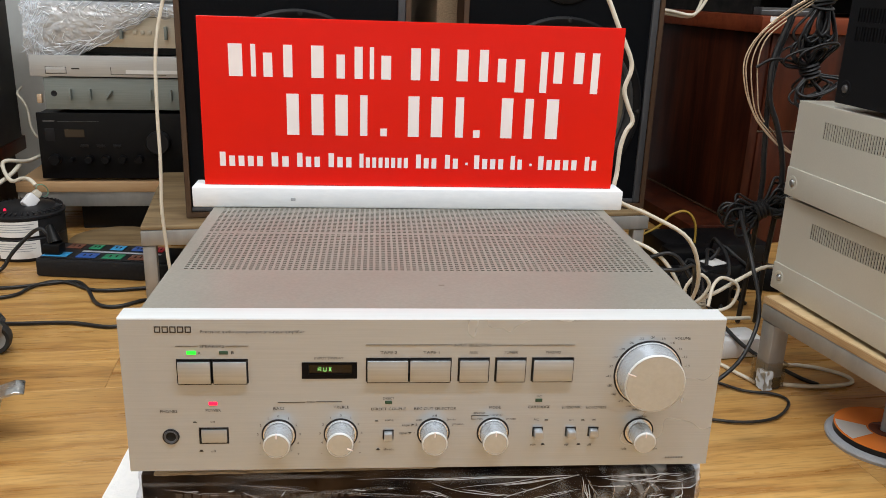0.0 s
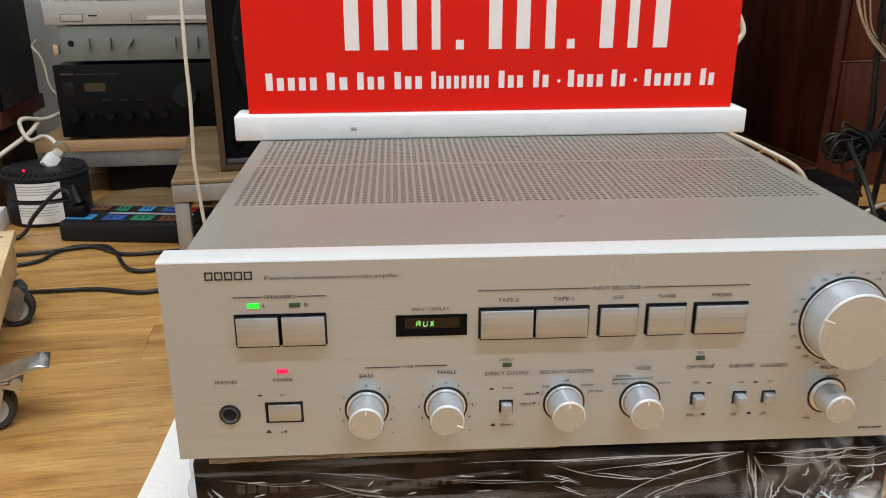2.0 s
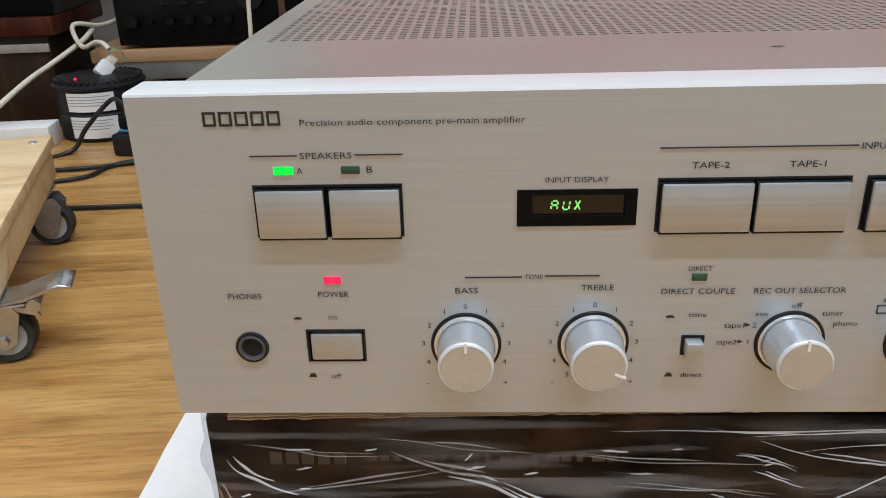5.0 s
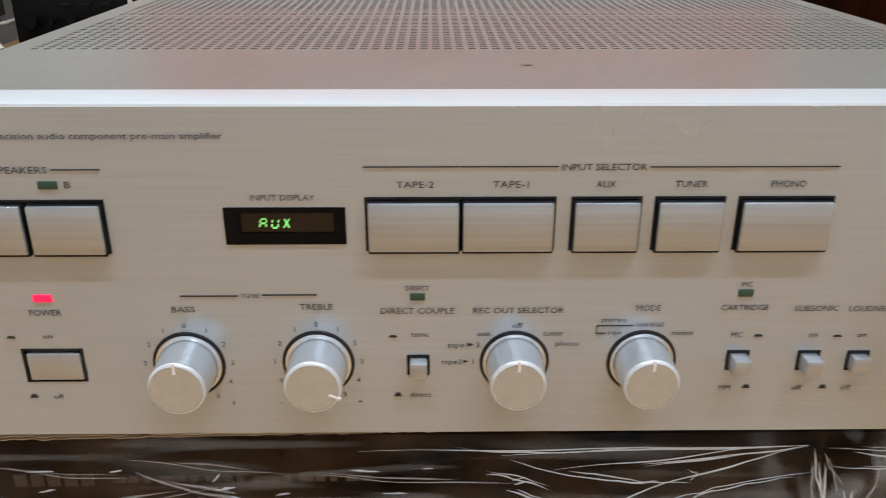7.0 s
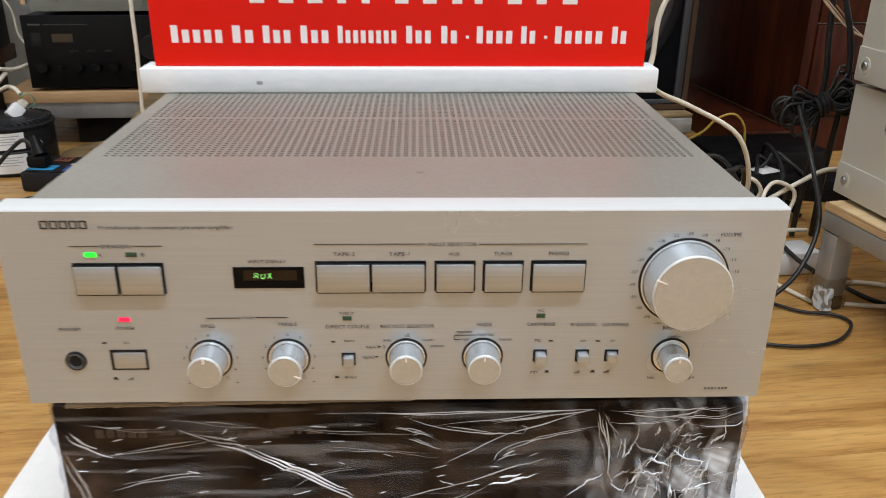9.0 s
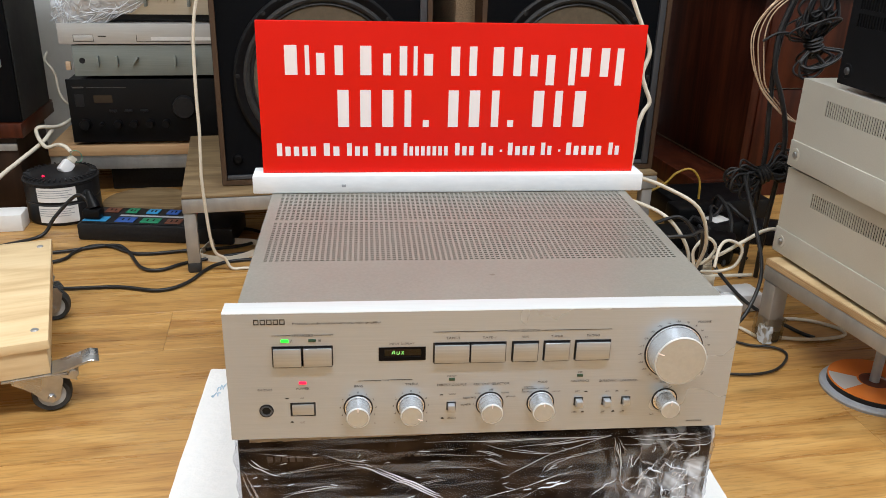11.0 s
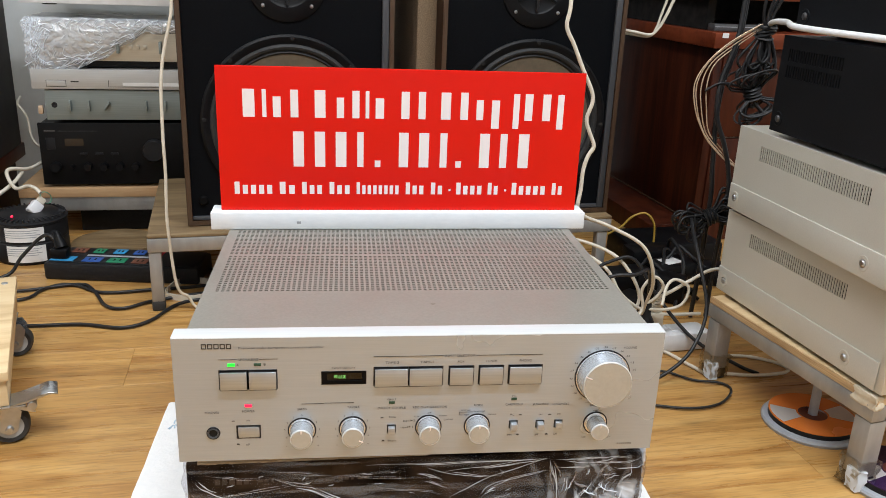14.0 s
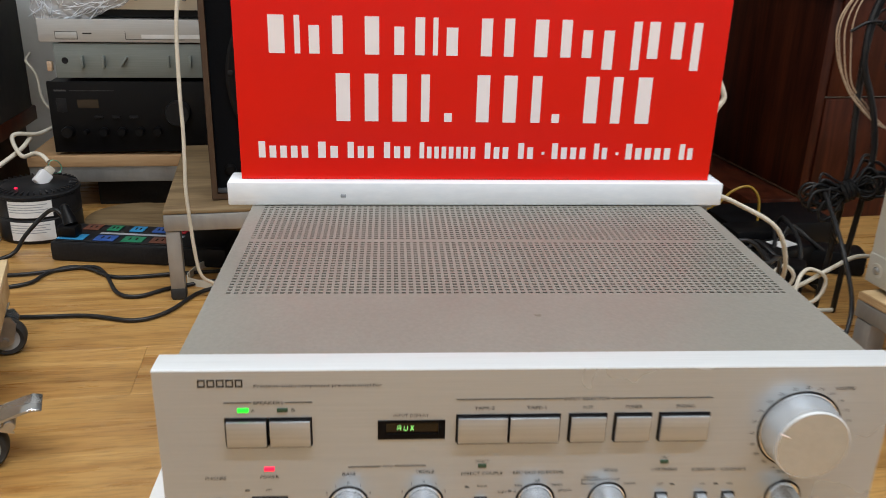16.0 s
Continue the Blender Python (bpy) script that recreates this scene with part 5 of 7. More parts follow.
def hifi(name, m, w, h, d, mat_front, mat_body, label, foot=0.008):
    """Front at y = 0, left edge at x = 0, standing on feet."""
    c = thing(name, m, label, "hi-fi component", "components on the back rack")
    part("body", boxed(0.004, w - 0.004, 0.008, d, foot, h - 0.001, bevel=0.0015), mat_body, c)
    f = part("front_panel", boxed(0, w, 0, 0.0075, foot - 0.002, h, bevel=0.0012), mat_front, c)
    for x in (0.05, w - 0.05):
        for y in (0.04, d - 0.04):
            part("foot", lathe(bmesh.new(), [(0, 0), (0.014, 0), (0.015, foot), (0, foot)], Matrix.Translation((x, y, 0)), 16), M_RUBBER, c)
    return c, f


def small_knob(parent, x, z, r, out, mat, y=0.0):
    part("knob", lathe(bmesh.new(), [(r, -0.001), (r, out * 0.8), (r * 0.9, out), (0, out)], Matrix.Translation((x, y, z)) @ pose(0, 0, 0, 90), 24), mat, parent)


ZL = FLOOR + LH + 0.0005
receiver, f = hifi("receiver", pose(-0.716, 1.182, ZL, 0, 0, 4.5), 0.435, 0.142, 0.33, M_BLACKSTEEL, M_BLACKSTEEL, "black stereo receiver with small knobs, on the back rack")
part("window", boxed(0.052, 0.090, -0.0006, 0.002, 0.092, 0.108), material("brown_display", (0.035, 0.025, 0.018), 0.15), f)
part("key_pad", boxed(0.014, 0.032, -0.0006, 0.002, 0.084, 0.110, bevel=0.0005), M_BLACK, f)
bm = bmesh.new()
bar(bm, 0.012, 0.034, 0.1235, 0.1265)
bar(bm, 0.040, 0.120, 0.1240, 0.1250)
part("pale_print", bm, M_DARKGREY, f)
for k, r in enumerate((0.011, 0.004, 0.008, 0.008, 0.008, 0.008)):
    small_knob(f, 0.030 + 0.033 * k, 0.047, r, 0.016, M_BLACKSTEEL)
for k in range(3):
    part("key", boxed(0.080 + 0.032 * k, 0.096 + 0.032 * k, -0.003, 0.002, 0.072, 0.077, bevel=0.0008), M_BLACK, f)
small_knob(f, 0.236, 0.083, 0.024, 0.02, M_BLACK)

deck, f = hifi("grey_amplifier", pose(-0.695, 1.185, ZL + 0.1425, 0, 0, 5.0), 0.42, 0.070, 0.30, M_GREYGREEN, M_GREYGREEN, "grey-green integrated amplifier with flat levers, between two others")
for x, hgt, ang in ((0.050, 0.022, 0), (0.088, 0.022, 0), (0.124, 0.02, 35), (0.205, 0.022, 0), (0.245, 0.022, 0)):
    b2 = boxed(-0.0022, 0.0022, -0.010, 0.001, -hgt / 2, hgt / 2, bevel=0.001)
    bmesh.ops.rotate(b2, cent=(0, 0, 0), matrix=Matrix.Rotation(radians(ang), 3, "Y"), verts=b2.verts)
    bmesh.ops.translate(b2, vec=(x, 0, 0.037), verts=b2.verts)
    part("lever", b2, M_GREYGREEN, f)
part("socket", lathe(bmesh.new(), [(0, 0.0006), (0.004, 0.0008), (0.005, 0.0012), (0.006, 0.0)], Matrix.Translation((0.018, 0, 0.038)) @ pose(0, 0, 0, 90), 20), M_BLACK, f)
part("brass_stud", boxed(-0.016, -0.006, 0.0, 0.010, 0.018, 0.036, bevel=0.002), M_COPPER, deck)

tuner, f = hifi("cassette_deck", pose(-0.716, 1.178, ZL + 0.2130, 0, 0, 5.0), 0.44, 0.0435, 0.32, M_SILVERFRONT, M_SILVERFRONT, "aged silver tuner with a slim front, lying on a grey-green amplifier", 0.004)
part("button_plate", boxed(0.030, 0.068, -0.001, 0.002, 0.008, 0.020, bevel=0.0006), M_SILVERFRONT, f)
part("button_outline", plate_holes(bmesh.new(), 0.0292, 0.0688, 0.0070, 0.0210, -0.0004, 0.0001, [(0.0300, 0.0680, 0.0078, 0.0202)]), M_INK, f)
part("print_line", bar(bmesh.new(), 0.078, 0.094, 0.0165, 0.0190), M_INK, f)
part("print_line", bar(bmesh.new(), 0.153, 0.26, 0.0070, 0.0078), M_INK, f)
part("print_line", bar(bmesh.new(), 0.153, 0.154, 0.0079, 0.022), M_INK, f)
part("scale_window", boxed(0.182, 0.34, -0.0008, 0.002, 0.0095, 0.0165), M_PAPER, f)

top_amp, f = hifi("cream_amplifier", pose(-0.690, 1.195, ZL + 0.2570, 0, 0, 5.0), 0.42, 0.094, 0.30, M_BEIGEFRONT, M_BEIGEFRONT, "cream amplifier half covered by a crumpled clear plastic bag", 0.018)
for x in (0.058, 0.150, 0.236, 0.33):
    b2 = boxed(x - 0.003, x + 0.003, -0.012, 0.001, 0.033, 0.059, bevel=0.0012)
    part("lever", b2, M_GREYGREEN if x > 0.1 else M_BEIGEFRONT, f)
for x in (0.176, 0.190, 0.204):
    part("key", boxed(x - 0.0035, x + 0.0035, -0.004, 0.001, 0.042, 0.050, bevel=0.0008), M_BEIGEFRONT, f)
part("socket", lathe(bmesh.new(), [(0, 0.0006), (0.004, 0.0008), (0.005, 0.0012), (0.006, 0.0)], Matrix.Translation((0.030, 0, 0.046)) @ pose(0, 0, 0, 90), 20), M_BLACK, f)
part("printed_rule", bar(bmesh.new(), 0.008, 0.30, 0.0755, 0.0765), M_INK, f)
part("feet_bar", boxed(0.06, 0.38, 0.02, 0.26, 0.001, 0.0178), M_BLACK, top_amp)


def bag_height(x, z, seed):
    """Facets of thin crumpled film, in metres off the front."""
    v = Vector((30 * x + 8 * z, 38 * z, seed))
    return 0.006 * abs(noise.noise(v)) + 0.0036 * abs(noise.noise(2.1 * v)) + 0.002 * abs(noise.noise(4.7 * v))


def bag_outline(u):
    """Lower edge of the hanging film: full at its gathered end, drawn up to the top further along."""
    rise = min(1.0, max(0.0, (u - 0.16) / 0.55))
    return -0.020 + 0.010 * math.sin(9 * u) * (1 - rise) + 0.094 * rise ** 1.2 + 0.003 * math.sin(37 * u)


def crumpled_bag(x0, x1, top, cols, rows):
    bm = bmesh.new()
    rings = []
    for j in range(rows + 1):
        row = []
        for i in range(cols + 1):
            u, t = i / cols, j / rows
            x = x0 + (x1 - x0) * u
            low = bag_outline(u)
            if t < 0.8:
                z = low + (top - low) * t / 0.8
                bulge = 0.010 * math.sin(math.pi * min(1.0, t / 0.8)) * (1.4 - u)
                y = -0.006 - bulge - bag_height(x, z, 3.0)
            else:
                z, y = top + 0.5 * bag_height(x, t, 5.0), -0.006 + 0.16 * (t - 0.8) / 0.2
            row.append(bm.verts.new((x + 0.006 * noise.noise(Vector((z * 40, 1, 2))) * (1 - u), y, z)))
        rings.append(row)
    for a, b in zip(rings, rings[1:]):
        for i in range(cols):
            bm.faces.new((a[i], a[i + 1], b[i + 1], b[i]))
    return bm


def bag_creases(x0, x1, top):
    """Sharp creases with highlights painted in as white: thick along the gathered end and the drawn lower edge,
    scattered elsewhere.
    """
    rnd = random.Random(12)
    bm = bmesh.new()

    def crease(x, z, a, reach, wide):
        rings = []
        bend = rnd.uniform(-12, 12)
        for k in range(9):
            t = -1 + k / 4
            px, pz = x + reach * t * math.cos(a), z + reach * t * math.sin(a) + bend * (reach * t) ** 2
            u = min(1.0, max(0.0, (px - x0) / (x1 - x0)))
            if pz > top + 0.003 or pz < bag_outline(u) - 0.002:
                continue
            half = wide * (0.15 + 0.85 * (1 - t * t))
            y = -0.0075 - 0.010 * math.sin(math.pi * min(1, max(0, (pz - bag_outline(u)) / (top - bag_outline(u) + 0.001)))) * (1.4 - u) - bag_height(px, pz, 3.0)
            rings.append([bm.verts.new((px - math.sin(a) * o * half, y - up * half, pz + math.cos(a) * o * half)) for o, up in ((-1, -0.4), (-0.2, 0.7), (1, -0.4))])
        for p, q in zip(rings, rings[1:]):
            for i in range(2):
                bm.faces.new((p[i], p[i + 1], q[i + 1], q[i]))

    for k in range(70):
        crease(x0 + rnd.triangular(0, 0.05, 0.012), rnd.uniform(-0.02, top), rnd.gauss(1.3, 0.5), rnd.uniform(0.004, 0.016), rnd.uniform(0.0004, 0.0012))
    for k in range(60):
        u = rnd.uniform(0.1, 0.75)
        crease(x0 + (x1 - x0) * u, bag_outline(u) + rnd.triangular(0, 0.03, 0.004), rnd.gauss(0.45, 0.25), rnd.uniform(0.005, 0.03), rnd.uniform(0.0004, 0.0012))
    for k in range(70):
        crease(rnd.uniform(x0, x1), top - rnd.triangular(0, 0.034, 0.006), rnd.gauss(0, 0.7), rnd.uniform(0.003, 0.014), rnd.uniform(0.0004, 0.0011))
    for k in range(24):
        crease(rnd.uniform(x0, x0 + 0.15), rnd.uniform(0.0, top), rnd.uniform(-1.5, 1.5), rnd.uniform(0.003, 0.01), rnd.uniform(0.0004, 0.0010))
    return bm


bag = thing("plastic_bag", pose(-0.690, 1.195, ZL + 0.2590, 0, 0, 5.0), "crumpled clear plastic bag hanging over a cream amplifier", "plastic bag")
bag_film = part("bag_film", crumpled_bag(-0.030, 0.300, 0.100, 200, 100), M_FILM_BAG, bag, "crumpled clear film", smooth=0.4)
part("creases", bag_creases(-0.030, 0.300, 0.100), M_GLINT_FOLD, bag_film, "sharp creases of the film, painted white as highlights", smooth=0.4)
lid, f = hifi("white_component", pose(-0.724, 1.185, ZL + 0.385, 0, 0, 5.0), 0.44, 0.06, 0.32, M_WHITEPLASTIC, M_WHITEPLASTIC, "white component at the top of the back rack", 0.006)
stand = thing("speaker_stand", pose(-0.782, 1.1, FLOOR, 0, 0, 4.3), "dark wooden block carrying a loudspeaker beside the back rack", "stand")
SZ = 0.16 - FLOOR
part("top_board", boxed(-0.36, 0.0, -0.012, 0.203 + 0.02, SZ - 0.030, SZ - 0.0005, bevel=0.002), M_MAHOGANY, stand, "red-brown board")
part("front_box", boxed(-0.36, -0.018, 0.004, 0.203, 0.0, SZ - 0.0305, bevel=0.003), M_VENEER, stand)
part("metal_edge", boxed(-0.36, -0.018, -0.002, 0.0035, SZ - 0.058, SZ - 0.044, bevel=0.001), M_STEEL, stand, "bare metal edge strip")
far = thing("dark_loudspeaker", pose(-0.782, 1.1, 0.16, 0, 0, 4.3), "tall dark loudspeaker with a white eight-sided woofer frame", "loudspeaker")
part("cabinet", boxed(-0.34, 0.0, 0.0105, 0.203, 0.0, 0.62, bevel=0.003), M_CHARCOAL, far, "dark grey vinyl box")
baffle = part("baffle", boxed(-0.339, -0.001, 0.0, 0.010, 0.001, 0.619, bevel=0.001), M_BAFFLE, far, "black front baffle")
OX, OZ, OR = -0.196, 0.185, 0.175 / math.cos(math.pi / 8)
ring = bmesh.new()
outer = [(OX + OR * math.cos(math.pi / 8 + math.pi / 4 * k), OZ + OR * math.sin(math.pi / 8 + math.pi / 4 * k)) for k in range(8)]
inner = [(OX + 0.152 * math.cos(math.pi / 8 + math.pi / 4 * k), OZ + 0.152 * math.sin(math.pi / 8 + math.pi / 4 * k)) for k in range(8)]
lists = [[ring.verts.new((x, y, z)) for x, z in loop] for loop in (outer, inner) for y in (-0.0055, 0.0)]
for k in range(8):
    q = (k + 1) % 8
    for a, b in ((0, 1), (2, 0), (3, 2)):
        ring.faces.new((lists[a][k], lists[a][q], lists[b][q], lists[b][k]))
bmesh.ops.recalc_face_normals(ring, faces=ring.faces)
frame_ring = part("woofer_frame", ring, M_PALEGREY, baffle, "white eight-sided woofer frame")
AT8 = Matrix.Translation((OX, -0.0005, OZ)) @ pose(0, 0, 0, 90)
part("surround", lathe(bmesh.new(), [(0.160, 0.0058), (0.154, 0.009), (0.138, 0.010), (0.122, 0.004)], AT8, 64), M_SURROUND, frame_ring)
part("cone", lathe(bmesh.new(), [(0.134, 0.004), (0.05, 0.0008), (0.045, 0.003), (0, 0.010)], AT8, 64), M_GREYWHEEL, frame_ring, "pale grey paper cone")
for k in (6, 7, 0, 1):
    a = math.pi / 4 * k
    part("screw", lathe(bmesh.new(), [(0, 0.0085), (0.004, 0.0075), (0.005, 0.005)], Matrix.Translation((0.166 * math.cos(a), 0, 0.166 * math.sin(a))) @ AT8, 12), M_BLACK, frame_ring)

# ---------- transformer and power strip ----------
tf = thing("mains_transformer", pose(-0.709, 1.060, FLOOR) @ Matrix.Diagonal((0.86, 0.86, 0.92, 1)), "round black mains transformer with two white labels", "transformer")
drum = part("drum", lathe(bmesh.new(), [(0, 0), (0.078, 0), (0.082, 0.006), (0.082, 0.047), (0.0805, 0.049), (0.0805, 0.051), (0.082, 0.053), (0.082, 0.090), (0.079, 0.098), (0.060, 0.104), (0.030, 0.107), (0, 0.107)], None, 56), M_BLACK, tf)
part("rim", lathe(bmesh.new(), [(0.081, 0.088), (0.0845, 0.090), (0.0845, 0.094), (0.080, 0.096)], None, 56), M_BLACK, drum)


for k in range(40):
    a = 2 * math.pi * k / 40
    rib = boxed(0.058, 0.080, -0.0016, 0.0016, 0.0985, 0.1030, bevel=0.0006, seg=1)
    bmesh.ops.rotate(rib, cent=(0, 0, 0), matrix=Matrix.Rotation(a, 3, "Z"), verts=rib.verts)
    part("rib", rib, M_BLACK, drum)


def curved_label(z0, z1, a0, a1, r):
    bm = bmesh.new()
    n = 14
    lo = [bm.verts.new((r * math.cos(radians(a0 + (a1 - a0) * i / n)), r * math.sin(radians(a0 + (a1 - a0) * i / n)), z0)) for i in range(n + 1)]
    hi = [bm.verts.new((v.co.x, v.co.y, z1)) for v in lo]
    for i in range(n):
        bm.faces.new((lo[i], lo[i + 1], hi[i + 1], hi[i]))
    return bm


for z0, z1 in ((0.0545, 0.0865), (0.008, 0.0455)):
    lb = part("paper_label", curved_label(z0, z1, 248, 309, 0.0826), M_PAPER, drum, "white paper label with lines of grey print")
    pr = bmesh.new()
    for k in range(4):
        a = curved_label(z1 - 0.007 - 0.005 * k, z1 - 0.0055 - 0.005 * k, 247, 303 - 6 * (k % 2), 0.0829)
        me_tmp = bpy.data.meshes.new("line")
        a.to_mesh(me_tmp)
        a.free()
        pr.from_mesh(me_tmp)
        bpy.data.meshes.remove(me_tmp)
    part("grey_print", pr, M_GREYPLASTIC, lb)
part("pilot_lamp", lathe(bmesh.new(), [(0.003, 0.1015), (0.003, 0.106), (0.0015, 0.108), (0, 0.108)], Matrix.Translation((-0.020, -0.052, 0)), 12), M_RED_ON, tf, "small lamp lit red")
part("side_knob", lathe(bmesh.new(), [(0, 0.006), (0.010, 0.006), (0.012, 0.0), (0.012, -0.004)], Matrix.Translation((0.070, -0.048, 0.062)) @ pose(0, 0, 0, 90, 0, 55), 24), M_BLACK, tf)
part("knob_cap", lathe(bmesh.new(), [(0, 0.0075), (0.006, 0.007), (0.0065, 0.0055)], Matrix.Translation((0.070, -0.048, 0.062)) @ pose(0, 0, 0, 90, 0, 55), 20), M_PAPER, tf)
plug = thing("white_plug", pose(-0.699, 1.042, FLOOR + 0.0965, -25, 48, 25) @ Matrix.Diagonal((1, 1, 0.8, 1)), "white mains plug pushed into the transformer", "plug")
part("body", boxed(-0.012, 0.012, -0.009, 0.009, 0.0, 0.034, bevel=0.004), M_WHITEPLASTIC, plug)
part("neck", boxed(-0.008, 0.008, -0.007, 0.007, 0.0335, 0.050, bevel=0.003), M_WCORD, plug)
part("green_band", lathe(bmesh.new(), [(0.013, -0.0015), (0.0145, 0.0), (0.013, 0.0015)], Matrix.Translation((0.004, 0, 0.056)) @ pose(0, 0, 0, 90, 0, 10), 24), M_GREENCORD, plug, "green band tied round the plug")

strip1 = thing("black_power_strip", pose(-0.642, 0.916, FLOOR, 0, 0, -7), "black power strip with coloured sockets lying on the floor", "power strip")
body = part("body", boxed(0.0, 0.300, 0.0, 0.098, 0.0, 0.034, bevel=0.005), M_BLACK, strip1)
part("top_plate", boxed(0.008, 0.292, 0.006, 0.092, 0.0342, 0.0358, bevel=0.0006), M_BLACK, strip1)
part("divider", boxed(0.068, 0.215, 0.043, 0.050, 0.0359, 0.0374, bevel=0.0006), M_GREYPLASTIC, strip1, "grey strip between the rows of sockets")
for x, y, wide, k in ((0.008, 0.010, 0.046, 0), (0.070, 0.010, 0.036, 1), (0.118, 0.010, 0.036, 2), (0.166, 0.010, 0.030, 4), (0.030, 0.060, 0.028, 4), (0.072, 0.060, 0.022, 2), (0.112, 0.060, 0.024, 0), (0.152, 0.060, 0.024, 1), (0.190, 0.060, 0.022, 3)):
    sk = part("socket", boxed(x, x + wide, y, y + 0.026, 0.0359, 0.0377, bevel=0.0008), M_SOCKETS[k], strip1, ("cyan socket", "blue socket", "green socket", "red socket", "brown socket")[k])
    for dx in (0.30, 0.62):
        part("slot", boxed(x + dx * wide, x + dx * wide + 0.003, y + 0.008, y + 0.018, 0.0378, 0.0380), M_HOLE, sk)
bp = thing("black_plug", pose(-0.614, 0.938, FLOOR + 0.0380, 0, 0, -7), "black mains plug pushed into a cyan socket", "plug")
part("body", boxed(-0.017, 0.017, -0.013, 0.013, 0.0, 0.020, bevel=0.005), M_BLACKSTEEL, bp)
part("grip", lathe(bmesh.new(), [(0.0, 0.0), (0.012, 0.0), (0.011, 0.012), (0.0075, 0.026), (0.006, 0.034), (0, 0.035)], Matrix.Translation((0.004, 0, 0.0195)) @ pose(0, 0, 0, -20, -25, 0), 20), M_BLACKSTEEL, bp)
paper = thing("paper_box", pose(-0.858, 0.955, FLOOR, 0, 0, 6), "small white cardboard box standing on the floor", "box")
part("box", boxed(0.0, 0.098, 0.0, 0.05, 0.0, 0.034, bevel=0.0015), M_PAPER, paper)

# ---------- dolly on castors ----------
dolly = thing("wooden_dolly", pose(-0.477, 0.317, FLOOR, 0, 0, 18.0), "pale plywood dolly on four swivel castors with brake levers", "dolly")
DH = 0.109
part("top_board", boxed(-0.42, 0.0, 0.0, 0.351, DH - 0.013, DH, bevel=0.0015), M_PLY, dolly)
part("lower_frame", boxed(-0.42, -0.004, 0.004, 0.347, 0.0605, DH - 0.0135, bevel=0.001), M_PLY, dolly, "plywood frame under the board")
for sx, sy in ((-0.016, 0.322), (-0.016, 0.033)):
    part("screw", lathe(bmesh.new(), [(0, 0.0012), (0.004, 0.001), (0.005, 0.0)], Matrix.Translation((sx, sy, DH)), 12), M_STEEL, dolly)


def castor(m, brake=True):
    """Swivel castor: plate above, wheel trailing along x, and a brake lever reaching out past it."""
    c = part("castor", boxed(-0.034, 0.022, -0.022, 0.030, 0.0570, 0.0600, bevel=0.001), M_ZINC, dolly, "zinc swivel castor with black tyre")
    c.matrix_basis = m
    hub = Matrix.Translation((0.018, 0, 0.0242)) @ pose(0, 0, 0, 90)
    fork = bmesh.new()
    for y0 in (-0.0150, 0.0125):
        prism(fork, [(-0.024, 0.0565), (0.028, 0.0565), (0.034, 0.046), (0.027, 0.020), (0.018, 0.0155), (0.009, 0.020), (-0.004, 0.036), (-0.024, 0.050)], y0, y0 + 0.0025)
    part("fork", fork, M_ZINC, c)
    tyre = part("tyre", lathe(bmesh.new(), [(0.0165, -0.009), (0.0215, -0.0105), (0.0236, -0.007), (0.0241, 0.0), (0.0236, 0.007), (0.0215, 0.0105), (0.0165, 0.009)], hub, 36), M_RUBBER, c, "black rubber tyre")
    part("rim", lathe(bmesh.new(), [(0, -0.0105), (0.007, -0.0105), (0.008, -0.006), (0.0168, -0.0085), (0.0168, 0.0085), (0.008, 0.006), (0.007, 0.0105), (0, 0.0105)], hub, 32), M_GREYWHEEL, tyre)
    part("axle", lathe(bmesh.new(), [(0, -0.0195), (0.0042, -0.0195), (0.0052, -0.0165), (0.0052, 0.0165), (0.0042, 0.0195), (0, 0.0195)], hub, 6), M_ZINC, c, "hexagonal axle bolt")
    if not brake:
        return c
    pedal = bmesh.new()
    prism(pedal, [(0.022, 0.0585), (0.040, 0.0600), (0.058, 0.0660), (0.068, 0.0690), (0.078, 0.0665), (0.0785, 0.0640), (0.068, 0.0662), (0.058, 0.0632), (0.040, 0.0572), (0.022, 0.0560)], -0.017, 0.017)
    bmesh.ops.bevel(pedal, geom=list(pedal.edges), offset=0.0008, segments=1, affect="EDGES")
    lever = part("brake_lever", pedal, M_ZINC, c, "zinc brake pedal")
    part("lever_plate", boxed(-0.008, 0.040, -0.0165, 0.0165, 0.0535, 0.0562, bevel=0.0008), M_STEEL, lever)
    part("lever_pin", lathe(bmesh.new(), [(0, -0.019), (0.0055, -0.019), (0.0060, -0.017), (0.0060, 0.017), (0.0055, 0.019), (0, 0.019)], Matrix.Translation((0.047, 0, 0.0535)) @ pose(0, 0, 0, 90), 16), M_ZINC, lever)
    part("lever_hook", prism(bmesh.new(), [(0.030, 0.0530), (0.046, 0.0500), (0.050, 0.0420), (0.044, 0.0440), (0.032, 0.0490)], -0.014, -0.011), M_ZINC, lever)
    return c


castor(pose(-0.026, 0.024, 0, 0, 0, 0))
castor(pose(-0.026, 0.290, 0, 0, 0, -4), False)
castor(pose(-0.385, 0.035, 0, 0, 0, 160))
castor(pose(-0.385, 0.305, 0, 0, 0, 200), False)

# ---------- disc spindles ----------


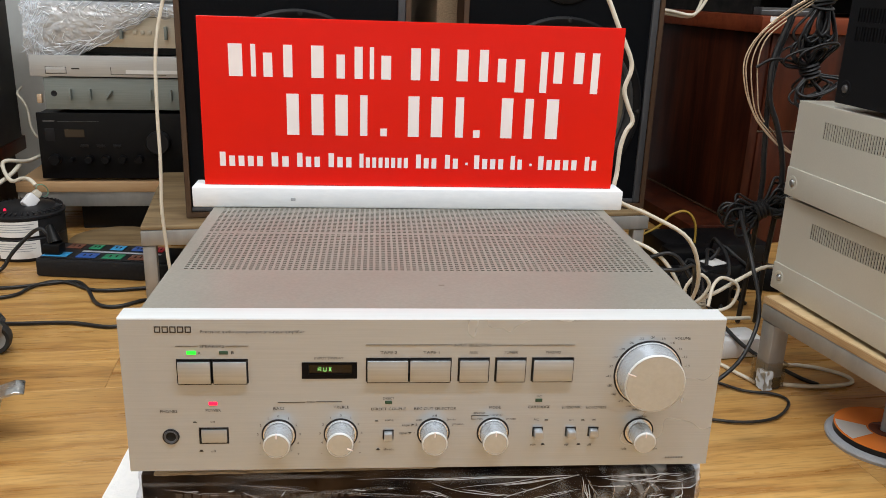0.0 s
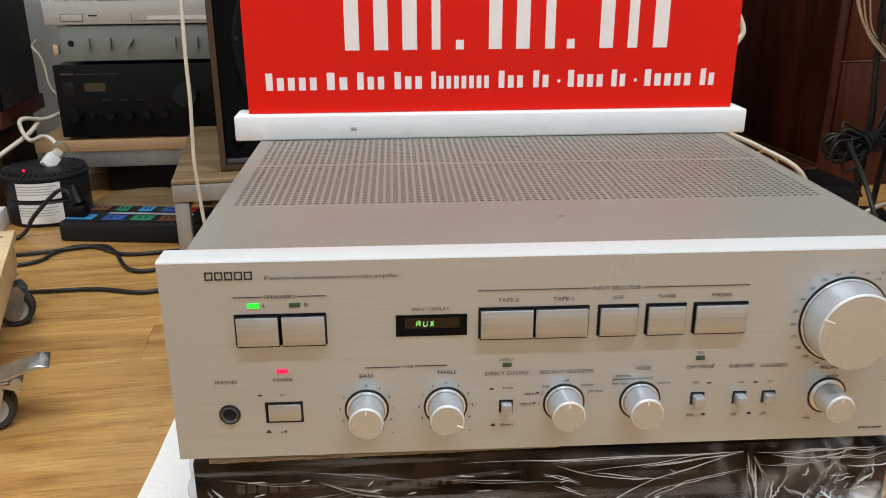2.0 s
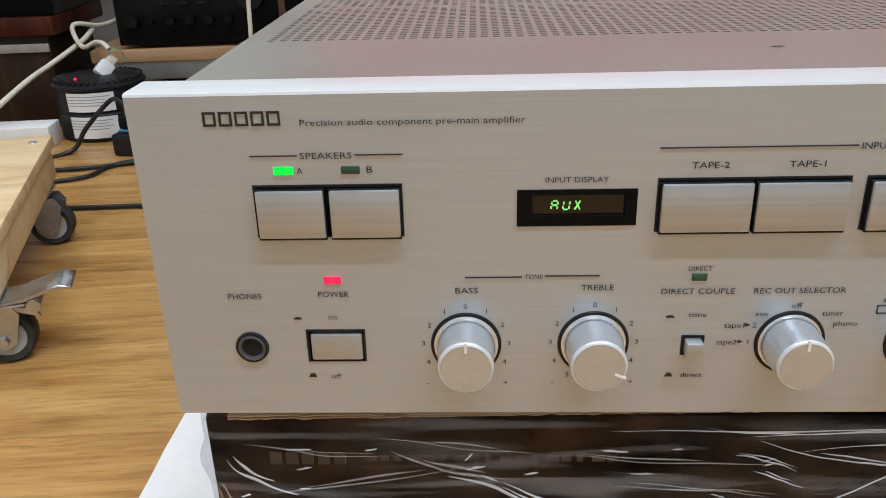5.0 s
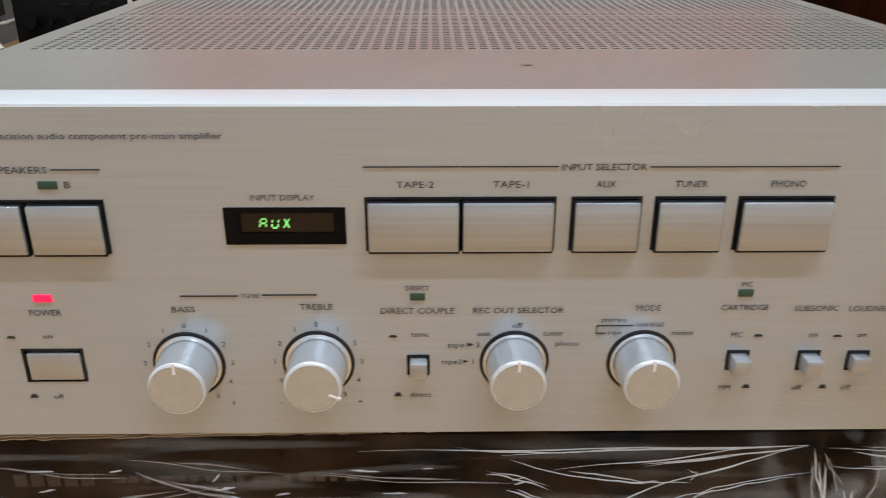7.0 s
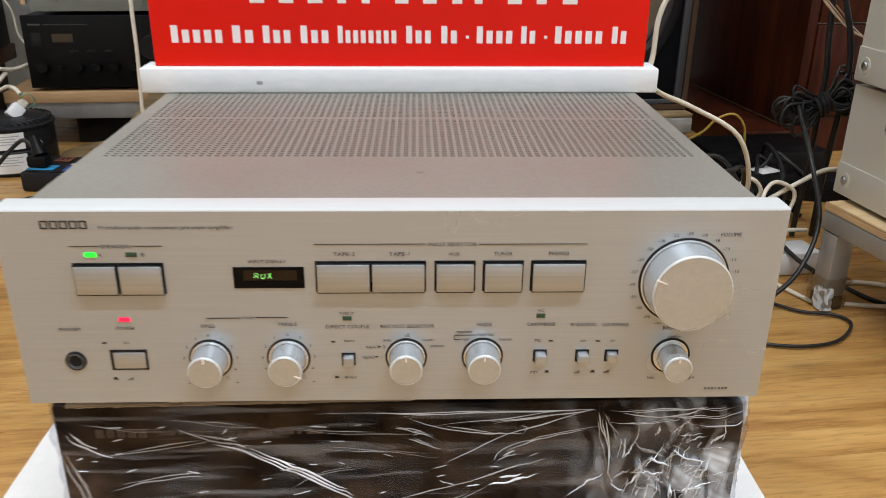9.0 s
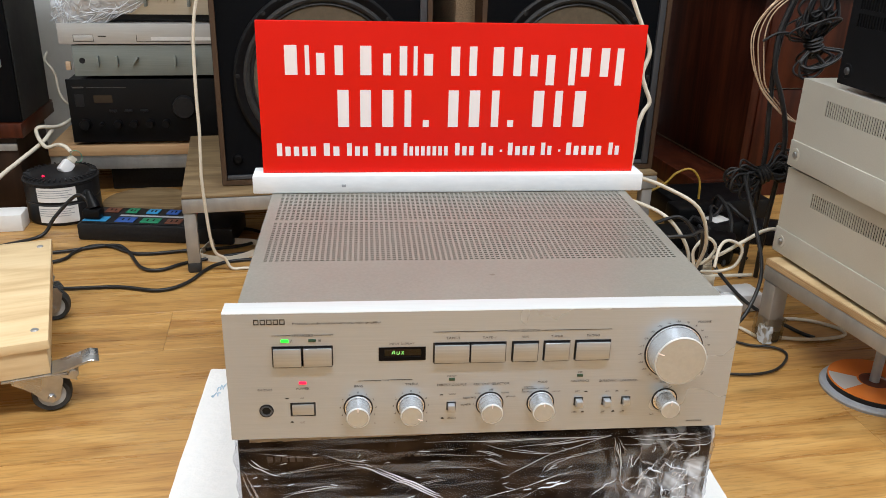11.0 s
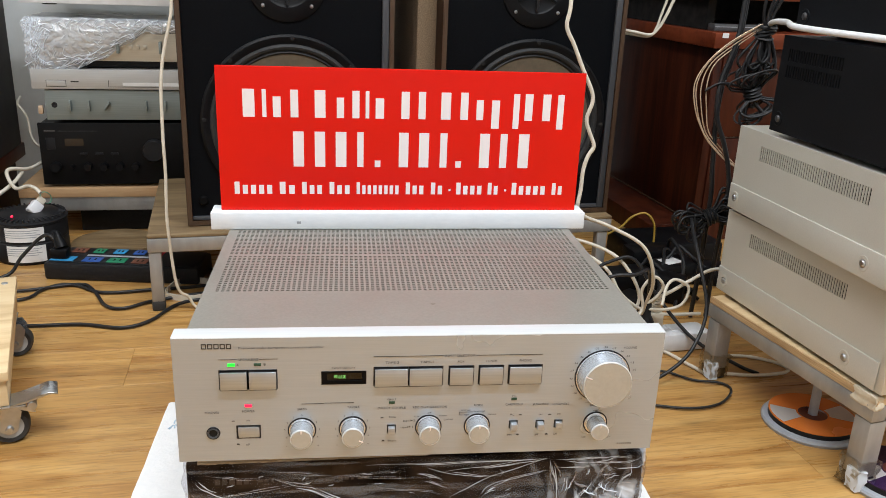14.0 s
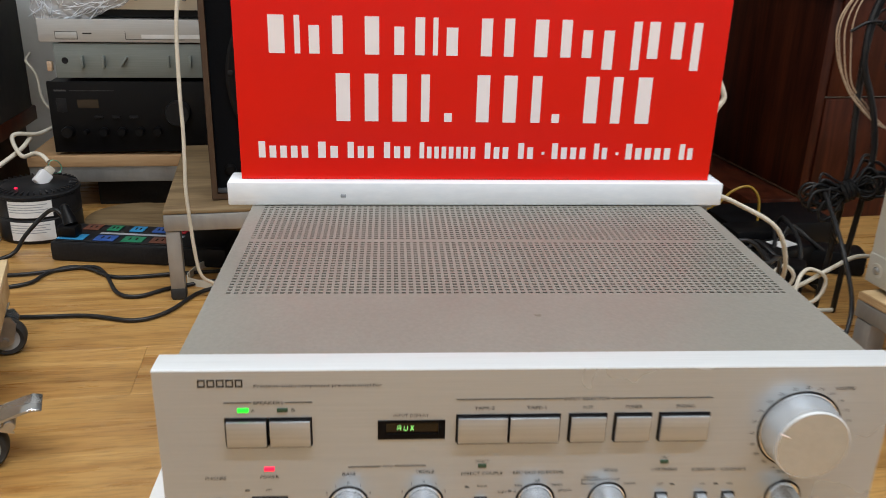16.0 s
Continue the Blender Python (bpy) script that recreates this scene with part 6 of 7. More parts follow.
def spindle(m, label, mat):
    s = thing("disc_spindle", m, label, "disc spindle", "disc spindles under the rack")
    part("base", lathe(bmesh.new(), [(0, 0), (0.068, 0), (0.069, 0.004), (0.067, 0.007), (0.064, 0.008), (0, 0.008)], None, 56), M_GREYPLASTIC, s, "round grey plastic base")
    part("lower_disc", lathe(bmesh.new(), [(0.008, 0.0082), (0.0600, 0.0082), (0.0600, 0.0150), (0.008, 0.0150)], None, 56), M_BLACK, s)
    top = part("top_disc", lathe(bmesh.new(), [(0.0075, 0.0152), (0.0600, 0.0152), (0.0600, 0.0164), (0.0075, 0.0164)], None, 64), mat, s, "orange printed disc")
    part("disc_hub", lathe(bmesh.new(), [(0.0075, 0.0165), (0.0075, 0.0168), (0.019, 0.0168), (0.020, 0.0165)], None, 40), material("red_brown_hub", (0.16, 0.055, 0.04), 0.25, 0.3), top)
    for a0 in (150, 330):
        bm = bmesh.new()
        n = 12
        for i in range(n):
            a, b = radians(a0 + 50 * i / n), radians(a0 + 50 * (i + 1) / n)
            vs = [bm.verts.new((r * math.cos(t), r * math.sin(t), 0.0167)) for r, t in ((0.0225, a), (0.058, a), (0.058, b), (0.0225, b))]
            bm.faces.new(vs)
        part("silver_sector", bm, M_DISC, top, "silver printed sector")
    part("post", lathe(bmesh.new(), [(0.0065, 0.008), (0.0065, 0.075), (0.0055, 0.079), (0, 0.080)], None, 20), M_GREYPLASTIC, s, "grey upright post")
    return s


spindle(pose(0.608, 0.324, FLOOR), "orange printed discs on a grey spindle under the rack", M_ORANGE)
spindle(pose(0.645, 0.180, FLOOR), "violet printed discs on a grey spindle under the rack", surface("violet_disc_print", (0.030, 0.012, 0.055), (0.045, 0.018, 0.08), 0.25, 0.2, (12, 12, 12), 0.02))

# ---------- mahogany cabinet ----------
cab = thing("mahogany_cabinet", pose(0.763, 1.147, FLOOR, 0, 0, 7.5), "red mahogany cabinet with an open dark shelf under its top", "cabinet")
part("side_panel", boxed(0.0, 0.02, 0.004, 0.50, 0.0, 0.4555, bevel=0.001), M_MAHOGANY, cab)
part("plinth_line", boxed(-0.004, -0.0002, 0.0, 0.50, 0.048, 0.052, bevel=0.0008), M_LIP, cab)
part("base_board", boxed(-0.11, -0.0005, 0.0, 0.50, 0.0, 0.0475, bevel=0.002), M_MAHOGANY, cab)
part("front_door", boxed(0.0205, 0.50, 0.0, 0.019, 0.075, 0.250, bevel=0.002), M_MAHOGANY, cab)
part("front_door", boxed(0.0205, 0.50, 0.0, 0.019, 0.254, 0.4555, bevel=0.002), M_MAHOGANY, cab)
part("plinth", boxed(0.0205, 0.50, 0.006, 0.025, 0.0, 0.070), M_MAHOGANY, cab)
part("middle_shelf", boxed(-0.020, 0.75, -0.018, 0.50, 0.4560, 0.490, bevel=0.002), M_REDEDGE, cab, "red-brown board with a torn sticker")
part("upper_shelf", boxed(-0.020, 0.75, -0.018, 0.50, 0.560, 0.590, bevel=0.002), M_REDEDGE, cab)
# back and end are near-black, the open shelf's shade given as colour
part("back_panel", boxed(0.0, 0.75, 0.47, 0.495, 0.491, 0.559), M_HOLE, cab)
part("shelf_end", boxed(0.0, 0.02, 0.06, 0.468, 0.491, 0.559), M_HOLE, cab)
part("tag", boxed(-0.003, 0.012, -0.0195, -0.0182, 0.479, 0.4895), M_PAPER, cab, "small torn white sticker")
box_on = thing("grey_box", pose(0.758, 1.165, FLOOR + 0.4905, 0, 0, 7.5), "flat dark grey box lying on the cabinet's open shelf", "box")
part("body", boxed(0.0, 0.16, 0.0, 0.03, 0.0, 0.016, bevel=0.002), M_DARKGREY, box_on)
part("lid_line", boxed(0.001, 0.159, -0.0006, 0.0, 0.009, 0.0105), M_GREYPLASTIC, box_on)
dark = thing("dark_cabinet", pose(0.40, 1.55, FLOOR, 0, 0, 3), "dark brown cabinet standing behind the loudspeakers", "cabinet")
part("body", boxed(-0.62, 0.26, 0.02, 0.05, 0.0, 1.2, bevel=0.004), M_VENEER, dark)
for x in (-0.615, -0.175):
    part("door", boxed(x, x + 0.432, 0.0, 0.019, 0.03, 1.19, bevel=0.002), M_VENEER, dark)

# ---------- adapters, white power strip, plugs ----------
ad = thing("black_adapter", pose(0.610, 0.880, FLOOR, 0, 0, 25), "black mains adapter lying on the floor among cables", "adapter")
part("body", boxed(-0.055, 0.055, -0.032, 0.032, 0.0, 0.050, bevel=0.008), M_BLACKSTEEL, ad)
part("label", boxed(-0.03, 0.012, -0.018, 0.016, 0.0501, 0.0508), M_PAPER, ad, "white paper label")
ad = thing("black_adapter", pose(0.700, 0.880, FLOOR, 0, 0, -15), "black mains adapter lying on the floor beside another", "adapter")
part("body", boxed(-0.05, 0.05, -0.028, 0.028, 0.0, 0.042, bevel=0.008), M_BLACKSTEEL, ad)
for ax, ay, az, rot, sx, sy, sz in ((0.505, 0.845, 0.0, 12, 0.050, 0.030, 0.045), (0.560, 0.800, 0.0, -30, 0.045, 0.030, 0.050), (0.595, 0.955, 0.0, 8, 0.06, 0.03, 0.055), (0.470, 0.735, 0.0, 40, 0.035, 0.022, 0.035)):
    ad = thing("black_adapter", pose(ax, ay, FLOOR, 0, 0, rot), "black mains adapter in a heap of cables on the floor", "adapter", "black adapters")
    part("body", boxed(-sx, sx, -sy, sy, 0.0, sz, bevel=0.008), M_BLACKSTEEL, ad)
    part("cord_neck", lathe(bmesh.new(), [(0.008, 0.0), (0.007, 0.008), (0.005, 0.022), (0, 0.022)], Matrix.Translation((sx, 0, sz * 0.5)) @ pose(0, 0, 0, 0, 90), 14), M_BLACKSTEEL, ad)
pb = thing("black_power_box", pose(0.655, 1.045, FLOOR, 0, 0, 7), "flat black power supply box in front of the cabinet", "power supply")
part("body", boxed(-0.11, 0.11, -0.065, 0.065, 0.0, 0.050, bevel=0.006), M_BLACKSTEEL, pb)
ws = thing("white_power_strip", pose(0.425, 0.545, FLOOR, 0, 0, 9), "white power strip lying on the floor with plugs in it", "power strip")
part("body", boxed(0.0, 0.140, 0.0, 0.050, 0.0, 0.034, bevel=0.008), M_WHITEPLASTIC, ws)
for k in range(2):
    part("socket", boxed(0.018 + 0.05 * k, 0.052 + 0.05 * k, 0.012, 0.038, 0.0341, 0.0352, bevel=0.0005), M_WHITEPLASTIC, ws)
gp = thing("ivory_plug", pose(0.458, 0.575, FLOOR + 0.0355, 0, 0, 5), "ivory mains plug with a ribbed neck in the white strip", "plug")
part("body", boxed(-0.013, 0.013, -0.010, 0.010, 0.0, 0.034, bevel=0.004), M_WCORD, gp)
for k in range(5):
    part("rib", lathe(bmesh.new(), [(0, 0.0345 + 0.005 * k), (0.0085 - 0.0006 * k, 0.0345 + 0.005 * k), (0.0085 - 0.0006 * k, 0.038 + 0.005 * k), (0, 0.0382 + 0.005 * k)], None, 16), M_WCORD, gp)
kp = thing("black_plug", pose(0.437, 0.562, FLOOR + 0.0355, 0, 0, 12), "black mains plug in the white power strip", "plug")
part("body", lathe(bmesh.new(), [(0, 0), (0.017, 0), (0.018, 0.012), (0.013, 0.026), (0.008, 0.034), (0.007, 0.056), (0, 0.057)], None, 24), M_BLACK, kp)


# ---------- cables ----------
def lead(name, points, r, mat, label, group=""):
    ob = cable(name, points, r, mat)
    return tagged(ob, label, "cable", group)


Z = FLOOR + 0.004
BLK = "thin black cable lying on the wooden floor"
lead("black_cable", [(-0.71, 0.78, Z), (-0.64, 0.809, Z), (-0.626, 0.850, Z), (-0.6, 0.878, Z), (-0.566, 0.872, Z), (-0.51, 0.836, Z), (-0.424, 0.85, Z), (-0.33, 0.87, Z), (-0.29, 0.92, Z), (-0.33, 0.96, Z), (-0.40, 0.955, Z)], 0.0031, M_BCORD, BLK)
lead("black_cable", [(-0.73, 0.84, Z), (-0.654, 0.849, Z), (-0.569, 0.88, Z), (-0.533, 0.851, Z), (-0.491, 0.775, Z), (-0.455, 0.761, Z), (-0.413, 0.793, Z), (-0.33, 0.83, Z), (-0.22, 0.86, Z)], 0.0031, M_BCORD, BLK)
lead("black_cable", [(-0.69, 0.695, Z), (-0.597, 0.689, Z), (-0.509, 0.693, Z), (-0.439, 0.677, Z), (-0.398, 0.705, Z), (-0.362, 0.781, Z), (-0.296, 0.805, Z), (-0.2, 0.8, Z)], 0.0031, M_BCORD, BLK)
lead("black_cable", [(-0.618, 0.942, 0.036), (-0.632, 0.944, 0.056), (-0.655, 0.955, 0.048), (-0.690, 0.943, 0.012), (-0.715, 0.93, Z), (-0.77, 0.88, Z)], 0.0036, M_BCORD, "black mains lead arching from a plug to the floor")


def band(name, points, wide, label):
    """A flat tape standing on its edge along a smooth line."""
    ob = cable(name, points, 0.5, M_WCORD, None, 6)
    me = ob.data
    ring = [sum((me.vertices[8 * k + i].co for i in range(8)), Vector()) / 8 for k in range(len(me.vertices) // 8)]
    bm = bmesh.new()
    rows = []
    for k, p in enumerate(ring):
        d = (ring[min(k + 1, len(ring) - 1)] - ring[max(k - 1, 0)]).normalized()
        n = Vector((-d.y, d.x, 0)) * 0.0009
        rows.append([bm.verts.new(p + s * n + Vector((0, 0, z))) for s, z in ((-1, 0), (1, 0), (1, wide), (-1, wide))])
    for a, b in zip(rows, rows[1:]):
        for i in range(4):
            bm.faces.new((a[i], a[(i + 1) % 4], b[(i + 1) % 4], b[i]))
    bm.faces.new(rows[0])
    bm.faces.new(rows[-1])
    bpy.data.objects.remove(ob)
    bpy.data.meshes.remove(me)
    return tagged(part(name, bm, M_WCORD, None), label, "cable")


band("ivory_strap", [(-0.396, 0.842, FLOOR), (-0.377, 0.888, FLOOR), (-0.303, 0.882, FLOOR), (-0.290, 0.850, FLOOR), (-0.335, 0.802, FLOOR), (-0.388, 0.812, FLOOR), (-0.397, 0.838, FLOOR)], 0.012, "loop of ivory flat tape standing by the bench foot")
for k, (ax, ay, bx, by, lift) in enumerate(((0.50, 0.80, 0.70, 0.97, 0.065), (0.53, 0.90, 0.72, 0.86, 0.075), (0.47, 0.90, 0.63, 0.78, 0.060), (0.57, 0.75, 0.66, 1.02, 0.085), (0.49, 0.70, 0.60, 0.90, 0.055))):
    mx, my = (ax + bx) / 2, (ay + by) / 2
    lead("black_cable", [(ax, ay, Z), (ax * 0.7 + bx * 0.3 + 0.015, ay * 0.7 + by * 0.3, FLOOR + lift * 0.7), (mx, my + 0.02, FLOOR + lift), (ax * 0.3 + bx * 0.7 - 0.012, ay * 0.3 + by * 0.7, FLOOR + lift * 0.75), (bx, by, Z)], 0.0036, M_BCORD, "black mains lead in a tangle over the adapters", "tangled leads")
lead("ivory_cable", [(-0.328, 0.735, 0.610), (-0.332, 0.735, 0.510), (-0.338, 0.735, 0.478), (-0.351, 0.735, 0.426), (-0.357, 0.735, 0.381), (-0.359, 0.735, 0.335), (-0.360, 0.735, 0.288), (-0.360, 0.735, 0.240), (-0.362, 0.735, 0.191), (-0.363, 0.735, 0.141), (-0.357, 0.745, 0.030), (-0.341, 0.760, 0.002), (-0.330, 0.765, Z), (-0.300, 0.765, Z), (-0.230, 0.745, Z)], 0.0027, M_WCORD, "ivory cord hanging down in front of the bench to the floor")
lead("ivory_cable", [(0.230, 0.46, 0.64), (0.234, 0.450, 0.545), (0.231, 0.450, 0.513), (0.243, 0.450, 0.489), (0.258, 0.450, 0.458), (0.273, 0.450, 0.429), (0.276, 0.450, 0.413), (0.270, 0.450, 0.390), (0.276, 0.450, 0.371), (0.284, 0.450, 0.352), (0.277, 0.450, 0.338), (0.272, 0.450, 0.318), (0.271, 0.450, 0.288), (0.269, 0.450, 0.262), (0.290, 0.48, 0.240), (0.340, 0.5, 0.217), (0.396, 0.5, 0.184), (0.425, 0.52, 0.12), (0.430, 0.56, 0.05), (0.45, 0.60, Z)], 0.0029, M_WCORD, "ivory cord hanging in waves beside the sign")
lead("ivory_cable", [(0.30, 0.78, 0.11), (0.35, 0.70, 0.130), (0.395, 0.64, 0.125), (0.425, 0.62, 0.095), (0.445, 0.62, 0.050), (0.43, 0.62, 0.008), (0.41, 0.60, Z)], 0.0030, M_WCORD, "ivory cord drooping behind the amplifier")
lead("ivory_cable", [(0.29, 0.80, 0.09), (0.345, 0.71, 0.11), (0.385, 0.64, 0.10), (0.41, 0.62, 0.06), (0.45, 0.62, 0.03), (0.49, 0.62, 0.02), (0.56, 0.62, 0.02)], 0.0030, M_WCORD, "ivory cord drooping behind the amplifier")
lead("ivory_cable", [(0.39, 0.53, 0.035), (0.422, 0.545, 0.060), (0.420, 0.55, 0.095), (0.438, 0.55, 0.117), (0.456, 0.552, 0.101), (0.447, 0.555, 0.078), (0.428, 0.56, 0.06), (0.459, 0.552, 0.058), (0.491, 0.55, 0.068), (0.499, 0.55, 0.098), (0.474, 0.548, 0.113), (0.457, 0.54, 0.104), (0.446, 0.524, 0.078)], 0.0026, M_WCORD, "ivory cord coiled in two loops above the white strip")
lead("ivory_cable", [(0.42, 0.57, 0.035), (0.447, 0.56, 0.072), (0.47, 0.555, 0.088), (0.505, 0.555, 0.110), (0.545, 0.565, 0.124), (0.60, 0.58, 0.115)], 0.0030, M_WCORD, "ivory cord running to the back of the components")
lead("ivory_cable", [(0.44, 0.57, Z), (0.473, 0.557, Z), (0.502, 0.497, Z), (0.518, 0.48, Z), (0.567, 0.53, Z), (0.616, 0.529, Z), (0.655, 0.5, Z), (0.65, 0.474, Z), (0.592, 0.465, Z), (0.533, 0.475, Z)], 0.0028, M_WCORD, "ivory cord looped on the floor round the rack's foot")
lead("black_cable", [(0.36, 0.44, Z), (0.4, 0.47, Z), (0.444, 0.485, Z), (0.483, 0.454, Z), (0.524, 0.442, Z), (0.53, 0.417, Z), (0.494, 0.379, Z), (0.445, 0.368, Z), (0.39, 0.38, Z), (0.33, 0.4, Z)], 0.0020, M_BCORD, "thin black cable looping out on the floor beside the amplifier")
lead("black_cable", [(0.16, 0.40, 0.11), (0.27, 0.46, 0.125), (0.34, 0.48, 0.145), (0.379, 0.48, 0.148), (0.415, 0.520, 0.140), (0.430, 0.545, 0.103), (0.437, 0.562, 0.070)], 0.0029, M_BCORD, "black mains lead going down to its plug")
lead("black_cable", [(0.54, 0.67, 0.185), (0.517, 0.60, 0.175), (0.508, 0.54, 0.142), (0.511, 0.50, 0.080), (0.485, 0.47, 0.032), (0.449, 0.45, 0.005), (0.40, 0.44, Z)], 0.0030, M_BCORD, "black mains lead hanging behind the rack's leg")
lead("black_cable", [(0.2, 0.50, 0.08), (0.31, 0.58, 0.10), (0.39, 0.62, 0.12), (0.43, 0.62, 0.12), (0.47, 0.60, 0.06), (0.52, 0.55, 0.005), (0.58, 0.50, Z), (0.60, 0.47, Z)], 0.0030, M_BCORD, "black cable sagging to the floor")
COPPER = [(0.622, 0.664, 0.514), (0.605, 0.66, 0.508), (0.565, 0.66, 0.482), (0.532, 0.66, 0.451), (0.516, 0.66, 0.415), (0.522, 0.66, 0.374), (0.538, 0.66, 0.337), (0.559, 0.66, 0.311), (0.598, 0.66, 0.279), (0.65, 0.66, 0.265)]
for dx, dy, dz, grow in ((-0.002, 0.0, 0.0, 1.04), (0.001, 0.003, -0.0012, 1.02), (0.005, 0.006, -0.003, 0.97), (0.0085, 0.009, -0.004, 0.90)):
    pts = [(0.62 + (px - 0.62) * grow + dx * (0.4 + 0.6 * (k % 3 != 0)), py + dy, 0.40 + (pz - 0.40) * (0.94 + 0.06 * grow) + dz) for k, (px, py, pz) in enumerate(COPPER)]
    lead("clear_speaker_wire", pts, 0.0011, M_COPPER, "clear copper loudspeaker wire hanging in a bow", "loudspeaker wires")
lead("black_cable", [(0.592, 0.70, 0.66), (0.585, 0.68, 0.556), (0.576, 0.67, 0.482), (0.558, 0.665, 0.426), (0.553, 0.66, 0.390), (0.558, 0.66, 0.354), (0.575, 0.66, 0.317), (0.591, 0.66, 0.268), (0.596, 0.66, 0.218), (0.60, 0.68, 0.08), (0.61, 0.70, Z)], 0.0042, M_BCORD, "black cable hanging down behind the components")
lead("black_cable", [(0.600, 0.71, 0.66), (0.593, 0.69, 0.56), (0.584, 0.68, 0.482), (0.566, 0.675, 0.42), (0.560, 0.67, 0.36), (0.564, 0.67, 0.30), (0.567, 0.67, 0.262), (0.571, 0.67, 0.222), (0.575, 0.68, 0.10), (0.58, 0.70, Z)], 0.0042, M_BCORD, "black cable hanging straight down behind the components")
lead("white_cable", [(0.626, 0.668, 0.512), (0.600, 0.60, 0.520), (0.566, 0.50, 0.5240), (0.541, 0.44, 0.5226), (0.540, 0.381, 0.5218), (0.547, 0.298, 0.5218), (0.555, 0.217, 0.5218), (0.562, 0.14, 0.5218), (0.58, 0.09, 0.518)], 0.0043, M_WHITEPLASTIC, "white cable lying along the black components")
lead("dusty_cable", [(0.45, 1.01, 0.478), (0.508, 1.0, 0.472), (0.545, 1.0, 0.466), (0.560, 1.0, 0.472), (0.574, 1.0, 0.494), (0.584, 1.0, 0.518), (0.594, 1.0, 0.547), (0.605, 1.0, 0.60)], 0.0032, M_WCORD, "dusty ivory cable strung from the loudspeaker upwards")
lead("dusty_cable", [(0.45, 1.02, 0.472), (0.508, 1.005, 0.466), (0.550, 1.005, 0.463), (0.563, 1.005, 0.480), (0.570, 1.005, 0.505), (0.582, 1.005, 0.547), (0.595, 1.005, 0.60)], 0.0026, M_WCORD, "thin ivory cable strung from the loudspeaker upwards")
lead("yellow_cable", [(0.50, 1.0, 0.040), (0.535, 1.0, 0.060), (0.556, 1.0, 0.082), (0.585, 1.0, 0.091), (0.606, 1.0, 0.072), (0.612, 1.0, 0.04), (0.608, 0.99, Z)], 0.0026, M_YELLOW, "thin yellow cable arching over the floor")
lead("ivory_cable", [(-0.800, 1.335, 0.262), (-0.779, 1.26, 0.258), (-0.766, 1.25, 0.245), (-0.758, 1.25, 0.226), (-0.755, 1.25, 0.189), (-0.742, 1.25, 0.167), (-0.722, 1.27, 0.155)], 0.0027, M_WCORD, "ivory cord falling behind the black receiver")
lead("ivory_cable", [(-0.724, 1.29, 0.150), (-0.729, 1.24, 0.137), (-0.743, 1.18, 0.132), (-0.762, 1.14, 0.141), (-0.770, 1.13, 0.136), (-0.762, 1.12, 0.118), (-0.742, 1.10, 0.108), (-0.715, 1.085, 0.118), (-0.692, 1.062, 0.120), (-0.679, 1.052, 0.112)], 0.0040, M_WCORD, "ivory mains lead looping into the white plug")
lead("ivory_cable", [(-0.752, 1.165, 0.128), (-0.760, 1.13, 0.112), (-0.792, 1.08, 0.086), (-0.816, 1.03, 0.066), (-0.86, 0.95, 0.02), (-0.90, 0.90, Z)], 0.0044, M_WCORD, "ivory lead sagging from the beech shelf to the floor")
random.seed(5)


def tied_bundle(name, cx, cy, cz, rx, rz, turns, tilt, label, r=0.0028):
    """A messy hank of cable, bound round its middle, with loops of unlike length and a loose tail."""
    b = thing(name, pose(cx, cy, cz, 0, tilt, 0), label, "cable bundle")
    for k in range(turns):
        pts = []
        for sgn in (1, -1):
            a = rx * random.uniform(0.5, 1.0)
            w = rz * random.uniform(0.3, 1.2)
            dy, dz = random.uniform(-0.022, 0.022), random.uniform(-0.018, 0.018)
            z0 = random.uniform(-0.008, 0.008)
            for u, v in ((0.0, 0.1), (0.35, 0.55), (0.75, 0.95), (1.0, 0.25), (0.95, -0.45), (0.6, -0.8), (0.25, -0.35)):
                pts.append((sgn * a * u, dy * u + random.uniform(-0.003, 0.003), z0 + w * v * (0.4 + 0.6 * u) + dz * u))
        pts.append(pts[0])
        cable("turn", pts, r * random.uniform(0.8, 1.15), M_BCORD, b, 4)
    for i in range(4):
        tie = lathe(bmesh.new(), [(0.0125, -0.0028), (0.0155, 0.0), (0.0125, 0.0028)], Matrix.Translation((0.0055 * (i - 1.5), 0, 0)) @ pose(0, 0, 0, 0, 90 + random.uniform(-8, 8)), 16)
        part("tie", tie, M_BCORD, b)
    cable("tail", [(0, 0, 0), (-0.02, 0.005, -0.02), (-0.035, 0.0, -0.05), (-0.03, 0.005, -0.075)], r, M_BCORD, b, 4)
    return b


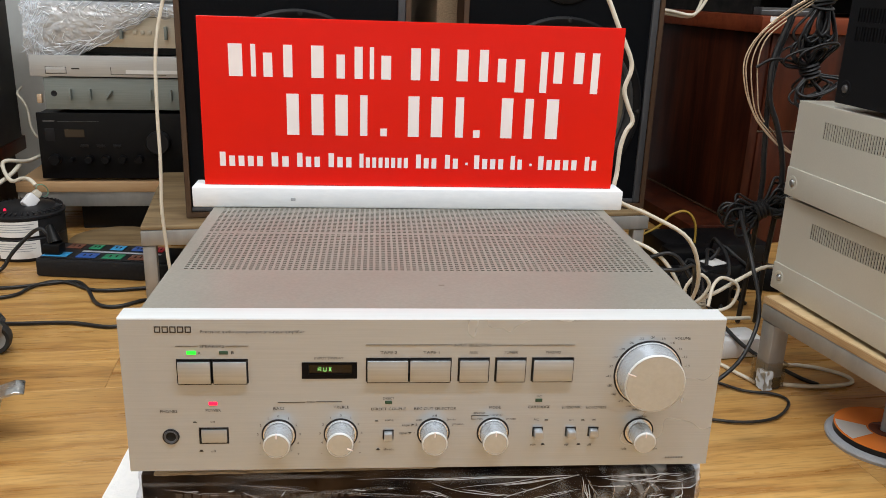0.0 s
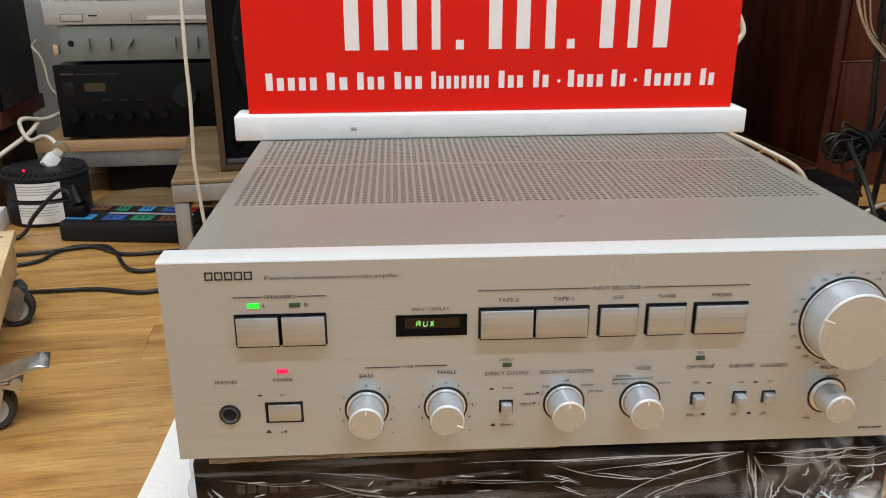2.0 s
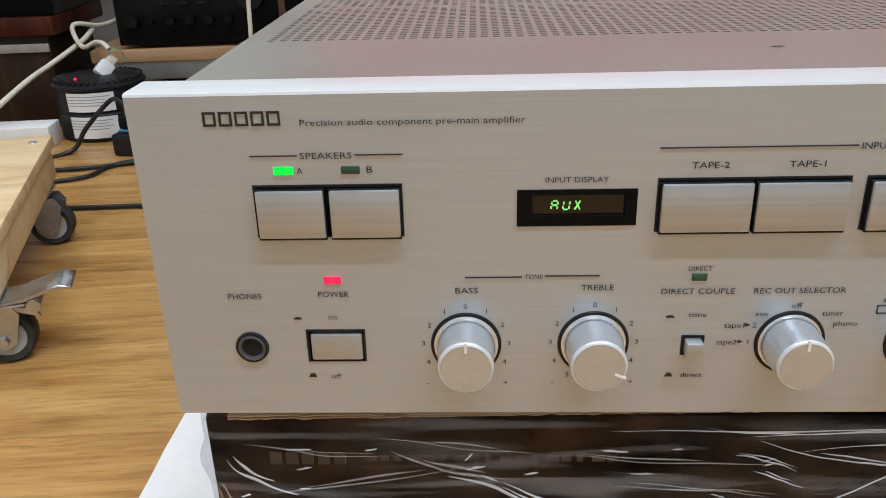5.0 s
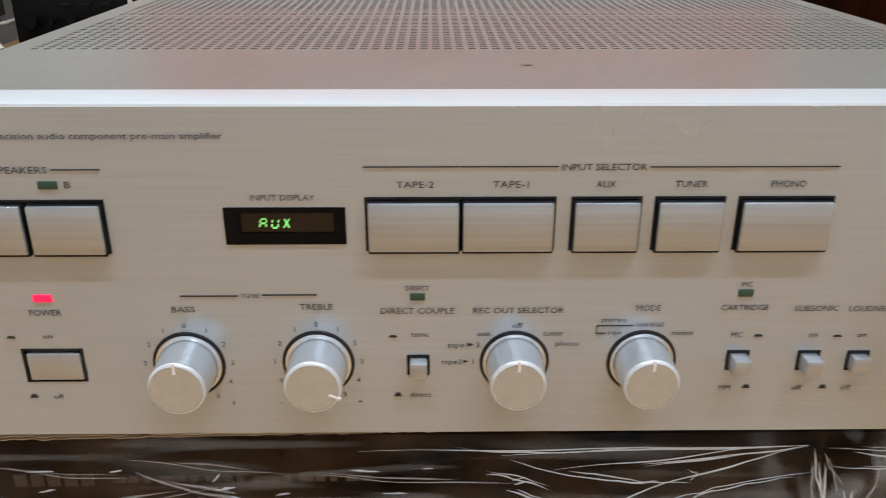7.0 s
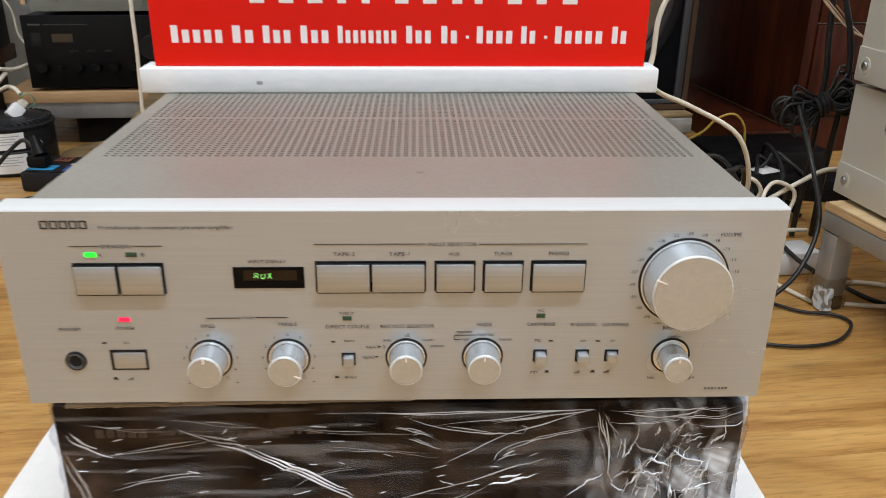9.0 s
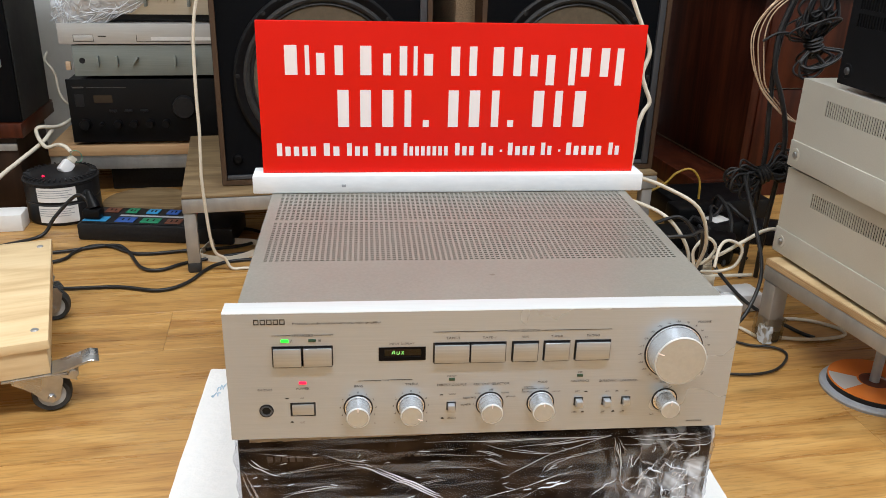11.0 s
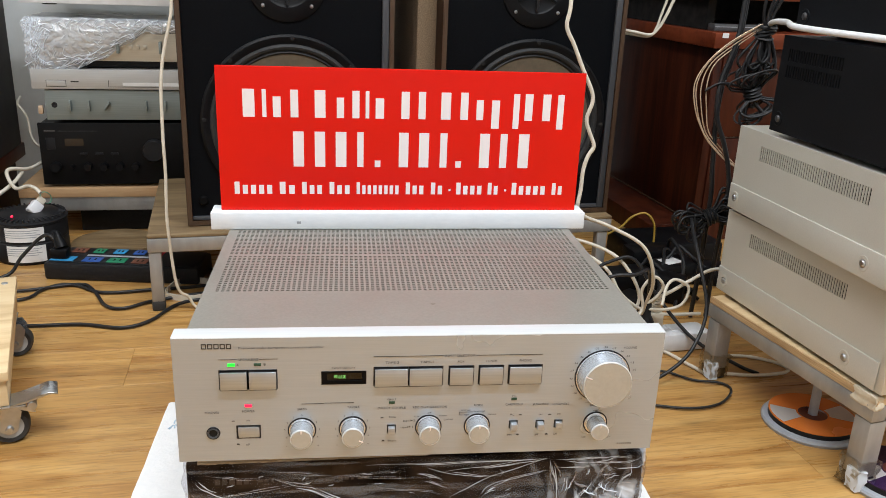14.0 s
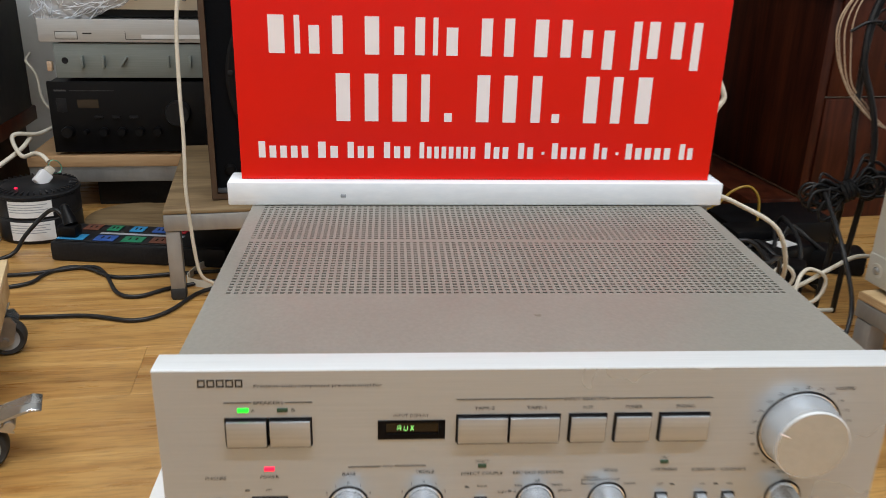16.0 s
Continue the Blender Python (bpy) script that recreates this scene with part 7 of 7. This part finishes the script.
def hanging_hank(cx, cy, cz, strands, drop, spread, lift, label, r=0.0020):
    """Strands held by a few tight turns: open loops fall below the binding, ends stand up above it."""
    b = thing("cable_hank", pose(cx, cy, cz), label, "cable bundle")
    for k in range(strands):
        s, d = random.uniform(-1, 1), drop * random.uniform(0.55, 1.05)
        y = random.uniform(-0.018, 0.018)
        wide = spread * random.uniform(0.25, 0.6)
        mid = spread * s * 0.7
        pts = [(0.004 * s, y * 0.2, 0.0), (mid * 0.4 - wide * 0.7, y * 0.6, -d * 0.35), (mid - wide, y, -d * 0.75), (mid - 0.2 * wide, y, -d), (mid + wide * 0.8, y * 0.9, -d * 0.8), (mid * 0.5 + wide * 0.8, y * 0.5, -d * 0.35), (0.006 * s + 0.003, y * 0.2, 0.0)]
        if lift and k % 2:
            pts += [(0.02 * s, y * 0.5, lift * 0.4), (0.05 * s + 0.012, y, lift * random.uniform(0.8, 1.2))]
        cable("strand", pts, r * random.uniform(0.85, 1.15), M_BCORD, b, 5)
    for i in range(5):
        tie = lathe(bmesh.new(), [(0.0135, -0.0022), (0.0162, 0.0), (0.0135, 0.0022)], Matrix.Translation((0.001 * i, 0, 0.0045 * (i - 2))) @ pose(0, 0, 0, random.uniform(-14, 14), random.uniform(-14, 14)), 20)
        part("tie", tie, M_BCORD, b)
    return b


tied_bundle("cable_bundle", 0.570, 0.66, 0.186, 0.060, 0.026, 14, -24, "hank of tied black cable hanging behind the components", 0.0022)
tied_bundle("cable_bundle", 0.612, 0.66, 0.400, 0.050, 0.044, 11, 70, "messy hank of black cable hanging from a cord", 0.0021)
hanging_hank(0.617, 0.662, 0.500, 14, 0.085, 0.034, 0.075, "black cables bound tightly beside the stack")

# ---------- floor planks ----------
random.seed(11)
PW, PL = 0.125, 1.22
plank_mesh = {}


def plank(x0, x1, y):
    key = round(x1 - x0, 3)
    if key not in plank_mesh:
        bm = boxed(0, x1 - x0 - 0.0003, 0, PW - 0.0003, -0.008, 0.0, bevel=0.0002, seg=1)
        me = bpy.data.meshes.new("plank")
        bm.to_mesh(me)
        bm.free()
        me.materials.append(M_FLOOR)
        plank_mesh[key] = me
    ob = new("plank", plank_mesh[key])
    ob.matrix_world = pose(x0, y, FLOOR)
    ob.parent = floor


row = 0
y = Y0 - 0.085
while y < Y1 - 0.01:
    x = X0 + 0.03 - (0.0, 0.61, 0.30, 0.91, 0.45)[row % 5]
    while x < X1:
        a, b = max(x, X0), min(x + PL, X1)
        if b - a > 0.02:
            plank(a, b, y)
        x += PL
    y += PW
    row += 1
